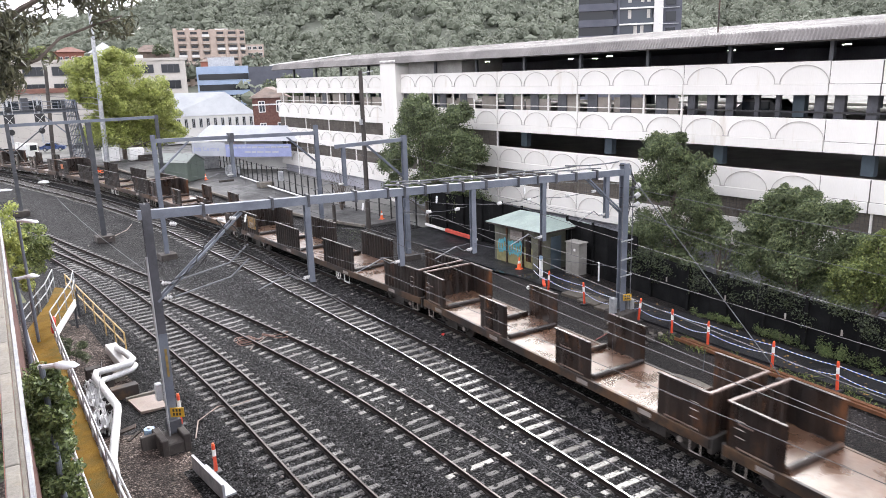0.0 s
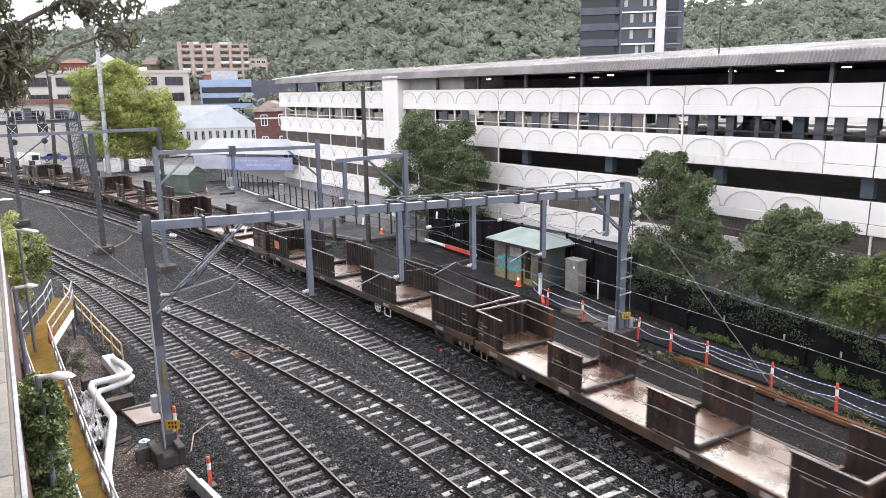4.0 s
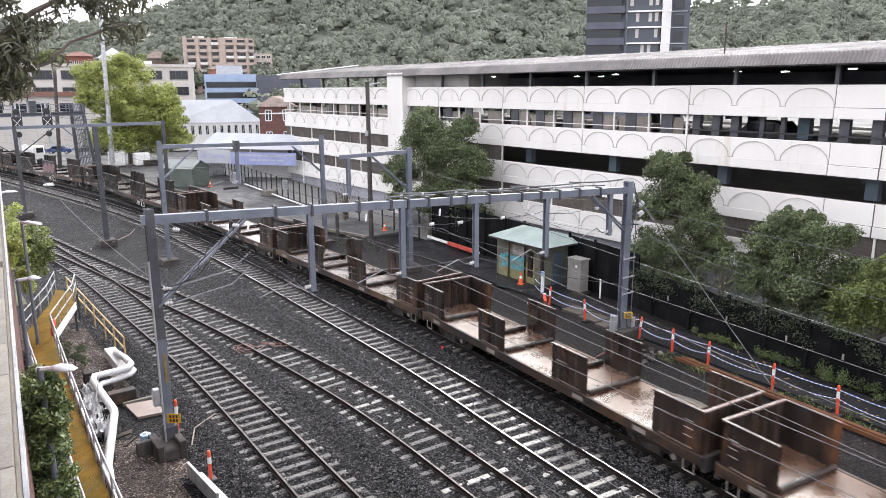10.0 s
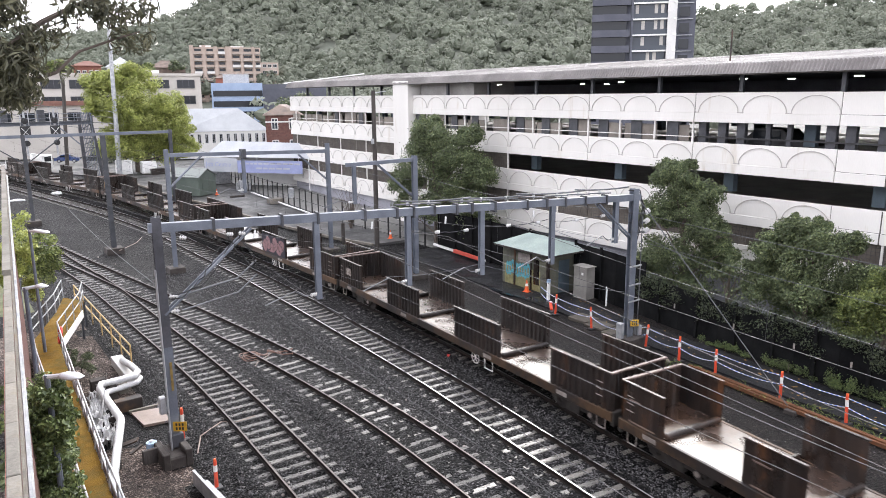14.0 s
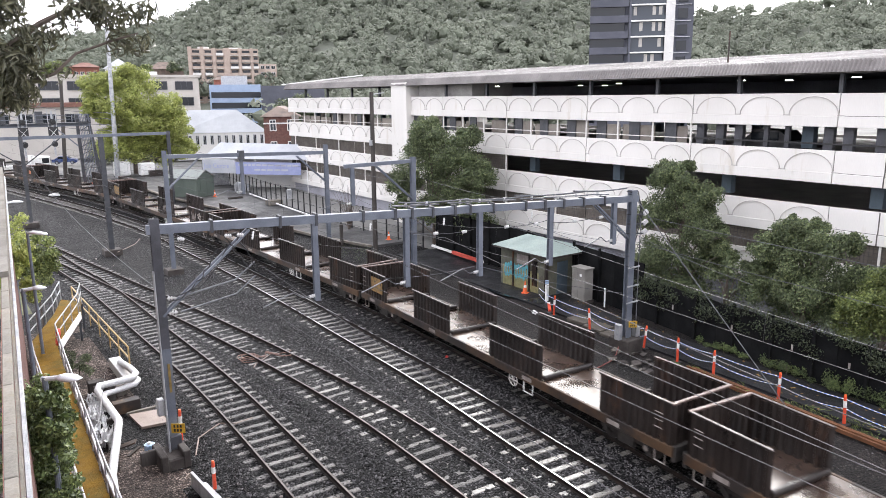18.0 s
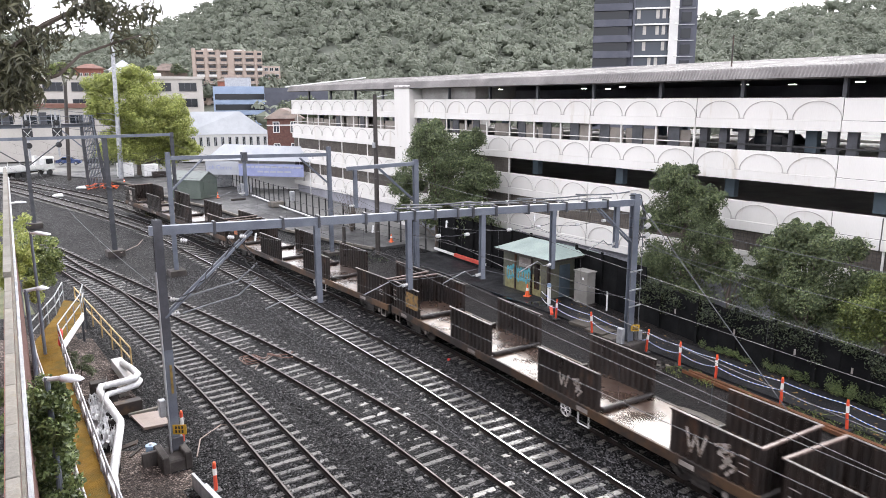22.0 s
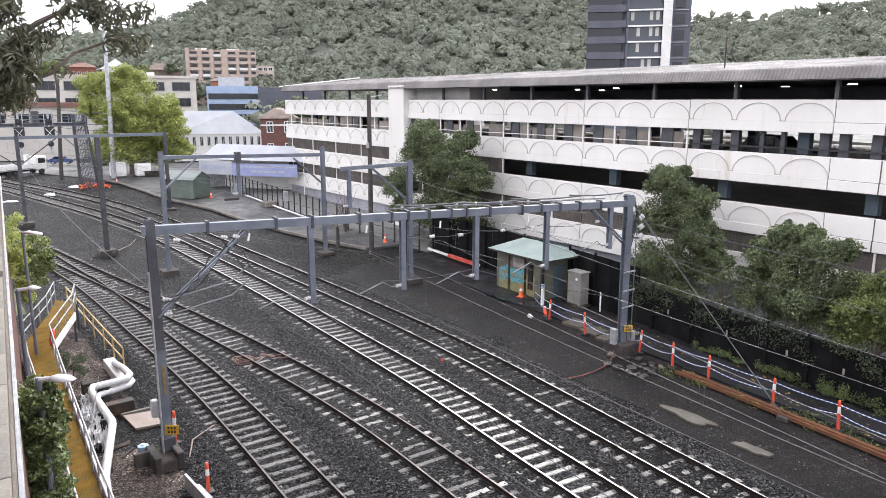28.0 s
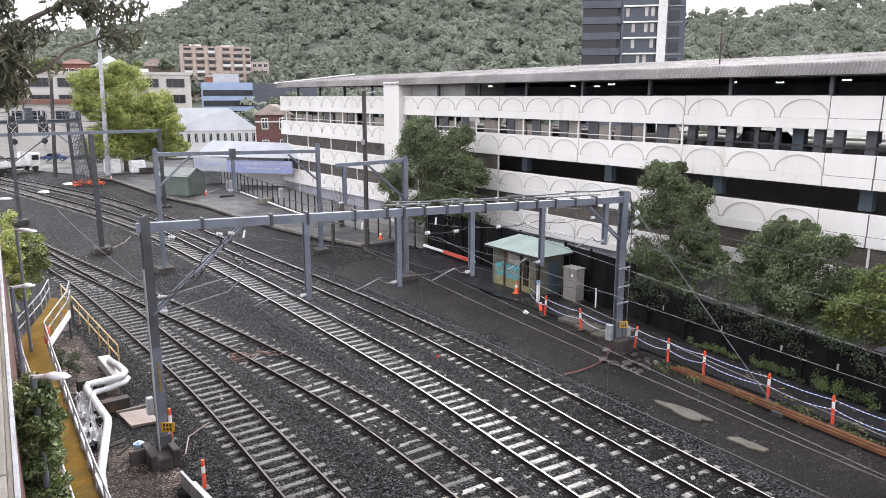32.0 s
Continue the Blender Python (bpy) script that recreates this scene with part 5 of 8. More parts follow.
vs, fs = [], []
azs, rs = np.arange(-14, 90, 2.0), np.arange(R0 - 20, R1 + 121, 20)
for r in rs:
    for a in azs:
        z = hill_z(a, min(r, R1)) - max(0, r - R1) * 0.3
        if r < R0:
            z = -1
        vs.append((r * math.sin(radians(a)), r * math.cos(radians(a)), float(z) + 2 * noise.noise((a * 0.2, r * 0.02, 0))))
na = len(azs)
fs = [(j * na + i, j * na + i + 1, (j + 1) * na + i + 1, (j + 1) * na + i) for j in range(len(rs) - 1) for i in range(na - 1)]
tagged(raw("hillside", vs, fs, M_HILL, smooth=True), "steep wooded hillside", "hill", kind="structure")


def lumpy(seed, sub=2):
    """A rough crown of unit size, as arrays."""
    bm = bmesh.new()
    bmesh.ops.create_icosphere(bm, subdivisions=sub, radius=1.0)
    for v in bm.verts:
        k = 0.75 + 0.5 * noise.noise(v.co * 1.7 + Vector((seed * 9.1, 0, 0))) + 0.4 * noise.noise(v.co * 4.5 + Vector((0, seed * 5.3, 0)))
        v.co *= k
        v.co.z *= 0.8
    v = np.array([p.co[:] for p in bm.verts])
    f = np.array([[q.index for q in p.verts] for p in bm.faces])
    bm.free()
    return v, f


def canopy(name, places, sizes, material, label, seeds=7, sub=2):
    vs, fs, off = [], [], 0
    shapes = [lumpy(s, sub) for s in range(seeds)]
    for i, (p, s) in enumerate(zip(places, sizes)):
        v, f = shapes[i % seeds]
        a = i * 2.4
        c, sn = math.cos(a), math.sin(a)
        w = np.stack([(v[:, 0] * c - v[:, 1] * sn) * s, (v[:, 0] * sn + v[:, 1] * c) * s, v[:, 2] * s * (0.9 + 0.5 * ((i * 37) % 10) / 10)], -1) + np.array(p)
        vs.append(w)
        fs.append(f + off)
        off += len(v)
    return tagged(raw(name, np.concatenate(vs).tolist(), np.concatenate(fs).tolist(), material, smooth=False), label, "forest", kind="stuff")


def leafy_wood(name, places, sizes, leaf, core, label, per, seed, boughs=5):
    """Many far trees: a core each, topped by rounded boughs that are covered in sprays of foliage."""
    rng = np.random.default_rng(seed)
    # the darker core colour stands in for shade inside each crown
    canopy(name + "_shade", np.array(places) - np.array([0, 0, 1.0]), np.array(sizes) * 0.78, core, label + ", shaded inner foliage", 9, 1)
    pl, sz = np.repeat(np.array(places), boughs, 0), np.repeat(np.array(sizes), boughs)[:, None]
    m = len(pl)
    pl = pl + rng.normal(size=(m, 3)) * np.array([0.42, 0.42, 0.26]) * sz
    sz = sz * rng.uniform(0.38, 0.66, (m, 1))
    pl, sz = np.repeat(pl, per, 0), np.repeat(sz, per, 0)
    n = len(pl)
    d = rng.normal(size=(n, 3))
    d[:, 2] = np.abs(d[:, 2]) * 1.1 - 0.2
    d /= np.linalg.norm(d, axis=1, keepdims=True)
    p = pl + d * sz * rng.uniform(0.93, 1.06, (n, 1)) * np.array([1, 1, 0.8])
    nr = d + np.array([0, 0, 0.2]) + rng.normal(size=(n, 3)) * 0.16
    nr /= np.linalg.norm(nr, axis=1, keepdims=True)
    t = np.cross(nr, rng.normal(size=(n, 3)))
    t /= np.linalg.norm(t, axis=1, keepdims=True)
    b = np.cross(nr, t)
    s = sz * rng.uniform(0.2, 0.34, (n, 1))
    v = np.stack([p - t * s, p + b * s * 0.75 - nr * s * 0.1, p + t * s, p - b * s * 0.75 - nr * s * 0.1], 1).reshape(-1, 3)
    f = (np.arange(n)[:, None] * 4 + np.arange(4)[None]).tolist()
    return tagged(raw(name, v.tolist(), f, leaf), label, "forest", kind="stuff")


rng = np.random.default_rng(11)
N = 5200
r = np.sqrt(rng.uniform(R0 ** 2, (R1 + 15) ** 2, N))
az = rng.uniform(-3, 74, N)
clear = ~((az > 16.4) & (az < 23.6) & (r < 372))
r, az = r[clear], az[clear]
N = len(r)
tall = rng.choice([0, 0, 0, 1.2, 2.5], N)
z = hill_z(az, np.minimum(r, R1)) + rng.uniform(0, 4, N) + tall
size = rng.uniform(3.0, 6.2, N)
leafy_wood("hill_forest", np.stack([r * np.sin(np.radians(az)), r * np.cos(np.radians(az)), z + 3], -1), size, L_FORESTHAZE, L_FORESTSHADE,
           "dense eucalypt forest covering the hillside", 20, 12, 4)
# trees among the far buildings
pts = []
for k in range(420):
    a, rr = rng.uniform(-6, 60), rng.uniform(205, 330)
    x, y = rr * math.sin(radians(a)), rr * math.cos(radians(a))
    if a < 20 and rr < 300 or 15.5 < a < 24 and rr > 250 or 25 < a < 27 and rr < 240:
        continue
    pts.append((x, y, 4 + rng.uniform(0, 5) + max(0, rr - 260) * 0.1))
leafy_wood("town_trees", pts, rng.uniform(2.5, 5.0, len(pts)), L_FORESTHAZE, L_FORESTSHADE, "clumps of trees among the far houses", 16, 13)


# ---- goods train ----
def corrugated(bm, x, y0, y1, z0, z1, depth=0.075, period=0.3):
    """A pressed steel sheet with upright ribs, with some thickness."""
    n = max(2, round((y1 - y0) / period))
    prof = []
    for i in range(n):
        a = y0 + (y1 - y0) * i / n
        p = (y1 - y0) / n
        prof += [(a, 0), (a + p * 0.32, 0), (a + p * 0.5, depth), (a + p * 0.82, depth)]
    prof.append((y1, 0))
    cols = []
    for t in (0, 0.03):
        cols.append([(bm.verts.new((x + o + t, y, z0)), bm.verts.new((x + o + t, y, z1))) for y, o in prof])
    for c, flip in ((cols[0], False), (cols[1], True)):
        for a, b in zip(c, c[1:]):
            f = (a[0], b[0], b[1], a[1])
            bm.faces.new(f[::-1] if flip else f)
    for k in (0, 1):
        for i in range(len(prof) - 1):
            bm.faces.new((cols[0][i][k], cols[1][i][k], cols[1][i + 1][k], cols[0][i + 1][k]))
    return bm


def bogie(parent, y):
    b = part("bogie", block(bmesh.new(), -0.9, 0.9, y - 0.25, y + 0.25, 0.45, 0.72), M_UNDER, parent)
    for s in (-1, 1):
        bm = bmesh.new()
        block(bm, s * 1.0 - 0.07, s * 1.0 + 0.07, y - 1.2, y + 1.2, 0.42, 0.62)
        block(bm, s * 1.0 - 0.1, s * 1.0 + 0.1, y - 0.35, y + 0.35, 0.22, 0.7)
        for o in (-0.9, 0.9):
            block(bm, s * 1.0 - 0.1, s * 1.0 + 0.1, y + o - 0.16, y + o + 0.16, 0.32, 0.6)
        part("side_frame", bm, M_UNDER, b)
        for o in (-0.9, 0.9):
            part("wheel", disc(bmesh.new(), (s * 0.76, y + o, 0.44), (1, 0, 0), 0.44, 0.13, 20), M_UNDER, b)
            part("axle_cap", disc(bmesh.new(), (s * 1.115, y + o, 0.45), (1, 0, 0), 0.1, 0.04, 10), M_PALETRIM if o > 0 else M_UNDER, b)


def ring(bm, c, axis_x, r, t, n=14):
    pts = [Vector(c) + Vector((0, math.cos(2 * math.pi * i / n) * r, math.sin(2 * math.pi * i / n) * r)) for i in range(n + 1)]
    return rod(bm, pts, t, 5)


def wagon(label, length, panels, ribbed, steel, sill):
    """A flat wagon with bulkhead panels. Its front is at +y; panels are given from the front end."""
    w = thing("flat_wagon", label, "freight wagon", "wagons of the train")
    L, W, top = length / 2, 1.36, 2.47
    part("deck", boxed(-W + 0.06, W - 0.06, -L + 0.1, L - 0.1, 1.02, 1.1), M_DECK, w)
    for s in (-1, 1):
        bm = boxed(s * W - 0.06, s * W + 0.06, -L, L, 0.78, 1.12, 0.012)
        part("side_sill", bm, sill, w)
    bm = bmesh.new()
    block(bm, -0.35, 0.35, -L + 0.3, L - 0.3, 0.55, 1.02)
    for y in np.arange(-L + 1, L - 0.5, 2.2):
        block(bm, -W + 0.08, W - 0.08, float(y) - 0.06, float(y) + 0.06, 0.8, 1.02)
    part("underframe", bm, M_UNDER, w)
    for e in (-1, 1):
        part("headstock", boxed(-W, W, e * L - 0.08, e * L + 0.08, 0.62, 1.12, 0.01), M_UNDER, w)
        part("coupler", bar(bmesh.new(), (0, e * (L + 0.05), 0.85), (0, e * (L + 0.28), 0.85), 0.26, 0.3), M_UNDER, w)
        part("hose", rod(bmesh.new(), [(0.4, e * (L + 0.08), 0.9), (0.42, e * (L + 0.22), 0.6), (0.4, e * (L + 0.3), 0.55)], 0.03, 6), M_BLACK, w)
        bogie(w, e * (L - 2.2))
        # end bulkhead
        bm = corrugated(bmesh.new(), 0, -W, W, 1.1, top, 0.06, 0.3 if ribbed else 0.55)
        bmesh.ops.transform(bm, matrix=pose(0, e * (L - 0.1) - 0.04, 0) @ pose(0, 0, 0, 0, 0, 90), verts=bm.verts[:])
        bmesh.ops.recalc_face_normals(bm, faces=bm.faces[:])
        part("end_wall", bm, steel, w)
        part("top_rim", boxed(-W - 0.04, W + 0.04, e * (L - 0.1) - 0.05, e * (L - 0.1) + 0.05, top + 0.002, top + 0.07, 0.01), M_RIM, w)
    for i, (a, b) in enumerate(panels):
        y1, y0 = L - a, L - b
        for s in (-1, 1):
            bm = bmesh.new()
            if ribbed:
                corrugated(bm, s * (W - 0.03) - 0.04, y0, y1, 1.1, top)
            else:
                corrugated(bm, s * (W - 0.03) - 0.03, y0, y1, 1.1, top, 0.045, 0.97)
            bmesh.ops.recalc_face_normals(bm, faces=bm.faces[:])
            p = part("side_panel", bm, steel, w)
            part("top_rim", boxed(s * W - 0.06, s * W + 0.06, y0, y1, top + 0.003, top + 0.06, 0.01), steel, p)
            if not ribbed:
                for zz in (1.2, 1.95):
                    part("pale_strap", boxed(s * (W + 0.055) - 0.012, s * (W + 0.055) + 0.012, y0 + 0.35, y1 - (0.3 if zz < 1.5 else 0.95), zz, zz + 0.045), M_RIM, p)
        for yy in (y0, y1):
            if abs(abs(yy) - L) > 0.3:
                part("cross_beam", boxed(-W + 0.1, W - 0.1, yy - 0.1, yy + 0.1, 1.1, 1.3, 0.05), steel, w)
    # plates on the sills, steps, brake wheel
    for s in (-1, 1):
        for y in (-L + 1.4, -L * 0.3, L * 0.35, L - 2.5):
            part("plate", boxed(s * (W + 0.063) - 0.004, s * (W + 0.063) + 0.004, y - 0.28, y + 0.28, 0.86, 1.02), M_PALETRIM, w, "worn pale number plate")
        for y in (-L + 0.55, L - 0.55):
            bm = rod(bmesh.new(), [(s * 1.32, y - 0.2, 0.8), (s * 1.32, y - 0.2, 0.38), (s * 1.32, y + 0.2, 0.38), (s * 1.32, y + 0.2, 0.8)], 0.028, 6)
            part("step", bm, M_PALETRIM, w)
            for z in (1.6, 1.85, 2.1):
                part("grab_rail", rod(bmesh.new(), [(s * (W + 0.1), y - 0.16, z), (s * (W + 0.1), y + 0.16, z)], 0.014, 5), M_PALETRIM, w)
        if ribbed:
            bm = ring(bmesh.new(), (s * 1.4, L * 0.27, 0.62), True, 0.26, 0.02)
            for k in range(3):
                a = k * math.pi / 3
                rod(bm, [(s * 1.4, L * 0.27 - math.cos(a) * 0.26, 0.62 - math.sin(a) * 0.26), (s * 1.4, L * 0.27 + math.cos(a) * 0.26, 0.62 + math.sin(a) * 0.26)], 0.016, 5)
            part("brake_wheel", bm, M_PALEWALL, w)
            bm = rod(bmesh.new(), [(s * 1.38, L * 0.33, 0.8), (s * 1.38, L * 0.33, 0.36), (s * 1.38, L * 0.38, 0.36), (s * 1.38, L * 0.38, 0.8)], 0.028, 6)
            part("step", bm, M_WHITE, w)
    return w


SHORT_P = ((0.1, 2.05), (5.1, 7.0), (10.05, 11.95), (14.85, 16.65))
LONG_P = ((0.1, 3.25), (6.35, 9.8), (12.9, 16.2), (19.1, 21.9))
short = wagon("rusty brown flat wagon with four pairs of plain side panels", 16.75, SHORT_P, False, M_RUST, M_SILL)
long_ = wagon("dark rusty flat wagon with four pairs of ribbed side panels", 22.0, LONG_P, True, M_RUSTDARK, M_SILL)

ORDER = "SSLSLSSSSSLLLLLLL"
SPAN = {"S": 17.23, "L": 22.51}
CONSIST = []
at = -6.72
made = {"S": 0, "L": 0}
for kind in ORDER:
    proto = short if kind == "S" else long_
    ob = proto if not made[kind] else copy_thing(proto, Matrix.Identity(4))
    made[kind] += 1
    CONSIST.append((ob, at, at + SPAN[kind]))
    at += SPAN[kind]


# painted patches on some wagons (the camera's side is +x)
def patch(ob, y, z, w, h, material, label):
    part("painted_patch", boxed(1.425, 1.433, y - w / 2, y + w / 2, z - h / 2, z + h / 2), material, ob, label)


M_TAG = surf("weathered_ochre_paint", (0.2, 0.115, 0.03), (0.3, 0.18, 0.055), 0.6, 3, bump=0.1, stain=(0.05, 0.04, 0.035), stain_scale=5, stain_at=(0.5, 0.6))
M_TAGWHITE = surf("weathered_white_paint", (0.28, 0.25, 0.22), (0.4, 0.36, 0.33), 0.6, 4, bump=0.1, stain=(0.1, 0.07, 0.05), stain_scale=6, stain_at=(0.5, 0.6))
M_TAGPINK = surf("pink_spray_paint", (0.2, 0.11, 0.115), (0.3, 0.175, 0.175), 0.55, 3, bump=0.05)
M_TAGRED = surf("rust_red_paint", (0.35, 0.1, 0.04), (0.42, 0.15, 0.06), 0.6, 4, bump=0.1)
patch(CONSIST[2][0], -8.9, 1.9, 1.3, 0.85, M_TAG, "ochre painted patch")
patch(CONSIST[2][0], -8.95, 1.72, 0.75, 0.45, M_TAGWHITE, "white label patch")
patch(CONSIST[4][0], -9.6, 1.9, 0.7, 0.5, M_TAGRED, "faded red patch")
for i, (y, c) in ((12, (-9.0, M_TAG)), (14, (-8.7, M_TAG)), (15, (-9.4, M_TAGRED)), (13, (-8.6, M_TAGWHITE)), (10, (-9.6, M_TAGWHITE))):
    patch(CONSIST[i][0], y, 1.9, 1.25 if c is M_TAG else 0.6, 0.8 if c is M_TAG else 0.4, c, "painted patch on the ribbed panel")
last = CONSIST[16][0]
patch(last, -9.2, 2.05, 0.7, 0.42, M_TAGWHITE, "white painted square")
patch(last, -9.15, 1.5, 0.66, 0.42, M_TAGWHITE, "white painted square")
# damp rusty decks on the leading wagons
rusty = {}
for ob, u0, u1 in CONSIST[:8]:
    for c in ob.children:
        if c.name.startswith("deck"):
            key = c.data.name
            if key not in rusty:
                rusty[key] = c.data.copy()
                rusty[key].materials[0] = M_DECKRUST
            c.data = rusty[key]
# fat pink bubble shapes sprayed over a dark painted panel
M_TAGDARK = surf("blue_black_spray_paint", (0.012, 0.012, 0.02), (0.022, 0.021, 0.032), 0.5, 3, bump=0.05)
part("painted_patch", boxed(1.4255, 1.429, 1.3, 4.6, 1.14, 2.42), M_TAGDARK, CONSIST[11][0], "blue-black painted ground")
for k, (cy, cz, ry, rz) in enumerate(((4.15, 1.9, 0.36, 0.42), (3.75, 1.62, 0.44, 0.4), (3.2, 1.86, 0.4, 0.44), (2.7, 1.55, 0.46, 0.36), (2.2, 1.82, 0.4, 0.44), (1.75, 1.6, 0.34, 0.4))):
    for grow, mat, x, lab in ((1.12, M_TAGDARK, 1.4305 + 0.0012 * k, "dark outline of a sprayed shape"), (1.0, M_TAGPINK, 1.431 + 0.0012 * k, "pink sprayed bubble shape")):
        bm = bmesh.new()
        bm.faces.new([bm.verts.new((x, cy + math.cos(a) * ry * grow * (1 + 0.16 * math.sin(3 * a + k)), cz + math.sin(a) * rz * grow * (1 + 0.12 * math.cos(2 * a + 2 * k)))) for a in [2 * math.pi * q / 26 for q in range(26)]])
        part("painted_patch", bm, mat, CONSIST[11][0], lab)
    part("painted_stroke", rod(bmesh.new(), [(1.432 + 0.0012 * k, cy - ry * 0.3, cz + rz * 0.5), (1.432 + 0.0012 * k, cy, cz), (1.432 + 0.0012 * k, cy + ry * 0.35, cz - rz * 0.45)], 0.012, 5), M_TAGDARK, CONSIST[11][0], "dark sprayed line")


def strokes(ob, lines, width, material, label):
    """Spray-painted strokes on a side panel: each line is a run of (along, height) points."""
    for run in lines:
        bm = bmesh.new()
        for (ya, za), (yb, zb) in zip(run, run[1:]):
            d = Vector((0, yb - ya, zb - za)).normalized()
            n = Vector((0, -d.z, d.y)) * width / 2
            e = d * width * 0.3
            q = [Vector((1.429, ya, za)) - e, Vector((1.429, yb, zb)) + e]
            bm.faces.new([bm.verts.new(p) for p in (q[0] - n, q[1] - n, q[1] + n, q[0] + n)])
        part("painted_stroke", bm, material, ob, label)


def zigzags(ob, y, z, s, material):
    strokes(ob, [[(y - 0.75 * s, z + 0.3 * s), (y - 0.6 * s, z - 0.3 * s), (y - 0.45 * s, z + 0.2 * s), (y - 0.3 * s, z - 0.3 * s), (y - 0.12 * s, z + 0.3 * s)],
                 [(y + 0.15 * s, z + 0.2 * s), (y + 0.55 * s, z + 0.35 * s), (y + 0.25 * s, z + 0.02 * s), (y + 0.62 * s, z - 0.02 * s), (y + 0.35 * s, z - 0.35 * s)],
                 [(y + 0.3 * s, z + 0.1 * s), (y + 0.7 * s, z + 0.2 * s), (y + 0.42 * s, z - 0.12 * s), (y + 0.78 * s, z - 0.16 * s), (y + 0.5 * s, z - 0.45 * s)]], 0.09 * s, material, "pale zigzag paint strokes")


zigzags(CONSIST[5][0], 2.4, 1.85, 1.0, M_TAGWHITE)
zigzags(CONSIST[5][0], -2.65, 1.85, 1.0, M_TAGWHITE)
zigzags(CONSIST[14][0], 9.3, 1.8, 1.15, M_TAGWHITE)
zigzags(CONSIST[14][0], 3.2, 1.75, 0.8, M_TAGWHITE)
for k in range(9):
    a = -0.9 + 0.2 * k
    part("timber", bar(bmesh.new(), (a, 8.2 - 0.3 * (k % 4), 1.16 + 0.04 * (k % 3)), (a + 0.5 - 0.2 * (k % 3), 9.6 + 0.1 * k, 1.16 + 0.04 * (k % 2)), 0.09, 0.05), M_WOODPOLE, CONSIST[13][0], "loose timber on the deck")

PACE = ((0, 10.83), (4, 11.31), (9, 11.77), (14, 11.93), (20, 12.01), (28, 12.23), (33, 12.25))
pt_, pv_ = [p[0] for p in PACE], [p[1] for p in PACE]
clock = np.arange(0, 33, 0.05)
gone = np.concatenate([[0], np.cumsum(np.interp(clock[:-1] + 0.025, pt_, pv_) * 0.05)])


def far_on(s):
    """A point of the goods track, straight on beyond its ends."""
    qx, qy, run = FINE["goods"]
    if s < run[0]:
        d = Vector((qx[0] - qx[4], qy[0] - qy[4])).normalized()
        return Vector((qx[0], qy[0])) + d * (run[0] - s)
    if s > run[-1]:
        d = Vector((qx[-1] - qx[-5], qy[-1] - qy[-5])).normalized()
        return Vector((qx[-1], qy[-1])) + d * (s - run[-1])
    return Vector((float(np.interp(s, run, qx)), float(np.interp(s, run, qy))))


def motions():
    for ob, u0, u1 in CONSIST:
        rows = []
        for k in range(33):
            d = float(np.interp(k, clock, gone))
            c, h = (u0 + u1) / 2 - d, (u1 - u0) / 2 - 2.4
            front, back = far_on(c - h), far_on(c + h)
            za, zb = float(lift(front.x, front.y)), float(lift(back.x, back.y))
            mid, ahead = (front + back) / 2, front - back
            rows.append((k, pose(mid.x, mid.y, (za + zb) / 2, math.degrees(math.atan2(za - zb, ahead.length)), 0, math.degrees(math.atan2(ahead.y, ahead.x)) - 90)))
        walk(ob, rows)


M_SPARE = surf("orange_rusty_rail", (0.1, 0.04, 0.016), (0.17, 0.066, 0.026), 0.7, 2, bump=0.3, fine=30)
M_YRAIL = surf("faded_yellow_paint", (0.4, 0.27, 0.1), (0.5, 0.35, 0.15), 0.5, 2, bump=0.05)
M_REDHOSE = surf("dusty_red_cable", (0.14, 0.035, 0.03), (0.22, 0.07, 0.06), 0.6, 3, bump=0.1)
M_TANLID = surf("tan_steel_lid", (0.2, 0.152, 0.125), (0.27, 0.212, 0.178), 0.5, 1.5, bump=0.1)


# ---- plants ----
def leaf_cloud(rng, clumps, per, size, slim=0.55, droop=0.0, loose=0.5):
    """Leaves round clump centres: clumps is a list of (centre, radii). Returns vertices and faces of small folded quads."""
    pos, out = [], []
    for c, r in clumps:
        d = rng.normal(size=(per, 3))
        d /= np.linalg.norm(d, axis=1, keepdims=True)
        k = rng.uniform(0.05, 1.12, (per, 1)) ** (0.3 if loose <= 0.5 else 0.45)
        k *= np.where(rng.random((per, 1)) < (0.14 if loose > 0.5 else 0.03), rng.uniform(1.0, 1.5, (per, 1)), 1.0)
        pos.append(np.array(c) + d * k * np.array(r))
        out.append(d)
    p, o = np.concatenate(pos), np.concatenate(out)
    n = len(p)
    nrm = o * 1.1 + rng.normal(size=(n, 3)) * loose + np.array([0, 0, 0.3])
    nrm /= np.linalg.norm(nrm, axis=1, keepdims=True)
    t = np.cross(nrm, rng.normal(size=(n, 3)))
    if droop:
        t = t * (1 - droop) + np.array([0, 0, -1.0]) * droop + 0.15 * rng.normal(size=(n, 3))
        t -= nrm * np.sum(t * nrm, 1, keepdims=True)
    t /= np.linalg.norm(t, axis=1, keepdims=True) + 1e-9
    b = np.cross(nrm, t)
    s = size * rng.uniform(0.6, 1.4, (n, 1))
    v = np.stack([p - t * s * 0.5, p + b * s * slim * 0.5 + nrm * s * 0.08, p + t * s * 0.5, p - b * s * slim * 0.5 + nrm * s * 0.08], 1).reshape(-1, 3)
    f = (np.arange(n)[:, None] * 4 + np.arange(4)[None]).tolist()
    return v, f


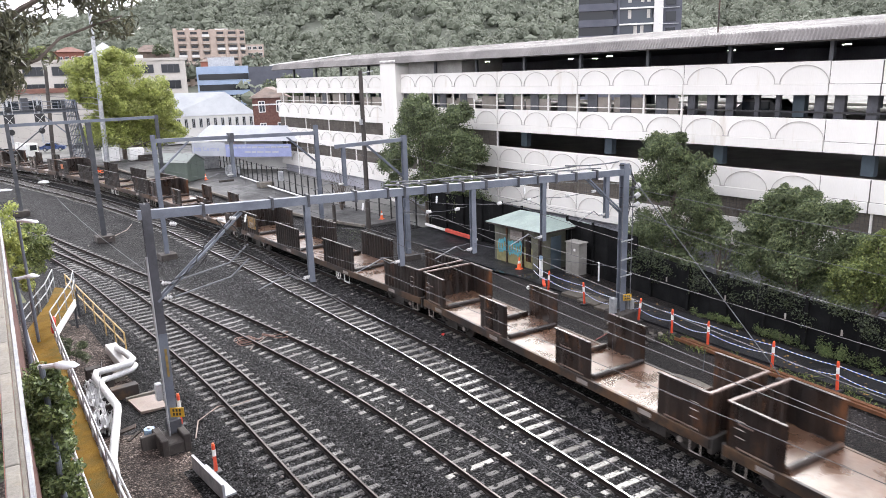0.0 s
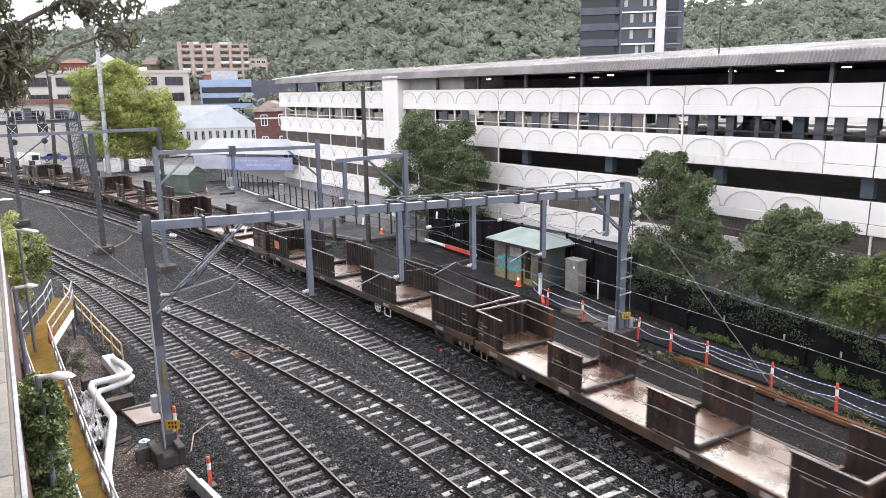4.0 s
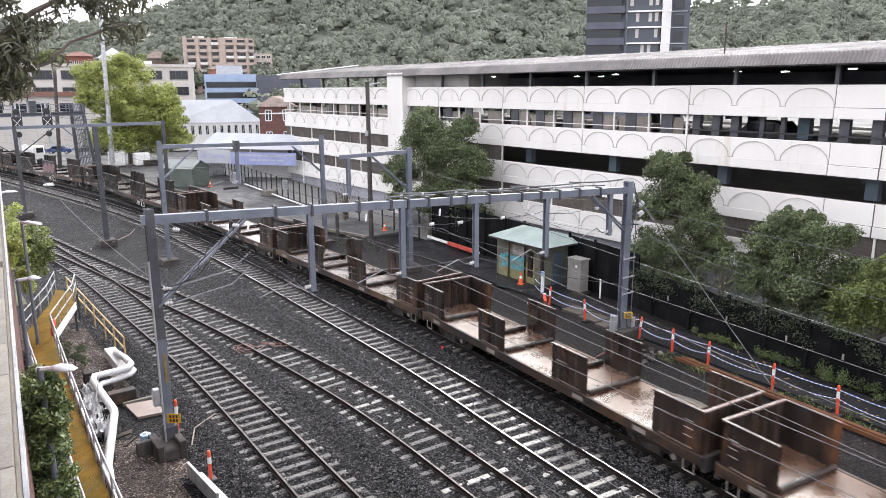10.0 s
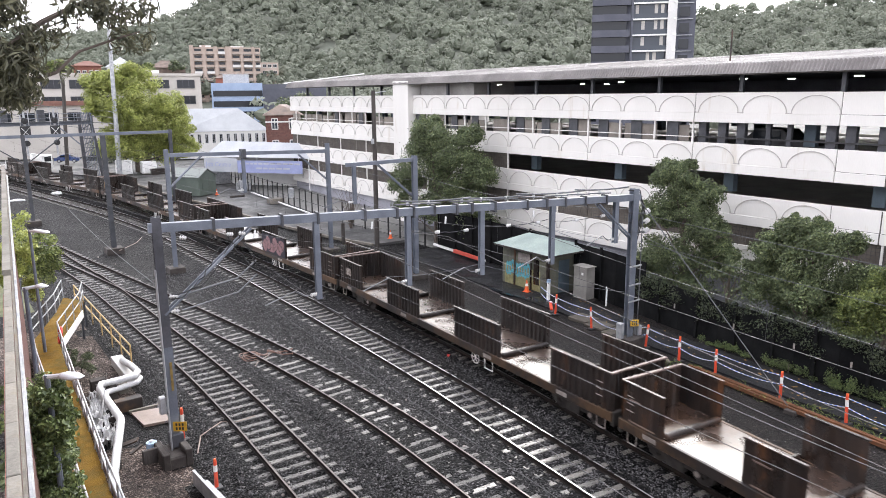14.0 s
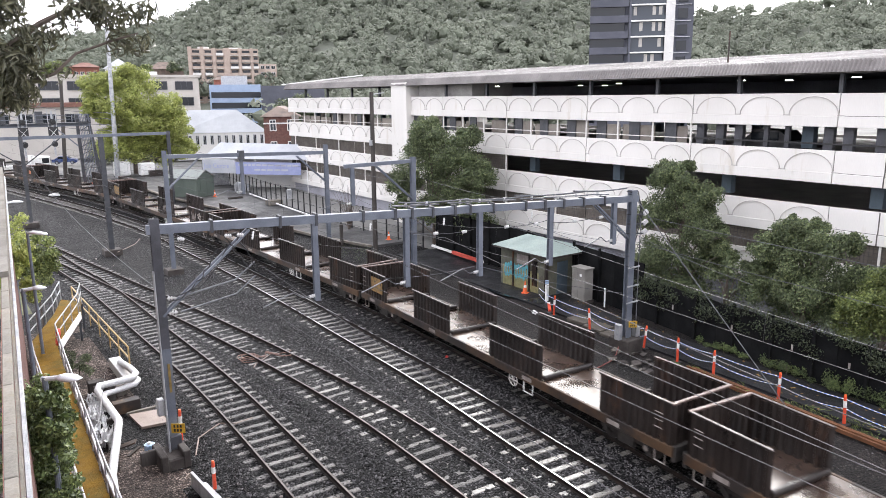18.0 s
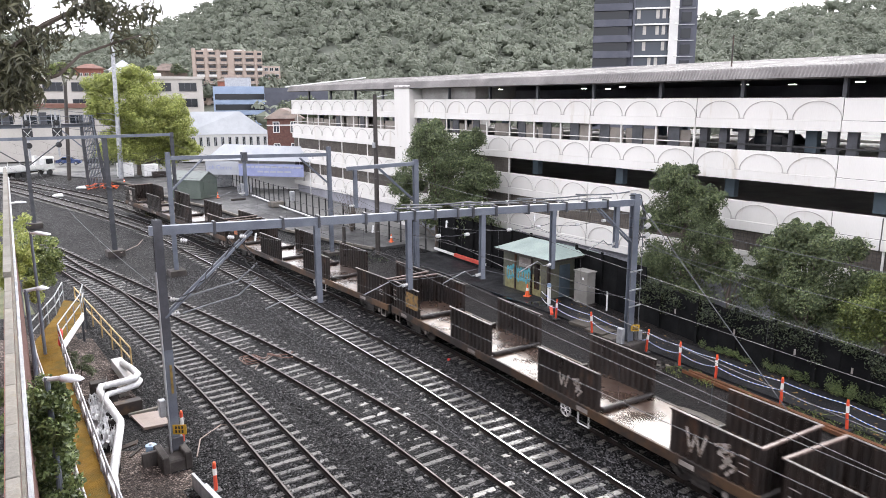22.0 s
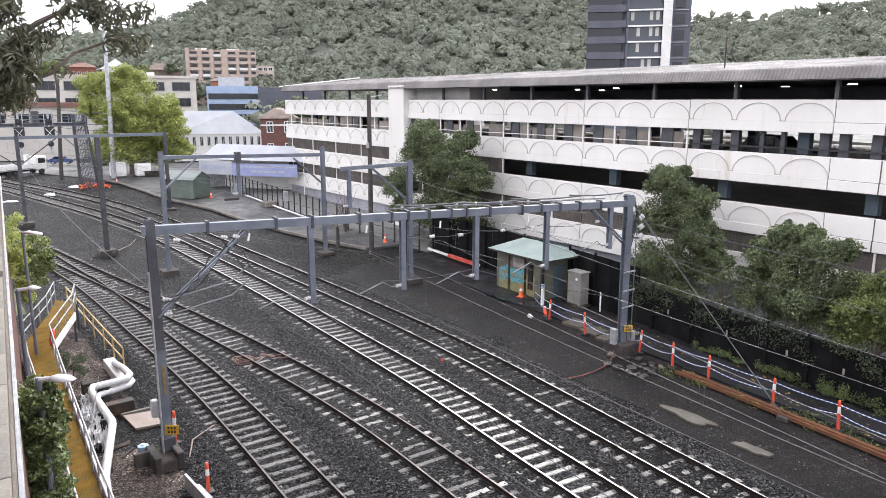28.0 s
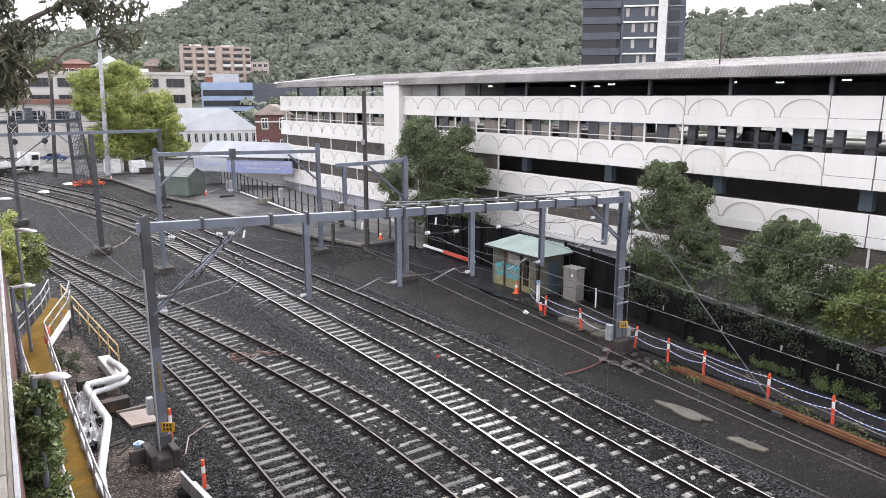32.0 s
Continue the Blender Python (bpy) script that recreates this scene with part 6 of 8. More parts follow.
def tree(x, y, z0, height, rx, ry, leaf, label, seed, size=0.26, per=260, clumps=34, base=0.25, name="tree", bark=None, rz=None):
    """Trunk, limbs and a ragged crown of clumps of leaves."""
    rng = np.random.default_rng(seed)
    t = thing(name, label, "tree", m=pose(x, y, z0))
    top = height
    mid = height * (base + (1 - base) / 2)
    rz = rz or height * (1 - base) / 2
    bm = bmesh.new()
    rod(bm, [(0, 0, -0.4), (0.06, 0.05, height * 0.25), (-0.08, 0.1, height * 0.5), (0.05, 0, height * 0.8)], 0.05 + height * 0.016, 9, 0.04)
    part("trunk", bm, bark or M_BARK, t)
    cs = []
    for i in range(clumps):
        d = rng.normal(size=3)
        d /= np.linalg.norm(d)
        if d[2] < -0.55:
            d[2] *= -1
        k = rng.uniform(0.45, 0.92)
        squeeze = 1.0 - 0.35 * max(0, d[2])
        c = np.array([d[0] * rx * k * squeeze, d[1] * ry * k * squeeze, mid + d[2] * rz * k])
        r = rng.uniform(0.22, 0.4) * min(rx, ry, rz * 1.2)
        cs.append((c, (r * 1.15, r * 1.15, r * 0.8)))
        if i % 3 == 0:
            bm = rod(bmesh.new(), [(0, 0, height * rng.uniform(0.2, 0.45)), tuple(c * np.array([0.5, 0.5, 0.85])), tuple(c)], 0.03 + height * 0.004, 5, 0.012)
            part("limb", bm, bark or M_BARK, t)
    v, f = leaf_cloud(rng, cs, per, size)
    crown = raw("crown", v.tolist(), f, leaf, t)
    return t


def lobed_tree(name, x, y, z0, lobes, leaf, label, seed, size, per, subs, depth=0.7, trunk=0.16, along_x=False, loose=0.95):
    """A tree whose crown is a set of rounded boughs: lobes are (place along, height, radius) in one upright plane, filled with leafy clumps."""
    rng = np.random.default_rng(seed)
    t = thing(name, label, "tree", m=pose(x, y, z0))
    top = max(l[1] for l in lobes)
    part("trunk", rod(bmesh.new(), [(0, 0, -0.4), (0.08, 0.05, top * 0.3), (-0.05, 0.1, top * 0.6), (0, 0, top * 0.9)], trunk, 9, 0.04), M_BARK, t)
    cs = []
    for a, z, r in lobes:
        r *= 1.1
        c = np.array([a - x, 0, z - z0]) if along_x else np.array([0, a - y, z - z0])
        c[1 if along_x else 0] += rng.uniform(-0.5, 0.5) * r
        part("limb", rod(bmesh.new(), [(0, 0, max(0.2, (z - z0) * 0.45)), tuple(c * np.array([0.5, 0.5, 0.8])), tuple(c)], trunk * 0.4, 5, 0.015), M_BARK, t)
        k = max(5, int(subs * min(1.0, r / 1.4)))
        for _ in range(k):
            d = rng.normal(size=3)
            d[2] = abs(d[2]) * 0.9 - 0.25
            d /= np.linalg.norm(d)
            q = r * rng.uniform(0.2, 0.48)
            p = c + d * (r - q * 0.75) * rng.uniform(0.72, 1.2) * np.array([depth, 1, 1] if not along_x else [1, depth, 1])
            cs.append((p, (q, q, q * 0.78)))
    cs += [((0.5 * (cs[i][0] + cs[i - 7][0])), cs[i][1]) for i in range(7, len(cs), 3)]
    v, f = leaf_cloud(rng, cs, per, size, 0.5, 0.0, loose)
    raw("crown", v.tolist(), f, leaf, t)
    return t


lobed_tree("tree", 33.9, 47.9, -0.3, ((49.01, 6.16, 2.44), (44.73, 6.71, 2.3), (47.62, 8.62, 1.65), (52.05, 4.22, 1.87), (42.24, 5.62, 1.45), (46.23, 4.12, 2.49), (50.67, 7.45, 1.44), (44.02, 8.49, 1.13),
           (53.02, 1.62, 1.5), (41.87, 3.31, 1.28), (48.57, 9.4, 0.8), (48.5, 2.2, 2.2), (44.0, 1.8, 2.0)), L_DARK, "dense dark green tree beside the car park", 1, 0.16, 250, 26)
lobed_tree("tree", 33.2, 23.4, -0.3, ((24.02, 7.05, 1.23), (24.82, 7.75, 0.52), (23.48, 7.93, 0.45), (24.99, 4.88, 1.39), (23.18, 5.6, 1.48), (21.71, 4.59, 1.07), (24.44, 2.71, 1.59), (22.06, 2.69, 1.41),
           (20.8, 3.69, 0.75), (22.04, 6.5, 0.82), (25.58, 2.16, 1.01), (23.34, 0.9, 1.65)), L_DARK, "tall mid-green tree against the white facade", 2, 0.115, 300, 26)
lobed_tree("tree", 32.7, 16.2, -0.3, ((16.84, 5.41, 0.94), (17.04, 6.0, 0.29), (15.9, 5.82, 0.52), (17.84, 4.28, 1.07), (15.82, 4.51, 1.4), (14.5, 5.14, 0.69), (17.82, 2.59, 1.39), (15.76, 2.78, 1.65),
           (13.96, 3.58, 1.15), (18.77, 3.25, 0.67), (16.85, 1.41, 1.32), (14.77, 1.94, 1.29)), L_DARK, "bushy mid-green tree behind the path", 3, 0.115, 290, 26)
lobed_tree("tree", 31.5, 12.2, -0.3, ((12.38, 3.38, 1.21), (12.95, 2.5, 1.11), (11.94, 2.4, 1.37), (12.45, 4.58, 0.44), (11.46, 3.72, 1.35), (13.19, 1.56, 1.12), (10.4, 3.2, 1.3)), L_MID,
           "low yellow-green tree behind the path", 4, 0.12, 260, 24)
tree(32.4, 20.0, -0.3, 4.2, 1.2, 1.6, L_DARK, "straggly dark shrub between two trees", 13, 0.13, 60, 26, 0.2)
tree(31.5, 5.5, -0.3, 4.6, 1.8, 3.0, L_MID, "low green tree at the end of the path", 14, 0.18, 300, 34, 0.3)
lobed_tree("tree", 28.5, 124.0, 0.0, ((25.91, 12.69, 3.99), (24.4, 13.96, 2.19), (29.11, 14.03, 3.01), (30.79, 10.5, 4.23), (27.19, 8.31, 4.5), (32.29, 7.32, 4.44), (34.84, 5.42, 3.66), (34.25, 9.57, 2.63),
           (29.45, 4.67, 4.52), (36.05, 3.04, 2.24), (31.97, 3.21, 4.04), (25.98, 3.9, 4.0), (23.65, 10.1, 2.58)), L_LIME, "spreading lime-green camphor tree in the yard", 5, 0.34, 300, 20, 0.7, 0.45, True, 0.4)
tree(56.5, 122.0, 0.0, 12.5, 5.0, 4.0, L_OLIVE, "olive-green gum tree by the blue offices", 6, 0.45, 260, 40, 0.45)
tree(49.0, 148.0, 0.0, 9.0, 2.5, 2.5, L_LIME, "small lime-green tree beside the shed", 7, 0.4, 130, 16, 0.3)
tree(40.5, 100.0, 0.0, 4.8, 2.2, 1.4, L_LIME, "small pale green shrub behind the marquee", 8, 0.3, 120, 14, 0.3)
tree(83, 327, 17, 9.0, 4.0, 4.0, L_MID, "broad green tree beside the pavilion", 9, 0.8, 110, 20, 0.3)
tree(46, 310, 14, 12.5, 6, 6, L_MID, "broad green tree on the slope", 10, 0.8, 120, 22, 0.3)
tree(96, 330, 15, 13, 4.0, 4.0, L_OLIVE, "palm-like olive tree beside the brown house", 12, 0.8, 90, 16, 0.5)


def bush(name, label, clumps, leaf, seed, per=200, size=0.16, slim=0.55, droop=0.0, stems=()):
    rng = np.random.default_rng(seed)
    b = thing(name, label, "shrub")
    v, f = leaf_cloud(rng, clumps, per, size, slim, droop, 0.9)
    raw("foliage", v.tolist(), f, leaf, b)
    for pts, r in stems:
        part("stem", rod(bmesh.new(), pts, r, 6, r * 0.4), M_BARK, b)
    return b


def heap(x, y, z, r, n, seed, sz=1.0):
    g = np.random.default_rng(seed)
    return [((x + g.uniform(-r, r), y + g.uniform(-r, r) * 1.6, z + g.uniform(-r, r) * sz), (r * 0.42, r * 0.42, r * 0.36)) for _ in range(n)]


bush("creeper", "glossy green creeper climbing round a lamp post", heap(1.3, 15.7, 4.3, 0.45, 60, 1, 3.4) + heap(1.2, 16.7, 3.6, 0.45, 50, 2, 3.8) + heap(1.4, 16.2, 2.4, 0.45, 40, 42, 3.0)
     + heap(1.2, 18.2, 4.4, 0.5, 30, 43, 2.2) + heap(1.45, 15.4, 5.7, 0.4, 34, 45, 1.5) + heap(1.5, 17.0, 3.4, 0.4, 36, 46, 3.2), L_CREEP, 21, 120, 0.1, 0.6, stems=(([(1.4, 15.6, -0.3), (1.42, 15.5, 2.5), (1.5, 15.5, 5.5)], 0.05),))
bush("creeper", "yellow-green creeper beside the walkway", heap(4.1, 40.5, 4.0, 0.8, 30, 3, 1.3) + heap(3.3, 37.5, 4.6, 0.6, 16, 44, 1.2), L_MID, 22, 200, 0.14, stems=(([(4.1, 40.5, -0.3), (4.1, 40.5, 4)], 0.05),))
bush("creeper", "green shrubs along the boundary wall", heap(2.75, 35.5, 4.4, 0.7, 26, 4, 1.7) + heap(3.4, 44, 4.6, 0.9, 20, 5, 1.3), L_LIME, 23, 170, 0.14, stems=(([(2.75, 35.5, -0.3), (2.75, 35.5, 4)], 0.05), ([(3.4, 44, -0.3), (3.4, 44, 4)], 0.05)))
bush("shrub", "small grey-green shrub on the clay bank", heap(4.55, 33.6, 0.55, 0.5, 9, 6), L_OLIVE, 24, 160, 0.12, 0.3, stems=(([(4.55, 33.6, -0.3), (4.55, 33.6, 0.6)], 0.03),))
bush("shrub", "dark undergrowth below the creeper", heap(1.3, 24.0, 0.4, 0.5, 14, 7, 0.6), L_DARK, 25, 130, 0.2, stems=(([(1.3, 24, -0.3), (1.3, 24, 0.6)], 0.03),))
weeds = []
g = np.random.default_rng(9)
for y0, y1, n, tall in ((10.5, 13.6, 26, 0.85), (13.8, 16.2, 16, 0.6), (17.0, 19.8, 14, 0.45), (6.5, 10.2, 20, 0.8)):
    for k in range(n):
        y, h = g.uniform(y0, y1), tall * g.uniform(0.3, 1.0)
        weeds.append(((29.12 + (y - 12) * 0.1 + g.uniform(-0.3, 0.2), y, h * 0.5 - 0.1), (0.16, 0.2, h * 0.5)))
bush("weeds", "ragged green weeds at the foot of the fence", weeds, L_CREEP, 26, 110, 0.085, 0.3, 0.3, stems=(([(29.3, 15, -0.2), (29.3, 15, 0.3)], 0.02),))
hanging = []
for k in range(95):
    y = 24.5 - 19 * g.random()
    x = np.interp(y, (4, 10.4, 13, 16, 19, 23, 25), (28.5, 29.05, 29.4, 29.75, 30.1, 30.9, 31.2))
    h = g.random()
    hanging.append(((x - 0.22 + g.uniform(-0.1, 0.25), y, 2.25 - 1.3 * h * h), (0.28, 0.45, 0.32)))
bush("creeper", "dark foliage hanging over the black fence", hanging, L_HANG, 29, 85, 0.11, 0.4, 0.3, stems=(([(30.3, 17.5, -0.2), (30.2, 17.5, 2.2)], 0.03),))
tufts = [((26.6 + g.uniform(-1.8, 1.6), 49.5 + g.uniform(-4, 4), -0.08), (0.5, 0.6, 0.16)) for _ in range(30)]
bush("grass_tufts", "thin olive grass by the kerb", tufts, L_OLIVE, 27, 30, 0.16, 0.1, stems=(([(26.6, 49, -0.25), (26.6, 49, 0.0)], 0.01),))
tufts = [((26.2 + g.uniform(-0.5, 0.5), 8 + g.uniform(0, 11), -0.1), (0.25, 0.4, 0.16)) for _ in range(34)]
bush("grass_tufts", "sparse weeds along the stacked rails", tufts, L_MID, 28, 30, 0.16, 0.2, stems=(([(26.2, 12, -0.25), (26.2, 12, 0.0)], 0.01),))
# bare shrub by the far fence
bare = thing("bare_shrub", "leafless grey shrub beside the fence", "shrub")
g = np.random.default_rng(31)
for k in range(26):
    a, h = g.uniform(0, 6.28), g.uniform(2.0, 4.2)
    d = g.uniform(0.3, 1.5)
    p = [(31.2, 57.5, -0.2), (31.2 + math.cos(a) * d * 0.4, 57.5 + math.sin(a) * d * 0.4, h * 0.5), (31.2 + math.cos(a) * d, 57.5 + math.sin(a) * d, h)]
    part("twig", rod(bmesh.new(), p, 0.03, 5, 0.01), M_BARK, bare)

# gum branches hanging in from the side
gum = thing("gum_tree", "gum tree branches with hanging olive leaves", "tree")
part("trunk", rod(bmesh.new(), [(-2.6, 8.0, -0.3), (-2.4, 8.0, 7), (-2.0, 7.9, 11)], 0.3, 10, 0.16), M_BARK, gum)
GUM_BOUGHS = (([(-2.0, 7.9, 11.0), (-0.4, 7.6, 11.9), (0.63, 7.47, 12.15), (1.02, 7.4, 12.46), (1.41, 7.31, 12.67), (1.9, 7.2, 12.95)], 0.045),
         ([(-2.0, 7.9, 11.0), (-0.2, 7.6, 11.6), (0.8, 7.5, 11.93), (1.09, 7.42, 12.03), (1.28, 7.38, 12.21), (1.56, 7.32, 12.32), (1.8, 7.26, 12.4)], 0.026),
         ([(-1.6, 7.8, 11.4), (0.2, 7.5, 12.4), (0.8, 7.4, 12.8), (1.5, 7.3, 13.0)], 0.03))
for pts, r in GUM_BOUGHS:
    part("limb", rod(bmesh.new(), pts, r, 6, r * 0.3), M_BARK, gum)
cl = []
g = np.random.default_rng(41)
for (x0, x1, z0, z1, n) in ((0.2, 0.9, 11.75, 12.8, 92), (0.85, 1.2, 12.0, 12.4, 9), (0.9, 1.7, 12.55, 12.9, 13), (1.55, 1.92, 12.28, 12.62, 10), (1.2, 1.55, 12.35, 12.6, 5), (0.3, 0.7, 11.7, 12.0, 9)):
    for k in range(n):
        x = g.uniform(x0, x1)
        cl.append(((x, 7.42 - x * 0.06 + g.uniform(-0.25, 0.25), g.uniform(z0, z1)), (0.1, 0.14, 0.1)))
v, f = leaf_cloud(g, cl, 40, 0.1, 0.24, 0.55)
raw("foliage", v.tolist(), f, L_GUM, gum)

# ---- fences ----
BACKLINE = [(27.6, -8), (28.5, 4), (29.05, 10.4), (29.4, 13), (29.75, 16), (30.1, 19), (30.9, 23), (31.9, 29), (32.7, 37), (33.0, 46)]
fence = thing("black_fence", "tall black board fence along the path", "fence")


def along_line(pts, step):
    out, carry = [], 0.0
    for (xa, ya), (xb, yb) in zip(pts, pts[1:]):
        n = max(1, round(math.hypot(xb - xa, yb - ya) / step))
        for i in range(n):
            out.append((xa + (xb - xa) * i / n, ya + (yb - ya) * i / n))
    return out + [pts[-1]]


pts = along_line(BACKLINE, 1.2)
for (xa, ya), (xb, yb) in zip(pts, pts[1:]):
    h = 2.3 if ya < 24 else 3.1
    part("board", bar(bmesh.new(), (xa, ya, h / 2 - 0.25), (xa + (xb - xa) * 0.985, ya + (yb - ya) * 0.985, h / 2 - 0.25), 0.06, h + random.uniform(-0.05, 0.05)), M_FENCE, fence)
for x, y in pts[::2]:
    part("post", boxed(x - 0.2, x - 0.08, y - 0.06, y + 0.06, -0.4, 2.25 if y < 24 else 3.05), M_FENCE, fence)
for y, x in ((21.6, 30.45), (17.9, 29.85), (14.8, 29.45), (12.3, 29.15)):
    part("tag", boxed(x - 0.27, x - 0.25, y - 0.04, y + 0.04, 1.05, 1.3), M_PALETRIM, fence)

yard_fence = thing("steel_fence", "black steel fence with mesh along the yard", "fence")
FL = [(32.2, 47), (31.9, 54), (31.6, 62), (32.2, 72), (33.0, 84), (34.5, 96), (35.5, 112)]
for x, y in along_line(FL, 1.8):
    part("post", boxed(x - 0.05, x + 0.05, y - 0.05, y + 0.05, -0.2, 2.25), M_BLACK, yard_fence)
for (xa, ya), (xb, yb) in zip(FL, FL[1:]):
    for z in (0.12, 1.1, 2.15):
        part("rail", rod(bmesh.new(), [(xa, ya, z), (xb, yb, z)], 0.022, 5), M_BLACK, yard_fence)
part("pipe", rod(bmesh.new(), [(31.0, 63, 0.2), (32.0, 76, 0.2), (32.8, 86, 0.2)], 0.09, 8), M_WHITE, yard_fence, "white pipe laid along the fence")
part("control_box", boxed(31.2, 31.6, 70.6, 71.1, 1.3, 2.3), M_GALV, yard_fence)

# ---- graffiti hut, cabinet and path furniture ----
hut = thing("trackside_hut", "low masonry hut with graffiti and a pale green roof", "hut")
part("wall", boxed(29.75, 32.6, 30.3, 34.5, -0.3, 2.5), M_HUTWALL, hut)
bm = bmesh.new()
a = [bm.verts.new(c) for c in ((29.1, 29.5, 2.5), (33.2, 29.5, 2.5), (33.2, 34.7, 2.5), (29.1, 34.7, 2.5), (31.0, 31.2, 3.15), (31.0, 33.4, 3.15))]
for f in ((0, 1, 4), (1, 2, 5, 4), (2, 3, 5), (3, 0, 4, 5), (3, 2, 1, 0)):
    bm.faces.new([a[i] for i in f])
part("roof", bm, M_HUTROOF, hut, "pale green hipped sheet roof")
part("eaves_board", boxed(29.15, 33.15, 29.55, 34.65, 2.38, 2.495), M_WOODPOLE, hut)
M_CYAN = surf("cyan_spray_paint", (0.06, 0.25, 0.3), (0.11, 0.36, 0.41), 0.6, 4, bump=0.05)
M_GRAFYEL = surf("ochre_spray_paint", (0.17, 0.16, 0.075), (0.26, 0.24, 0.12), 0.6, 4, bump=0.05)
part("painted_patch", boxed(29.742, 29.748, 31.0, 34.3, -0.15, 1.2), M_GRAFYEL, hut, "yellow-green painted lower wall")
g = np.random.default_rng(3)
for k in range(9):
    bm = bmesh.new()
    cy, cz = 34.0 - k * 0.24, 1.0 + g.uniform(-0.12, 0.12)
    for q in range(14):
        a0, a1 = 2 * math.pi * q / 14, 2 * math.pi * (q + 1) / 14
        bm.faces.new([bm.verts.new((29.735 - 0.002 * (k % 2), cy + math.cos(u) * r * 0.5, cz + math.sin(u) * r * 1.3)) for u, r in ((a0, 0.16), (a0, 0.36), (a1, 0.36), (a1, 0.16))])
    part("painted_patch", bm, M_CYAN, hut, "cyan spray-painted scrawl")
part("painted_patch", boxed(29.741, 29.747, 31.9, 33.0, 1.5, 2.1), M_PALETRIM, hut, "pale painted square")
part("painted_patch", boxed(29.741, 29.747, 31.1, 31.6, 0.3, 1.9), M_RUST, hut, "brown painted strip")
part("door", boxed(30.6, 31.5, 30.27, 30.297, -0.2, 1.9), M_COLBLUE, hut, "slate blue door")
part("corner_post", boxed(29.62, 29.78, 30.2, 30.36, -0.3, 2.4), M_RUST, hut)
for y in (31.8, 33.3):
    part("corner_post", boxed(29.66, 29.74, y - 0.05, y + 0.05, -0.3, 2.4), M_RUST, hut)

cab = thing("equipment_cabinet", "beige-grey steel equipment cabinet by the fence", "cabinet")
part("body", boxed(30.55, 31.25, 27.95, 29.0, -0.05, 1.85, 0.02), M_CABINET, cab)
part("plinth", boxed(30.5, 31.3, 27.9, 29.05, -0.3, -0.05), M_CONCRETE, cab)
for y in (28.0, 28.49):
    part("door", boxed(30.53, 30.548, y, y + 0.47, 0.1, 1.78, 0.004), M_CABINET, cab)
part("lid", boxed(30.5, 31.3, 27.9, 29.05, 1.85, 1.9), M_CABINET, cab)
part("notice", boxed(30.523, 30.528, 28.2, 28.35, 1.4, 1.55), M_WHITE, cab)
post = thing("marker_post", "short white and blue post beside the hut", "post")
part("shaft", boxed(28.95, 29.1, 29.45, 29.6, -0.2, 0.95), M_WHITE, post)
part("cap", boxed(28.94, 29.11, 29.44, 29.61, 0.955, 1.15), M_PALEBLUE, post)
post = thing("vent_pipe", "thin bent white pipe beside the cabinet", "pipe")
part("pipe", rod(bmesh.new(), [(31.0, 26.8, -0.3), (31.0, 26.8, 0.85), (30.85, 26.7, 0.95)], 0.05, 8), M_WHITE, post)
gate = thing("barrier_boom", "red and white barrier boom lying by the fence", "barrier")
part("boom", bar(bmesh.new(), (31.95, 45.4, 0.3), (31.75, 38.8, 0.18), 0.14, 0.16), M_WHITE, gate)
part("red_section", bar(bmesh.new(), (31.87, 42.6, 0.25), (31.77, 39.5, 0.2), 0.2, 0.24), M_BOOM, gate)


def traffic_cone(x, y, z, h=0.75, tilt=0.0):
    c = thing("traffic_cone", "orange traffic cone with a white band", "traffic cone", "traffic cones", m=pose(x, y, z, tilt, 0, 20))
    part("base", boxed(-h * 0.26, h * 0.26, -h * 0.26, h * 0.26, 0, 0.05, 0.01), M_ORANGE, c)
    part("body", rod(bmesh.new(), [(0, 0, 0.05), (0, 0, h)], h * 0.2, 14, h * 0.04), M_ORANGE, c)
    part("band", rod(bmesh.new(), [(0, 0, h * 0.5), (0, 0, h * 0.72)], h * 0.135, 14, h * 0.095), M_WHITE, c)


traffic_cone(29.2, 31.6, -0.1)
traffic_cone(31.4, 51.0, -0.05)
traffic_cone(29.0, 87.6, 0.0)
traffic_cone(23.6, 112.5, -0.1)


def bollard(x, y, z, h, lean=0.0, turn=0.0):
    b = thing("safety_post", "orange plastic safety post with a reflective band", "safety post", "safety posts", m=pose(x, y, z, lean, 0, turn))
    part("base", boxed(-0.17, 0.17, -0.17, 0.17, 0, 0.07, 0.015), M_BLACK, b)
    part("shaft", rod(bmesh.new(), [(0, 0, 0.07), (0, 0, h)], 0.06, 10, 0.055), M_POSTRED, b)
    part("band", rod(bmesh.new(), [(0, 0, h * 0.62), (0, 0, h * 0.85)], 0.062, 10, 0.06), M_WHITE, b)
    part("cap", disc(bmesh.new(), (0, 0, h + 0.03), (0, 0, 1), 0.045, 0.07, 8), M_ORANGE, b)


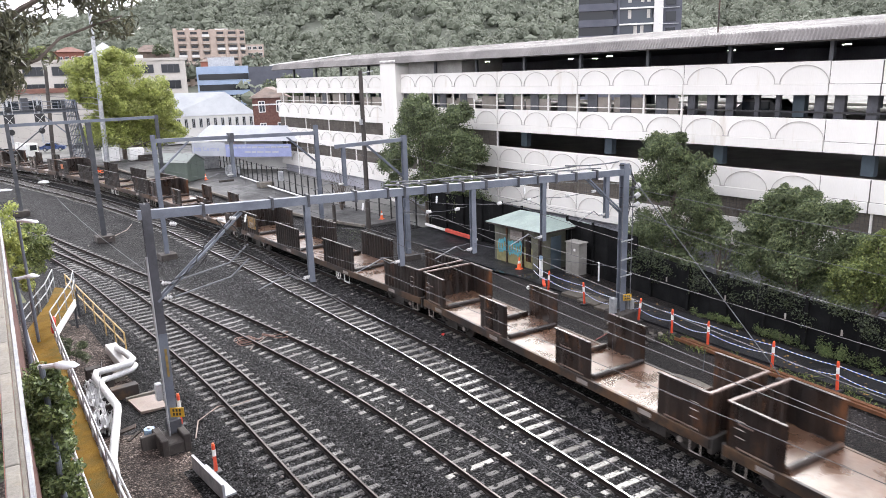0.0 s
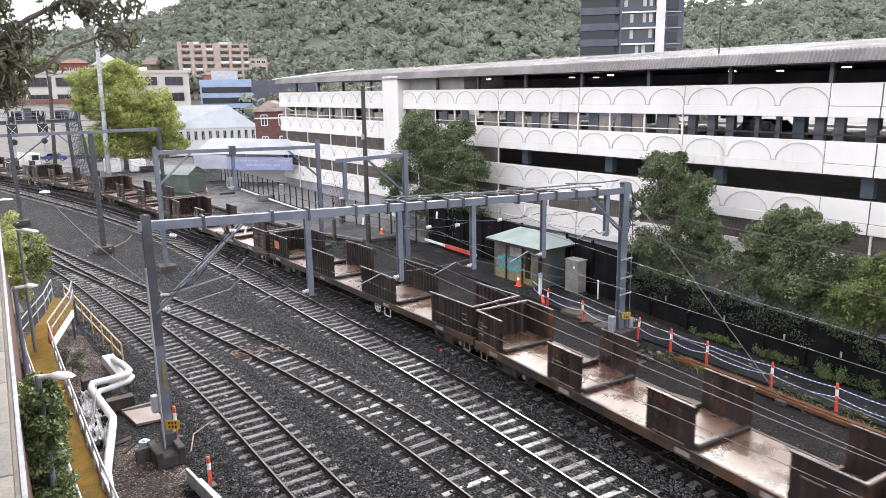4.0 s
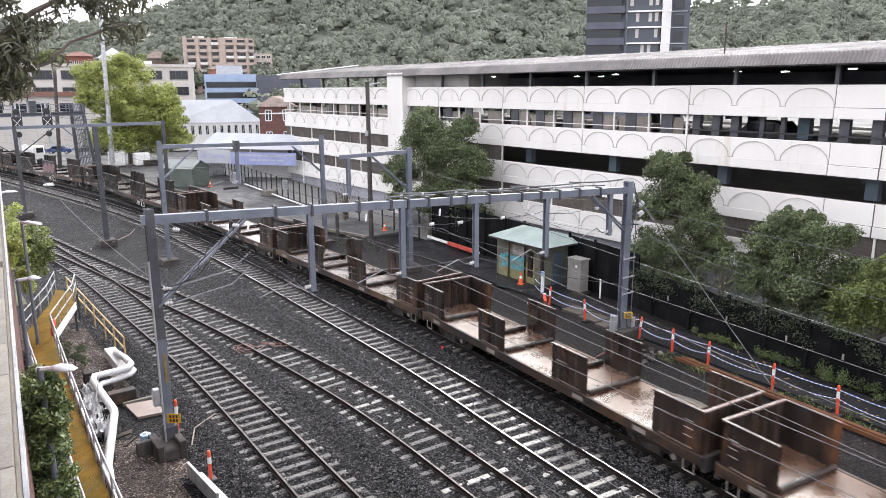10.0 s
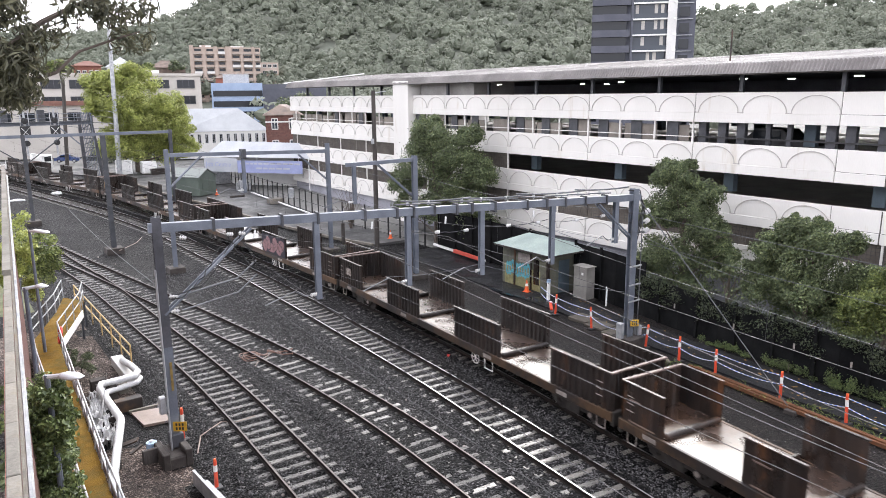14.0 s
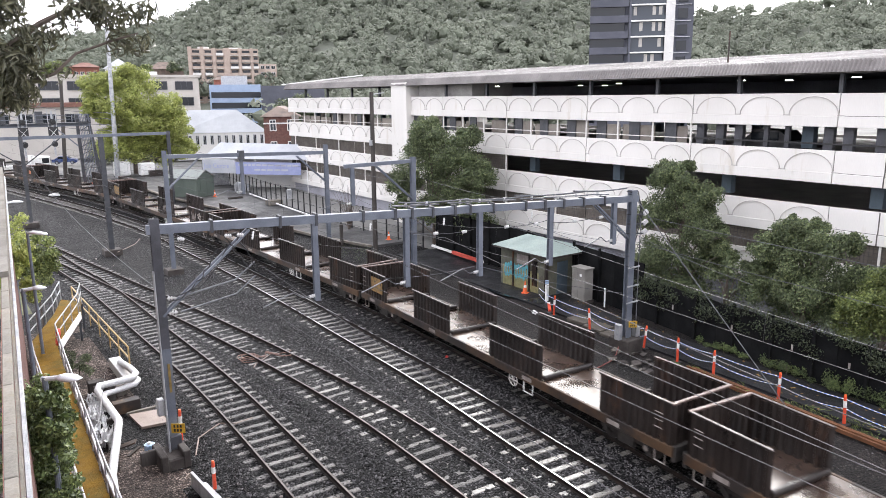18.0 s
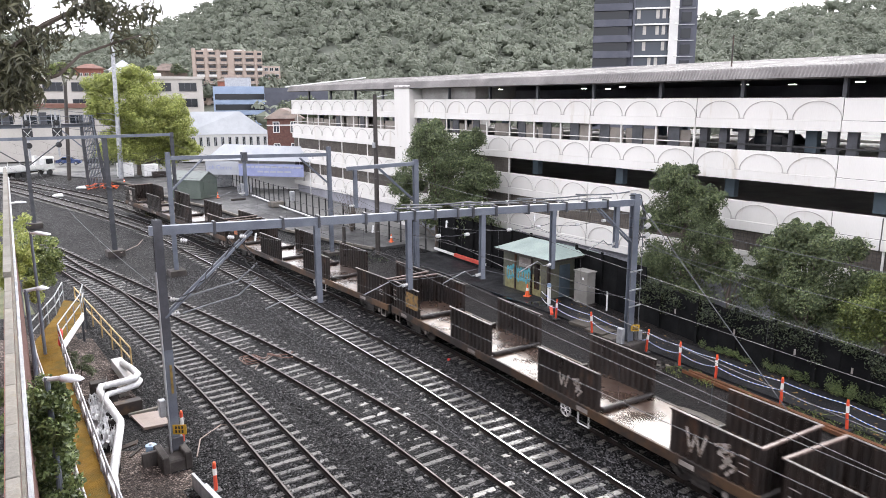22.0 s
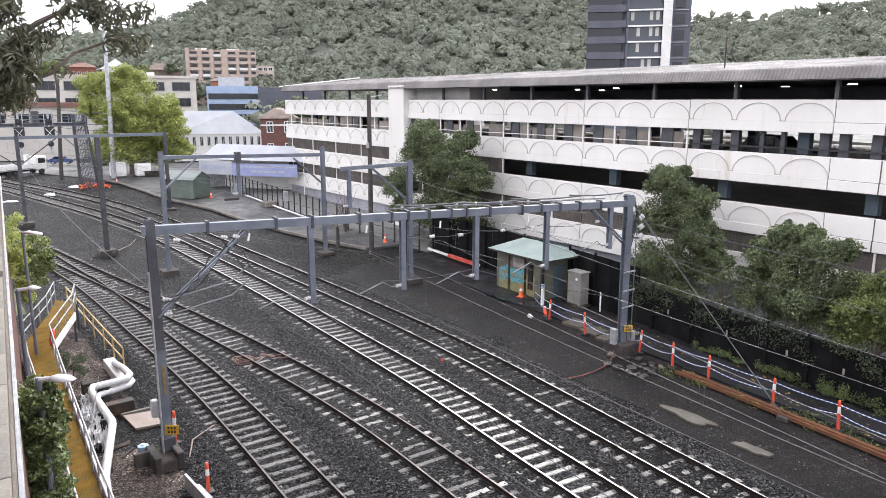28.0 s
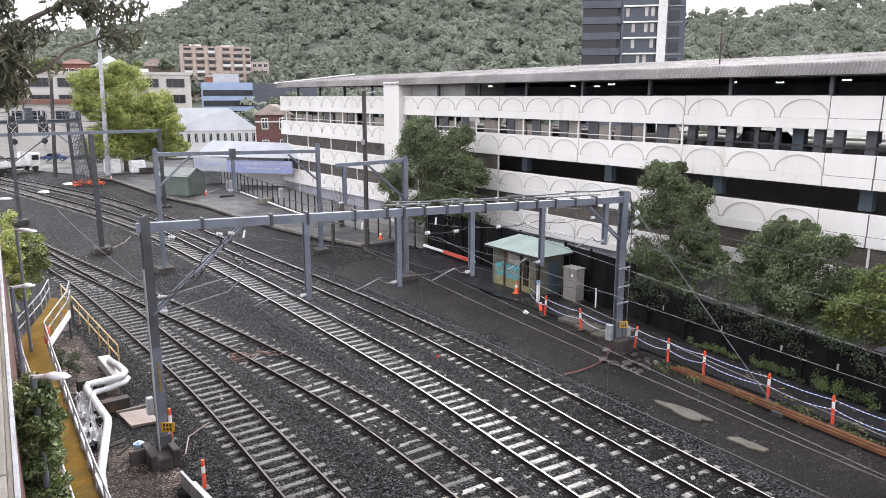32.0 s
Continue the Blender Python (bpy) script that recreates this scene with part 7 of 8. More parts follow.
POSTS = [(27.35, 27.25, 4), (27.05, 24.3, -5), (27.06, 20.86, 6), (26.76, 18.74, 0), (26.6, 16.78, 0), (26.42, 13.75, 0), (26.26, 11.13, -3), (26.0, 8.4, 0), (25.7, 5.4, 0)]
for x, y, ln in POSTS:
    bollard(x, y, -0.15, 1.12, ln)
bollard(6.18, 20.75, -0.2, 0.95)
bollard(6.35, 24.8, -0.25, 1.2, 3)
M_CHAINBLUE = surf("blue_chain_plastic", (0.1, 0.18, 0.5), (0.14, 0.24, 0.6), 0.4, 3, bump=0)
CORNERS = [(28.2, 29.3), (27.35, 27.25), (27.05, 24.3), (26.6, 22.1), (27.06, 20.86), (26.76, 18.74), (26.6, 16.78), (26.42, 13.75), (26.26, 11.13), (26.0, 8.4), (25.7, 5.4)]
for (xa, ya), (xb, yb) in zip(CORNERS, CORNERS[1:]):
    for z, sag in ((0.86, 0.06), (0.5, 0.14)):
        ch = thing("barrier_chain", "blue and white plastic chain between safety posts", "chain", "barrier chains")
        line = sagging((xa, ya, z), (xb, yb, z), sag, 28)
        for k, mt in ((0, M_WHITE), (1, M_CHAINBLUE)):
            bm = bmesh.new()
            for i in range(k, 28, 2):
                rod(bm, [line[i], line[i + 1]], 0.017, 5)
            tagged(part("chain_run", bm, mt, ch), kind="stuff")
stack = thing("stacked_rails", "rusty spare rails lying beside the path", "rails")
for k in range(3):
    o = k * 0.15
    part("rail", bar(bmesh.new(), (26.25 + o, 18.2 - k * 0.25, -0.06 + 0.03 * (k % 2)), (24.6 + o, 2.0, -0.06 + 0.03 * (k % 2)), 0.075, 0.14), M_SPARE, stack)

# ---- yard things ----
shed = thing("garden_shed", "green steel shed standing in the yard", "shed", m=pose(29.6, 89.4, 0.0, 0, 0, 33))
bm = bmesh.new()
prof = [(0, 0), (0, 2.35), (1.6, 3.15), (3.2, 2.35), (3.2, 0)]
a = [bm.verts.new((-3.2 + u, 0, z)) for u, z in prof]
b = [bm.verts.new((-3.2 + u, 4.6, z)) for u, z in prof]
for i in range(4):
    if i not in (1, 2):
        bm.faces.new((a[i], a[i + 1], b[i + 1], b[i]))
bm.faces.new(a[::-1])
bm.faces.new(b)
bmesh.ops.recalc_face_normals(bm, faces=bm.faces[:])
part("wall", bm, M_GREENSHED, shed)
for s in (0, 1):
    bm = bmesh.new()
    u = (-3.35, 2.25, -1.6, 3.2) if s == 0 else (-1.6, 3.2, 0.15, 2.25)
    q = [bm.verts.new(c) for c in ((u[0], -0.15, u[1]), (u[2], -0.15, u[3]), (u[2], 4.75, u[3]), (u[0], 4.75, u[1]))]
    bm.faces.new(q)
    ex = bmesh.ops.extrude_face_region(bm, geom=bm.faces[:])
    for w in ex["geom"]:
        if isinstance(w, bmesh.types.BMVert):
            w.co.z += 0.06
    bmesh.ops.recalc_face_normals(bm, faces=bm.faces[:])
    part("roof_sheet", bm, M_SHEDROOF, shed)
part("door", boxed(-2.6, -0.9, -0.04, -0.01, 0.05, 2.1), M_GREENSHED, shed, "green roller door")
for x, y, w, h in ((25.6, 120.6, 2.2, 2.3), (29.0, 119.4, 2.2, 2.0)):
    bag = thing("white_tank", "white bulk container standing in the yard", "container", "bulk containers")
    part("body", boxed(x - w / 2, x + w / 2, y - 0.8, y + 0.8, 0.1, h, 0.12), M_WHITE, bag)
    part("pallet", boxed(x - w / 2, x + w / 2, y - 0.8, y + 0.8, -0.04, 0.1), M_WOODPOLE, bag)
part("skid", boxed(29.0, 31.6, 117.6, 118.4, -0.05, 0.9), M_RUSTDARK, bag)
for x, y, w, d, h, m in ((32.0, 76.5, 1.6, 1.2, 0.55, M_COPING), (33.6, 90.5, 1.6, 1.4, 0.9, M_GALV), (32.5, 88, 0.9, 0.7, 1.5, M_GALV), (27.4, 95.6, 1.2, 1.0, 0.5, M_PALETRIM),
                         (26.6, 97.5, 1.4, 1.2, 1.4, M_GALV), (30.4, 84.4, 1.8, 0.3, 0.2, M_WOODPOLE), (34.0, 99, 3.5, 0.2, 1.9, M_GALV)):
    crate = thing("yard_crate", "stored material stacked in the yard", "crate", "stored material")
    part("body", boxed(x - w / 2, x + w / 2, y - d / 2, y + d / 2, -0.03, h, 0.03), m, crate)
    part("strap", boxed(x - w / 2 - 0.01, x + w / 2 + 0.01, y - 0.06, y + 0.06, -0.02, h + 0.01), M_STEELDARK, crate)
net = thing("orange_netting", "orange safety netting beside the track", "netting")
g = np.random.default_rng(77)
bm = bmesh.new()
for k in range(40):
    x, y = 19.5 + g.uniform(-1.8, 2.5), 109 + g.uniform(-3, 3)
    bar(bm, (x, y, g.uniform(-0.1, 0.35)), (x + g.uniform(-0.7, 0.7), y + g.uniform(-0.7, 0.7), g.uniform(-0.15, 0.3)), 0.14, 0.04)
part("mesh", bm, M_ORANGE, net)
for x, y in ((13.6, 103), (17.6, 110.5)):
    bag = thing("white_bag", "white plastic bag beside the rails", "bag", "white bags")
    bm = bmesh.new()
    bmesh.ops.create_icosphere(bm, subdivisions=2, radius=0.5)
    for w in bm.verts:
        w.co = Vector((w.co.x * 1.7, w.co.y * 1.1, max(-0.1, w.co.z * 0.7))) * (0.85 + 0.4 * noise.noise(w.co * 3)) + Vector((x, y, -0.1))
    part("sack", bm, M_WHITE, bag)

# white work truck
truck = thing("work_truck", "white flatbed work truck parked beside the line", "truck", m=pose(13.2, 131.5, 0.0, 0, 0, -55))
part("cab", boxed(-1.1, 1.1, 2.4, 4.6, 0.7, 2.9, 0.15), M_WHITE, truck)
part("windscreen", boxed(-0.95, 0.95, 4.58, 4.63, 1.8, 2.6), M_GLASS, truck)
for s in (-1, 1):
    part("side_window", boxed(s * 1.1 - 0.02, s * 1.1 + 0.02, 2.9, 4.2, 1.8, 2.6), M_GLASS, truck)
    for y in (-2.6, -1.4, 3.5):
        part("wheel", disc(bmesh.new(), (s * 0.95, y, 0.48), (1, 0, 0), 0.48, 0.3, 16), M_BLACK, truck)
    part("tray_side", boxed(s * 1.2 - 0.04, s * 1.2 + 0.04, -4.6, 2.2, 1.15, 1.8), M_WHITE, truck)
part("tray", boxed(-1.2, 1.2, -4.6, 2.2, 0.95, 1.15), M_GALV, truck)
part("tailgate", boxed(-1.2, 1.2, -4.66, -4.6, 1.15, 1.8), M_WHITE, truck)
part("chassis", boxed(-0.5, 0.5, -4.4, 4.2, 0.6, 0.95), M_UNDER, truck)
part("crane_column", boxed(-0.3, 0.3, 1.5, 2.1, 1.15, 3.2), M_WHITE, truck)
for y in (-4.2, -2.0, 0.2):
    part("stanchion", bar(bmesh.new(), (1.2, y, 1.8), (1.2, y, 2.7), 0.06), M_WHITE, truck)

# poles
pole = thing("steel_pole", "tall pale galvanised power pole", "pole")
part("shaft", rod(bmesh.new(), [(24.7, 119.5, -0.3), (25.27, 119.5, 23.4)], 0.4, 12, 0.24), M_GALV, pole)
for k in range(4):
    part("cross_arm", bar(bmesh.new(), (24.9, 119.5, 9.6 - k * 0.9), (23.9, 119.3, 9.9 - k * 0.9), 0.1), M_GALV, pole)
    w = thing("power_line", "pale sagging power line", "overhead wire", "overhead wires")
    part("strand", rod(bmesh.new(), sagging((23.9, 119.3, 9.9 - k * 0.9), (8, 150, 14.5 - k * 0.9), 1.2), 0.045, 5), M_WIREPALE, w)
pole = thing("timber_pole", "dark weathered timber pole", "pole", "timber poles")
part("shaft", rod(bmesh.new(), [(28.3, 48.0, -0.3), (28.33, 48.0, 12.2)], 0.2, 12, 0.15), M_WOODPOLE, pole)
part("bracket", bar(bmesh.new(), (28.3, 48, 12.0), (29.3, 47.8, 12.15), 0.07), M_GALV, pole)
part("box", boxed(28.0, 28.15, 47.75, 48.0, 8.2, 8.6), M_GALV, pole)
pole = thing("timber_pole", "tall dark timber pole beside the yard", "pole", "timber poles")
part("shaft", rod(bmesh.new(), [(18.0, 123.4, -0.3), (18.9, 123.4, 14.9)], 0.3, 10, 0.24), M_WOODPOLE, pole)
pole = thing("timber_pole", "short grey timber post", "pole", "timber poles")
part("shaft", rod(bmesh.new(), [(27.4, 51.9, -0.2), (27.4, 51.9, 1.6)], 0.16, 10, 0.15), M_WOODPOLE, pole)

# signal gantry
sg = thing("signal_gantry", "grey steel signal gantry with a railed walkway", "signal gantry")
part("beam", boxed(-4, 20.4, 112.7, 113.3, 8.2, 8.65), M_STEEL, sg)
part("walkway", boxed(-4, 20.4, 112.2, 113.8, 8.65, 8.72), M_STEELDARK, sg)
for z in (9.2, 9.75):
    part("rail", bar(bmesh.new(), (-4, 112.2, z), (20.4, 112.2, z), 0.06), M_STEEL, sg)
for x in np.arange(-4, 20.5, 2.2):
    part("rail_post", boxed(float(x) - 0.03, float(x) + 0.03, 112.17, 112.23, 8.7, 9.78), M_STEEL, sg)
for x in (18.9, 20.3):
    part("mast", bar(bmesh.new(), (x + (0.9 if x > 20 else 0), 113, -0.2), (x - 0.2, 113, 9.8), 0.4), M_STEELDARK, sg)
for z in np.arange(0.8, 8.5, 1.1):
    part("lattice", bar(bmesh.new(), (18.85, 113, float(z)), (20.9 - z * 0.06, 113, float(z) + 1.0), 0.1), M_STEELDARK, sg)
for x in (18.9, 19.3, 19.7, 20.1):
    for y in (112.4, 113.6):
        part("cage_upright", bar(bmesh.new(), (x + 0.5, y, -0.2), (x, y, 9.9), 0.09), M_STEEL, sg)
for z in np.arange(1.0, 9.9, 1.3):
    part("cage_hoop", boxed(18.9 + (10 - z) * 0.05, 20.2 + (10 - z) * 0.05, 112.35, 113.65, float(z), float(z) + 0.07), M_STEELDARK, sg)
for x in (9.6, 14.0):
    part("relay_case", boxed(x - 0.45, x + 0.45, 112.3, 113.4, 8.75, 10.3), M_STEELDARK, sg)
for x in (17.2,):
    part("brace", bar(bmesh.new(), (18.8, 113, 5.2), (15.8, 113, 8.2), 0.16), M_STEEL, sg)
for x in (11.9, 15.5):
    part("signal_post", boxed(x - 0.12, x + 0.12, 112.0, 112.2, 4.2, 10.4), M_GALV, sg)
    for dx in (-0.5, 0.5):
        part("cage_bar", boxed(x + dx - 0.05, x + dx + 0.05, 112.0, 112.1, 7.2, 10.6), M_GALV, sg)
    for z in (8.9, 5.9):
        hd = part("signal_head", disc(bmesh.new(), (x, 111.85, z), (0, 1, 0), 0.4, 0.12, 18), M_BLACK, sg, "round black signal backboard")
        part("hood", rod(bmesh.new(), [(x, 111.8, z + 0.1), (x, 111.4, z + 0.1)], 0.16, 10), M_BLACK, hd)
    part("backboard", boxed(x - 0.62, x + 0.62, 111.94, 111.99, 6.6, 8.2), M_BLACK, sg, "black signal backboard")
    for s in (-1, 1):
        part("cross_sign", bar(bmesh.new(), (x - 0.5, 111.9, 7.4 + s * 0.6), (x + 0.5, 111.9, 7.4 - s * 0.6), 0.16, 0.04), M_WHITE, sg, "white cross board")

# marquee with a banner
tent = thing("marquee", "white marquee with a sloping canvas roof", "marquee")
bm = bmesh.new()
a = [bm.verts.new(c) for c in ((30.6, 96.5, 4.1), (40.5, 84.8, 4.0), (43.5, 88.5, 4.2), (34, 100, 4.3), (33.4, 97.0, 6.0), (41.2, 87.6, 5.8))]
for f in ((0, 1, 5, 4), (1, 2, 5), (2, 3, 4, 5), (3, 0, 4)):
    bm.faces.new([a[i] for i in f])
part("roof", bm, M_CANVAS, tent)
for x, y in ((30.8, 96.4), (35.6, 90.6), (40.3, 85.0)):
    part("pole", rod(bmesh.new(), [(x, y, -0.2), (x, y, 4.1)], 0.06, 8), M_WHITE, tent)
part("back_wall", prism(bmesh.new(), (33.8, 99.4), (43.0, 88.8), 0.08, -0.2, 4.2), M_PALEWALL, tent)
ban = thing("banner", "long white and lavender-blue banner on the fence", "banner")
M_BANNER = surf("lavender_banner", (0.24, 0.27, 0.45), (0.3, 0.33, 0.52), 0.6, 1, bump=0.02)
ba, bb = Vector((30.3, 95.6, 0)), Vector((39.4, 85.0, 0))
bd = (bb - ba)
bt = math.degrees(math.atan2(bd.y, bd.x))
part("white_section", block(bmesh.new(), 0, 4.8, -0.02, 0.02, 2.2, 4.0, pose(ba.x, ba.y, 0, 0, 0, bt)), M_CANVAS, ban)
part("blue_section", block(bmesh.new(), 4.82, bd.length, -0.02, 0.02, 2.1, 3.7, pose(ba.x, ba.y, 0, 0, 0, bt)), M_BANNER, ban)
for z, x0, x1 in ((3.2, 5.2, 13.4), (2.6, 7.5, 11.5)):
    u = x0
    while u < x1:
        wl_ = random.uniform(0.35, 1.0)
        part("unreadable_line", block(bmesh.new(), u, u + wl_, -0.032, -0.022, z, z + 0.22, pose(ba.x, ba.y, 0, 0, 0, bt)), M_CANVAS, ban)
        u += wl_ + 0.16
fc = bpy.data.curves.new("banner_words", "FONT")
fc.body, fc.size, fc.extrude = "Job Centre", 0.82, 0.003
words = new("lettering", fc)
words.parent = ban
words.matrix_basis = pose(ba.x, ba.y, 0, 0, 0, bt) @ pose(0.25, -0.03, 2.9, 90)
fc.materials.append(M_BANNER)

# ---- near side: parapet, lamps, walkway, pipes ----
WA, WB = Vector((-0.17, 0.7, 0)), Vector((2.98, 37.6, 0))
wd = (WB - WA).normalized()
wt = math.degrees(math.atan2(wd.y, wd.x))
WM = pose(WA.x, WA.y, 0, 0, 0, wt)
wl_len = (WB - WA).length
wall = thing("boundary_wall", "red brick boundary wall with pale concrete coping", "wall", kind="structure")
part("brickwork_core", block(bmesh.new(), 0, wl_len, 0.012, 0.09, -0.5, 8.72, WM), M_DARKBRICK, wall)
cm = mesh_of("coping_stone", boxed(0.006, 1.134, -0.015, 0.09, -0.08, 0, 0.008), M_COPING)
k = 0
while (k + 1) * 1.14 < wl_len:
    piece("coping_stone", cm, wall, WM @ pose(k * 1.14, 0, 8.8 + random.uniform(-0.004, 0.004)))
    k += 1
part("pale_capping", block(bmesh.new(), 13.6, wl_len, -0.03, 0.1, 8.805, 8.9, WM), M_COPING, wall, "pale concrete capping")
part("flashing", block(bmesh.new(), 0, wl_len, -0.045, -0.018, 8.56, 8.7, WM), M_COPING, wall, "pale metal flashing strip")
part("cable_duct", rod(bmesh.new(), [WM @ Vector((1, -0.06, 8.4)), WM @ Vector((wl_len, -0.06, 8.45))], 0.03, 6), M_GALV, wall)
# bricks on the inner face
bmb = boxed(0, 0.225, 0, 0.018, 0, 0.072, 0.004)
BR = mesh_of("brick", bmb, M_BRICK)
for c in range(6):
    for i in range(44):
        piece("brick", BR, wall, WM @ pose(2.2 + i * 0.238 + (0.119 if c % 2 else 0), 0.198 - 0.11, 8.63 - c * 0.084))


def street_lamp(x, y, hx, hy, z, label):
    l = thing("lamp_post", label, "lamp post", "walkway lamps")
    part("post", rod(bmesh.new(), [(x, y, -0.4), (x, y, z)], 0.075, 10, 0.055), M_STEEL, l)
    p, q = Vector((x, y, z)), Vector((hx, hy, z + 0.02))
    d = (q - p).normalized()
    part("arm", rod(bmesh.new(), [p - d * 0.06 - Vector((0, 0, 0.05)), p + d * 0.35], 0.05, 8), M_LAMPHEAD, l)
    bm = bmesh.new()
    m = pose(x, y, z, 0, 0, math.degrees(math.atan2(d.y, d.x)))
    L = (q - p).length
    co = [(0.3, 0.08, 0.06), (0.42, 0.13, 0.09), (L - 0.15, 0.14, 0.08), (L, 0.07, 0.02)]
    rings = []
    for u, w, h in co:
        rings.append([bm.verts.new(m @ Vector((u, math.cos(a) * w, (math.sin(a) if math.sin(a) > -0.35 else -0.35) * h))) for a in [2 * math.pi * j / 12 for j in range(12)]])
    for r1, r2 in zip(rings, rings[1:]):
        for j in range(12):
            bm.faces.new((r1[j], r1[(j + 1) % 12], r2[(j + 1) % 12], r2[j]))
    bm.faces.new(rings[0][::-1])
    bm.faces.new(rings[-1])
    bmesh.ops.recalc_face_normals(bm, faces=bm.faces[:])
    part("head", bm, M_LAMPHEAD, l, smooth=True)


street_lamp(1.45, 15.3, 2.0, 14.75, 6.5, "grey lamp post with a long pale head above creeper")
street_lamp(1.95, 23.25, 2.5, 22.95, 6.5, "grey lamp post with a long pale head")
street_lamp(3.25, 33.6, 3.8, 32.4, 6.5, "grey lamp post beside yellow-green creeper")
street_lamp(3.6, 46.0, 4.4, 45.6, 6.3, "far grey lamp post beside the wall")

walk_way = thing("walkway", "raised steel walkway with ochre grip matting", "walkway")
SEG = [((1.85, 8.0), (2.6, 7.9)), ((2.33, 20.4), (3.05, 20.0)), ((2.66, 30.5), (3.62, 30.0)), ((2.95, 35.3), (3.92, 34.4)), ((4.55, 39.8), (5.6, 39.2)), ((5.3, 42.6), (6.1, 41.4))]
bm = bmesh.new()
lv = [bm.verts.new((*a, 1.2)) for a, b in SEG]
rv = [bm.verts.new((*b, 1.2)) for a, b in SEG]
for i in range(len(SEG) - 1):
    bm.faces.new((lv[i], rv[i], rv[i + 1], lv[i + 1]))
ex = bmesh.ops.extrude_face_region(bm, geom=bm.faces[:])
for v in ex["geom"]:
    if isinstance(v, bmesh.types.BMVert):
        v.co.z -= 0.1
bmesh.ops.recalc_face_normals(bm, faces=bm.faces[:])
part("deck", bm, M_MAT, walk_way, "ochre grip matting")


def railing(line, z, h, mat, parent, rails=(1.0, 0.52), step=1.5, r=0.028):
    pts = along_line(line, step)
    for x, y in pts:
        part("rail_post", rod(bmesh.new(), [(x, y, z - 0.15), (x, y, z + h)], r, 6), mat, parent)
    for k in rails:
        part("handrail", rod(bmesh.new(), [(x, y, z + h * k) for x, y in line], r * 1.1, 7), mat, parent)


railing([a for a, b in SEG], 1.2, 1.0, M_GALV, walk_way)
railing([b for a, b in SEG], 1.2, 1.0, M_GALV, walk_way)
part("edge_board", bar(bmesh.new(), (2.8, 8, 1.15), (3.15, 20, 1.15), 0.06, 0.36), M_PALEWALL, walk_way)
part("edge_board", bar(bmesh.new(), (3.15, 20, 1.15), (3.72, 30.2, 1.15), 0.06, 0.36), M_PALEWALL, walk_way)
part("edge_board", bar(bmesh.new(), (4.0, 34.4, 1.1), (5.66, 39.1, 1.1), 0.06, 0.36), M_PALEWALL, walk_way)
for a, b in SEG:
    for p in (a, b):
        part("leg", boxed(p[0] - 0.05, p[0] + 0.05, p[1] - 0.05, p[1] + 0.05, -0.6, 1.1), M_STEELDARK, walk_way)
hose = thing("red_hose", "coiled red hose hung on the handrail", "hose")
bm = rod(bmesh.new(), [(3.92 + 0.05 * math.sin(i * 6.28 / 14), 33.9 + 0.22 * math.cos(i * 6.28 / 14), 1.72 + 0.32 * math.sin(i * 6.28 / 14)) for i in range(15)], 0.07, 8)
part("coil", bm, M_RED, hose)

pipes = thing("lagged_pipes", "white lagged pipes bending beside the walkway", "pipes")
PL = [(3.3, 20.6, 0.6), (3.53, 22.1, 0.6), (4.5, 25.7, 0.6), (4.58, 26.1, 0.6), (4.55, 27.9, 0.6), (4.53, 29.4, 0.6), (4.66, 29.9, 0.6), (5.5, 29.94, 0.6), (6.0, 30.05, 0.6), (6.22, 30.6, 0.55), (6.2, 31.6, 0.5), (6.2, 33.4, 0.2)]
part("pipe", rod(bmesh.new(), PL, 0.14, 12), M_PIPEWRAP, pipes, smooth=True)
PL2 = [(4.62, 28.2, 0.25), (4.66, 29.3, 0.27), (4.85, 29.68, 0.3), (5.5, 29.85, 0.3), (6.05, 30.05, 0.3), (6.28, 30.5, 0.28), (6.35, 31.2, 0.1)]
part("pipe", rod(bmesh.new(), PL2, 0.12, 12), M_PIPEWRAP, pipes, smooth=True)
for x, y in ((3.9, 23.6), (4.4, 26.6), (5.1, 29.8)):
    part("support", boxed(x - 0.12, x + 0.12, y - 0.06, y + 0.06, -0.4, 0.5), M_CONCRETE, pipes)
sheet = thing("plastic_sheet", "crumpled white plastic sheeting beside the walkway", "plastic sheet")
g = np.random.default_rng(8)
NU, NV = 16, 84
vs = []
for j in range(NV + 1):
    for i in range(NU + 1):
        u, v = i / NU - 0.5, j / NV
        p = Vector((u * 3.1, v * 14.0, 3.3))
        fold = 1.0 - abs(noise.noise(p * 0.9)) * 2.2 + 0.55 * (1.0 - 2.0 * abs(noise.noise(p * 2.1)))
        wide = 0.62 + 0.5 * noise.noise(Vector((v * 6.0, 1.7 if u < 0 else 8.1, 0.0)))
        vs.append((4.02 + 0.3 * v + u * wide + 0.05 * noise.noise(p * 2.7), 25.0 + v * 4.7 + 0.09 * noise.noise(p * 2.3 + Vector((9, 0, 0))), 0.12 + 0.26 * fold - 0.5 * u * u))
bm = bmesh.new()
vv = [bm.verts.new(c) for c in vs]
for j in range(NV):
    for i in range(NU):
        if noise.noise(Vector((i * 0.35, j * 0.22, 5.0))) < 0.38:
            q = j * (NU + 1) + i
            bm.faces.new((vv[q], vv[q + 1], vv[q + NU + 2], vv[q + NU + 1]))
bmesh.ops.delete(bm, geom=[w for w in bm.verts if not w.link_faces], context="VERTS")
bmesh.ops.solidify(bm, geom=bm.faces[:], thickness=0.012)
part("folds", bm, M_PIPEWRAP, sheet)
retain = thing("retaining_slab", "concrete slabs and timber edging on the bank", "slab", kind="structure")
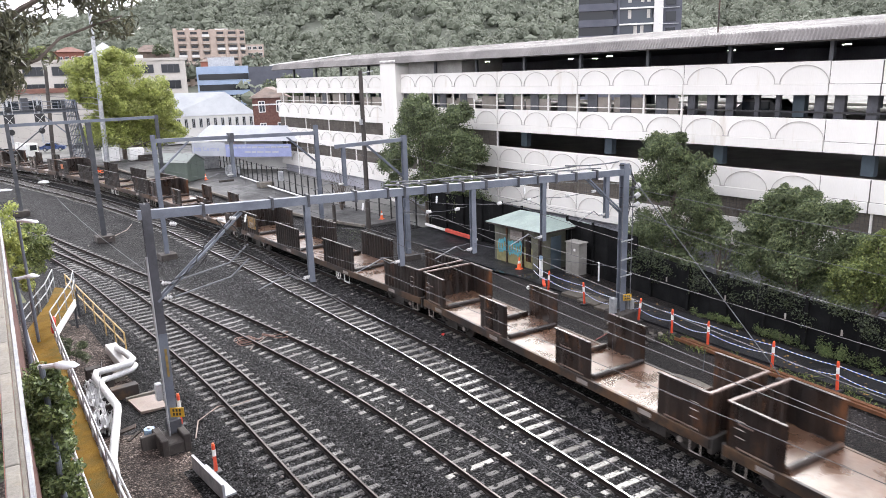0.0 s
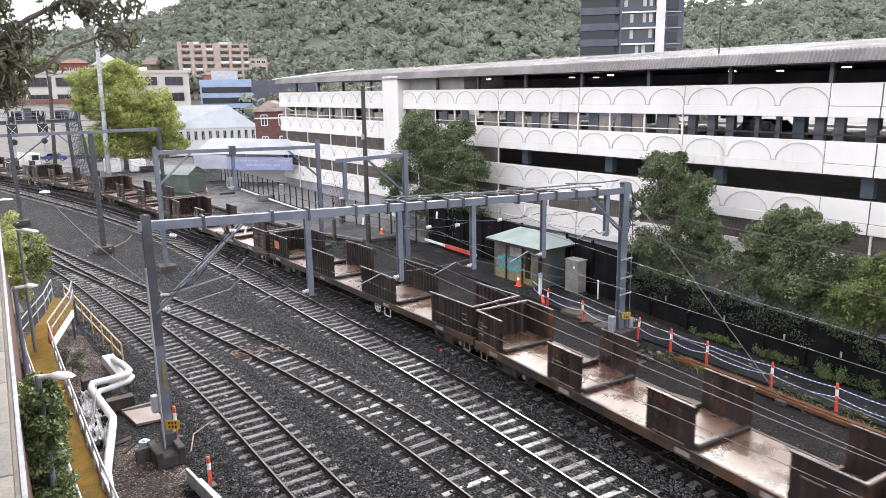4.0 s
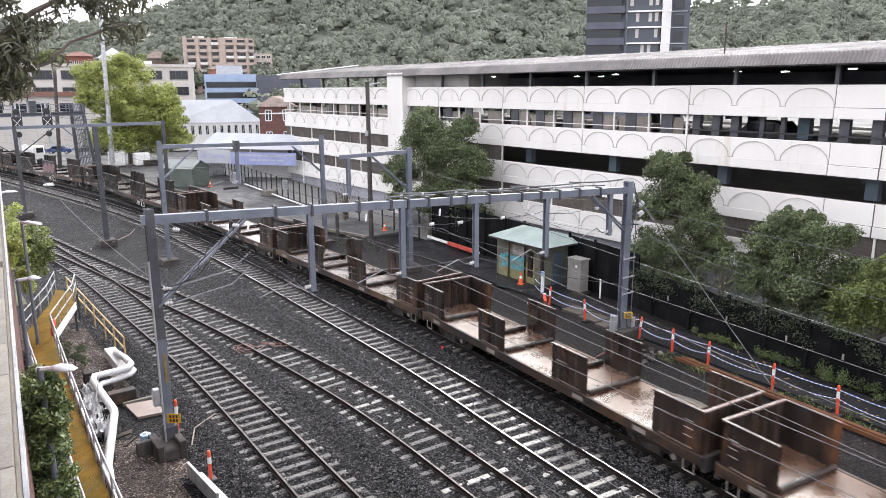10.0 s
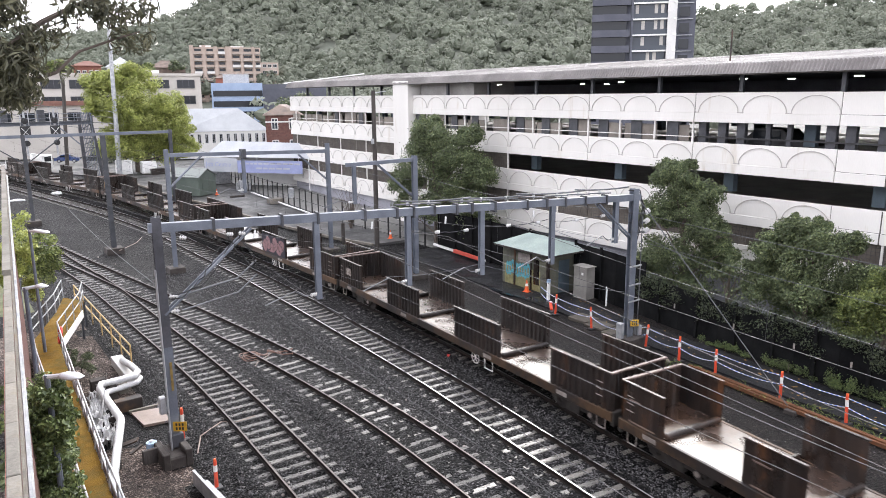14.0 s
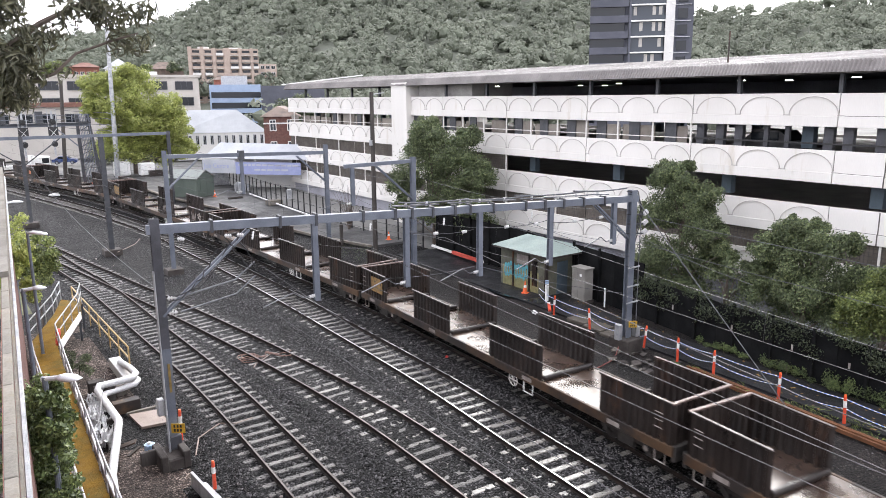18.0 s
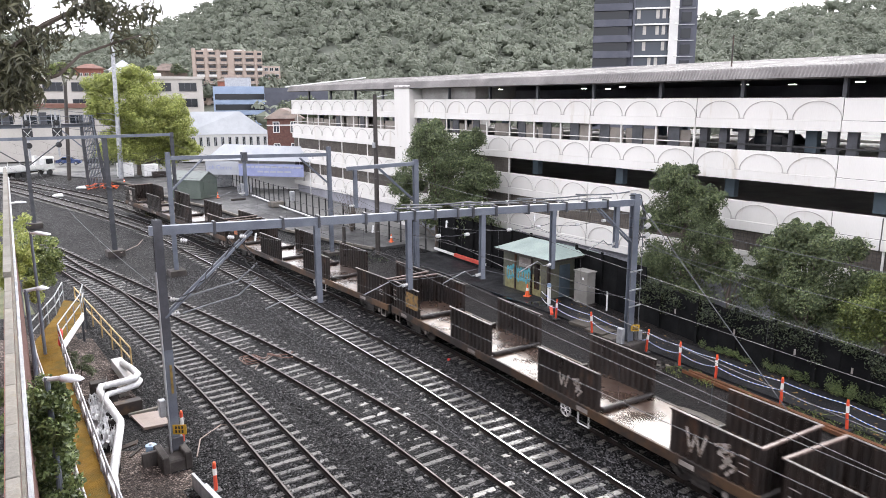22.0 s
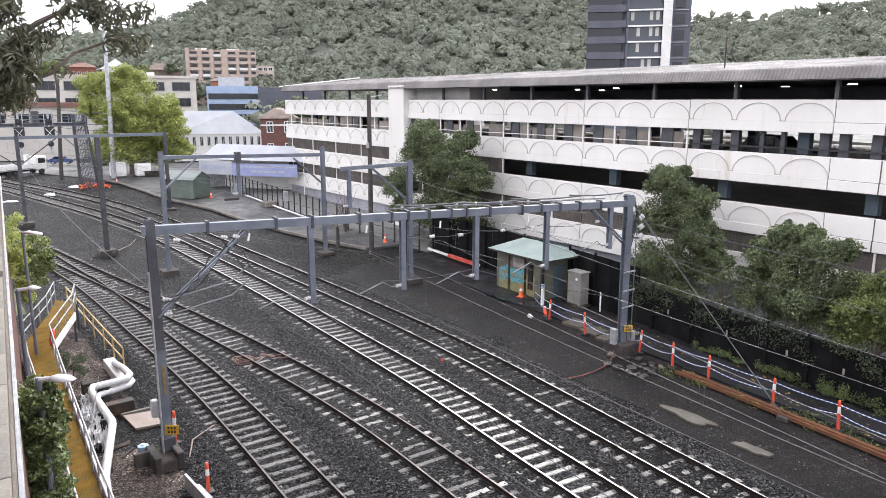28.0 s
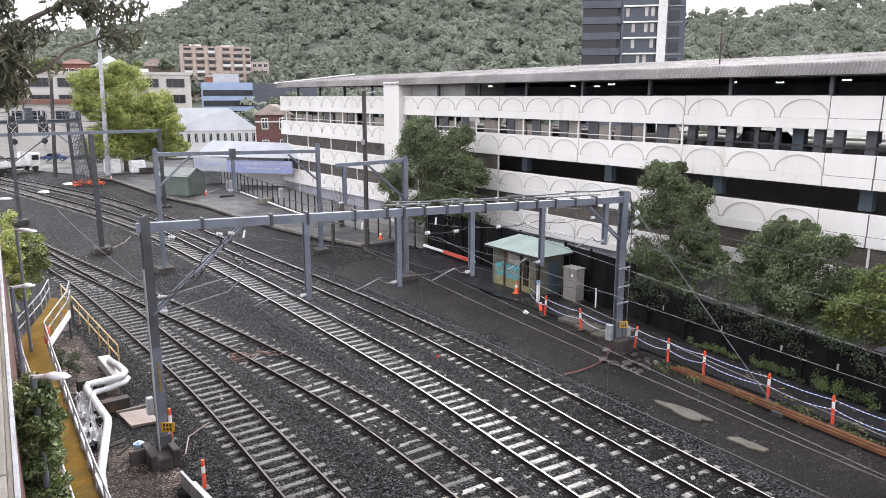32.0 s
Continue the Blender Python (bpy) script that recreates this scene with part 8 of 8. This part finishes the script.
for x0, x1, y0, y1, z1, m in ((4.6, 5.3, 30.4, 30.9, 0.28, M_CONCRETE), (5.9, 6.4, 31.6, 34.4, 0.15, M_PALEWALL), (4.5, 5.1, 31.2, 31.6, 0.3, M_CONCRETE), (5.4, 5.8, 30.5, 30.8, 0.2, M_COPING), (4.9, 5.9, 28.6, 29.0, 0.2, M_SILL), (4.7, 5.2, 23.6, 23.75, 0.3, M_WOODPOLE)):
    part("slab", boxed(x0, x1, y0, y1, -0.5, z1, 0.02), m, retain)
yr = thing("yellow_railing", "yellow tubular railing beside the siding", "railing")
railing([(6.55, 33.2), (6.5, 37), (6.45, 41.6), (6.4, 46.5)], -0.2, 1.1, M_YRAIL, yr, step=2.0, r=0.035)
pit = thing("pit_cover", "tan steel pit cover in the ballast", "cover")
bm = bmesh.new()
q = [bm.verts.new((*c, -0.17)) for c in ((5.35, 28.2), (5.47, 26.75), (6.4, 26.6), (6.42, 28.0))]
bm.faces.new(q)
ex = bmesh.ops.extrude_face_region(bm, geom=bm.faces[:])
for w in ex["geom"]:
    if isinstance(w, bmesh.types.BMVert):
        w.co.z -= 0.2
bmesh.ops.recalc_face_normals(bm, faces=bm.faces[:])
part("lid", bm, M_TANLID, pit)
part("kerb_edge", boxed(5.3, 6.48, 28.22, 28.34, -0.4, -0.12), M_COPING, pit)
drum = thing("plastic_drum", "pale blue plastic drum beside the footing", "drum")
part("body", rod(bmesh.new(), [(5.15, 24.3, -0.2), (5.15, 24.3, 0.24)], 0.18, 12), M_PALEBLUE, drum)
part("cap", disc(bmesh.new(), (5.15, 24.3, 0.27), (0, 0, 1), 0.06, 0.07, 8), M_WHITE, drum)
for p in ([(6.3, 23.0, 0.0), (6.9, 24.6, -0.18), (7.9, 25.3, -0.18), (8.4, 24.9, -0.17), (9.1, 25.0, -0.17)], [(11.1, 30.0, -0.18), (11.4, 30.4, -0.16), (12.6, 31.3, -0.17), (13.2, 31.1, -0.2)],
          [(25.9, 21.4, 0.1), (25.3, 21.05, -0.1), (24.54, 20.68, -0.13), (23.53, 20.46, -0.12), (22.62, 20.46, -0.13), (21.98, 20.6, -0.13)], [(11.8, 60, 0), (13.8, 63, -0.1), (15, 66, -0.15)]):
    c = thing("loose_cable", "loose reddish cable lying on the ballast", "cable", "loose cables")
    part("cable", rod(bmesh.new(), p, 0.025, 6), M_REDHOSE if p[0][0] > 20 else M_TANLID, c)
trough = thing("steel_trough", "grey steel trough end in the ballast", "trough")
part("side", bar(bmesh.new(), (5.72, 21.5, 0.0), (5.78, 18.9, 0.15), 0.08, 0.5), M_GALV, trough)
part("base", bar(bmesh.new(), (5.9, 21.3, -0.15), (5.98, 18.9, 0.0), 0.35, 0.06), M_GALV, trough)
# litter of leaves and pale stones
g = np.random.default_rng(19)
bm = bmesh.new()
for k in range(160):
    y = g.uniform(6, 32)
    x = 28.0 + (y - 15) * 0.11 + g.uniform(-1.0, 1.1)
    block(bm, -0.05, 0.05, -0.035, 0.035, -0.004, 0.004, pose(x, y, -0.09 if y < 30 else -0.08, g.uniform(-20, 20), g.uniform(-20, 20), g.uniform(0, 180)))
tagged(part("fallen_leaves", bm, M_TAG), "yellow fallen leaves on the path", "leaves", kind="stuff")
bm = bmesh.new()
for k in range(90):
    key = ("goods", "main", "loop", "siding")[int(g.integers(0, 4))]
    y = g.uniform(14, 60)
    x = x_on(key, y) + g.uniform(-2, 2)
    r = bmesh.ops.create_icosphere(bm, subdivisions=1, radius=g.uniform(0.03, 0.075), matrix=Matrix.Translation((x, y, -0.19)))
tagged(part("pale_stones", bm, M_PALETRIM), "odd pale stones among the ballast", "stones", kind="stuff")
pud = thing("puddle", "shallow puddle before the hut", "puddle", kind="structure")
bm = bmesh.new()
ps = [bm.verts.new((28.6 + math.cos(a) * 0.75 * (1 + 0.25 * math.sin(3 * a)), 31.8 + math.sin(a) * 2.6, -0.094)) for a in [2 * math.pi * i / 24 for i in range(24)]]
bm.faces.new(ps)
part("water", bm, M_GLASS, pud)
ob = thing("small_sign_post", "thin dark marker rod beside the track", "post")
part("rod", rod(bmesh.new(), [(24.2, 15.4, -0.25), (24.25, 15.4, 0.75)], 0.025, 6), M_STEELDARK, ob)

# tan mud stains and a broken pit slab on the earth strip
for cx, cy, rx, ry, mt, nm, lab in ((22.9, 15.2, 0.35, 1.1, M_DRYMUD, "mud_patch", "pale tan mud drying on the ground"), (22.4, 12.2, 0.25, 0.7, M_DRYMUD, "mud_patch", "pale tan mud drying on the ground")):
    bm = bmesh.new()
    pts = []
    for i in range(28):
        a = 2 * math.pi * i / 28
        k = 1 + 0.5 * noise.noise((math.cos(a) * 1.5 + cx, math.sin(a) * 1.5, cy))
        pts.append(bm.verts.new((cx + math.cos(a) * rx * k, cy + math.sin(a) * ry * k, -0.115)))
    bm.faces.new(pts)
    ex = bmesh.ops.extrude_face_region(bm, geom=bm.faces[:])
    for w in ex["geom"]:
        if isinstance(w, bmesh.types.BMVert):
            w.co.z -= 0.2
    bmesh.ops.recalc_face_normals(bm, faces=bm.faces[:])
    tagged(part(nm, bm, mt), lab, "mud", kind="structure")
slab = thing("pit_slab", "pale tan concrete pit slab beside the mast", "slab", kind="structure")
for k, (x, y) in enumerate(((27.5, 23.0), (27.75, 24.4), (28.0, 25.8))):
    part("slab", boxed(x - 0.5, x + 0.6, y - 0.65, y + 0.62, -0.35, -0.06, 0.02), M_DRYMUD, slab)
rub = thing("rubble", "broken concrete rubble by the mast footing", "rubble", kind="stuff")
g = np.random.default_rng(51)
for k in range(30):
    x, y = 25.6 + g.uniform(-1.0, 0.8), 20.0 + g.uniform(-1.3, 1.4)
    w = g.uniform(0.06, 0.2)
    part("lump", block(bmesh.new(), -w, w, -w * 0.7, w * 0.7, -w * 0.4, w * 0.4, pose(x, y, -0.13, g.uniform(-25, 25), g.uniform(-25, 25), g.uniform(0, 180))), M_COPING if k % 4 == 0 else M_CONCRETE, rub)
timber = thing("timber_offcuts", "weathered timber and bent sheet on the bank", "timber")
for p, q, w in (((4.35, 25.1, 0.02), (4.85, 24.9, 0.2), 0.3), ((4.45, 24.3, 0.0), (4.9, 24.6, 0.1), 0.1)):
    part("board", bar(bmesh.new(), p, q, w, 0.05), M_SILL, timber)

# low station building and a dark hedge behind the truck
stn = thing("station_building", "low beige building with a brown-red roof behind the line", "building")
part("wall", prism(bmesh.new(), (12.0, 166.0), (28.6, 163.5), 8, 0, 10.4), M_OFFICE, stn)
part("roof", prism(bmesh.new(), (11.4, 165.4), (29.2, 162.8), 9.4, 10.4, 11.3), M_REDTILE, stn)
facade(stn, (12.0, 165.9), (28.6, 163.4), 4.6, 10.4, 1, 4, 2.4, 2.2, 0.1, M_GLASS, 2.2, 1.0, M_STEELDARK)
rngh = np.random.default_rng(61)
bush("hedge", "dark hedge along the back of the yard", [((27 + rngh.uniform(0, 14), 150 - rngh.uniform(0, 5), rngh.uniform(0.4, 3.6)), (1.4, 1.0, 1.0)) for _ in range(60)], L_OLIVE, 62, 90, 0.42,
     stems=(([(32, 148, -0.3), (32, 148, 2)], 0.1),))

# hanging black cables, jumper wires and small insulators under the main beam
def squiggle(p, q, sag, wob, seed, n=14):
    g = np.random.default_rng(seed)
    return [v + Vector((g.uniform(-wob, wob), g.uniform(-wob, wob), g.uniform(-wob, wob))) for v in sagging(p, q, sag, n)]


hang = thing("hanging_cables", "loose black cables hanging below the portal beam", "cable", "loose cables")
for k, (p, q, sag) in enumerate((((7.95, 23.4, 7.35), (8.75, 23.3, 6.1), 0.1), ((8.3, 23.4, 7.3), (8.95, 23.3, 6.1), -0.1), ((6.1, 23.6, 5.3), (7.7, 23.4, 6.9), 0.35), ((6.1, 23.6, 5.5), (8.2, 23.4, 7.1), 0.5))):
    part("strand", rod(bmesh.new(), squiggle(p, q, sag, 0.05, k), 0.022, 5), M_BLACK, hang)
for x, z, n in ((8.05, 7.25, 1), (8.45, 7.28, 1), (6.55, 7.3, 1)):
    c = along(x)
    part("insulator", insulator(bmesh.new(), c + Vector((-0.1, -0.2, -0.32)), c + Vector((0.12, -0.25, -0.36)), 0.08), M_PORCELAIN, hang)
jump = thing("jumper_wires", "thin grey jumper wires with insulators below the beam", "overhead wire", "overhead wires")
for k, (xa, za, xb, zb) in enumerate(((14.9, -0.75, 17.8, -0.8), (18.1, -0.75, 21.4, -0.7), (21.7, -0.8, 25.0, -0.6))):
    a, b = along(xa) + Vector((0, -0.1, za)), along(xb) + Vector((0, -0.1, zb))
    part("strand", rod(bmesh.new(), squiggle(a, b, 0.12, 0.02, 90 + k), 0.014, 5), M_WIRE, jump)
    for f in (0.35, 0.8):
        p = a.lerp(b, f) - Vector((0, 0, 0.1))
        part("insulator", insulator(bmesh.new(), p, p + Vector((0.22, 0, 0.0)), 0.085), M_PORCELAIN, jump)
for k, (p, q) in enumerate((((18.0, 22.2, 5.0), (26.2, 21.6, 2.6)), ((20.5, 22.0, 6.6), (26.3, 21.3, 4.4)), ((26.2, 21.2, 5.6), (24.3, 14.0, 4.9)), ((13.9, 22.9, 5.0), (18.0, 22.4, 5.0)))):
    w = thing("stay_wire", "thin pale stay wire at the portal", "overhead wire", "overhead wires")
    part("strand", rod(bmesh.new(), sagging(p, q, 0.12), 0.011, 5), M_WIREPALE, w)
# coils of reddish cable left on the curving track
coil = thing("cable_coil", "tangled pinkish cable lying across the rails", "cable", "loose cables")
M_PINKCABLE = surf("pinkish_cable", (0.16, 0.085, 0.065), (0.25, 0.15, 0.12), 0.6, 3, bump=0.1)
g = np.random.default_rng(15)
for k in range(5):
    r0, r1 = g.uniform(0.25, 0.45), g.uniform(0.25, 0.5)
    cx, cy = 11.35 + g.uniform(-0.12, 0.12), 31.15 + g.uniform(-0.12, 0.12)
    part("turn", rod(bmesh.new(), [(cx + math.cos(a) * r0, cy + math.sin(a) * r1, -0.13 + 0.02 * k + 0.02 * math.sin(3 * a)) for a in [2 * math.pi * i / 20 for i in range(21)]], 0.018, 5), M_PINKCABLE, coil)
part("tail", rod(bmesh.new(), squiggle((11.7, 31.1, -0.06), (13.3, 30.7, -0.06), 0.0, 0.08, 5), 0.03, 5), M_PINKCABLE, coil)
part("tail", rod(bmesh.new(), squiggle((12.2, 31.3, -0.06), (13.0, 29.9, -0.06), 0.0, 0.09, 6), 0.03, 5), M_PINKCABLE, coil)
for x, y in ((18.87, 25.72),):
    tag_ = thing("red_marker", "small crumpled red marker on the ballast", "marker", "red markers")
    part("block", block(bmesh.new(), -0.06, 0.06, -0.05, 0.05, -0.05, 0.06, pose(x, y, -0.15, 12, 20, 30)), M_RED, tag_)
pile = thing("plastic_barrier", "fallen red and white plastic barrier by the path", "barrier")
part("beam", bar(bmesh.new(), (28.3, 28.6, 0.05), (27.5, 27.7, 0.0), 0.16, 0.12), M_POSTRED, pile)
part("white_end", bar(bmesh.new(), (28.42, 28.72, 0.05), (28.3, 28.6, 0.05), 0.165, 0.125), M_WHITE, pile)
part("foot", boxed(27.3, 27.7, 27.4, 27.75, -0.2, -0.02, 0.02), M_BLACK, pile)
bag = thing("white_bag", "small white plastic bag on the earth", "bag", "white bags")
bm = bmesh.new()
bmesh.ops.create_icosphere(bm, subdivisions=2, radius=0.14)
for w in bm.verts:
    w.co = Vector((w.co.x * 0.8, w.co.y * 1.8, w.co.z * 0.9)) * (0.6 + 0.9 * abs(noise.noise(w.co * 14))) + Vector((26.8, 28.2, -0.06))
part("sack", bm, M_WHITE, bag)


# ---- the far plan settled on the climbing ground ----
def settle():
    """Moves all that was drawn for level ground to where it lies on the climb; tracks and train already run on it."""
    bpy.context.view_layer.update()
    eye = Vector(EYE)
    train = {w for w, u0, u1 in CONSIST}
    was = {o: o.matrix_world.copy() for o in scene.objects}

    def drawn_in(m, k):
        return Matrix.Translation(eye) @ Matrix.Scale(k, 4) @ Matrix.Translation(-eye) @ m

    def along_ground(o):
        """A long thing follows the climb point by point."""
        if o.type == "MESH" and o.data.users == 1:
            co = np.empty(len(o.data.vertices) * 3)
            o.data.vertices.foreach_get("co", co)
            m = np.array(was[o])
            w = co.reshape(-1, 3) @ m[:3, :3].T + m[:3, 3]
            k = nearer(w[:, 0], w[:, 1])
            if k.min() < 0.9995:
                w = np.array(EYE) + (w - np.array(EYE)) * k[:, None]
                back = np.array(was[o].inverted())
                o.data.vertices.foreach_set("co", (w @ back[:3, :3].T + back[:3, 3]).ravel())
                o.data.update()
        for c in o.children:
            along_ground(c)

    kept = {"railway_track", "turnout", "ballast_bed", "car_park", "camera", "sun"}
    for o in [q for q in scene.objects if q.parent is None]:
        if o in train or o.name.split(".")[0] in kept:
            continue
        ends = [was[q] @ Vector(c) for q in (o, *o.children_recursive) if q.type != "EMPTY" for c in q.bound_box]
        if not ends:
            continue
        x0, x1 = min(e.x for e in ends), max(e.x for e in ends)
        y0, y1 = min(e.y for e in ends), max(e.y for e in ends)
        if math.hypot(x1 - x0, y1 - y0) < 30 or y0 > 145:
            k = float(nearer((x0 + x1) / 2, (y0 + y1) / 2))
            if k < 0.9995:
                o.matrix_basis = drawn_in(was[o], k)
        else:
            along_ground(o)


settle()
motions()
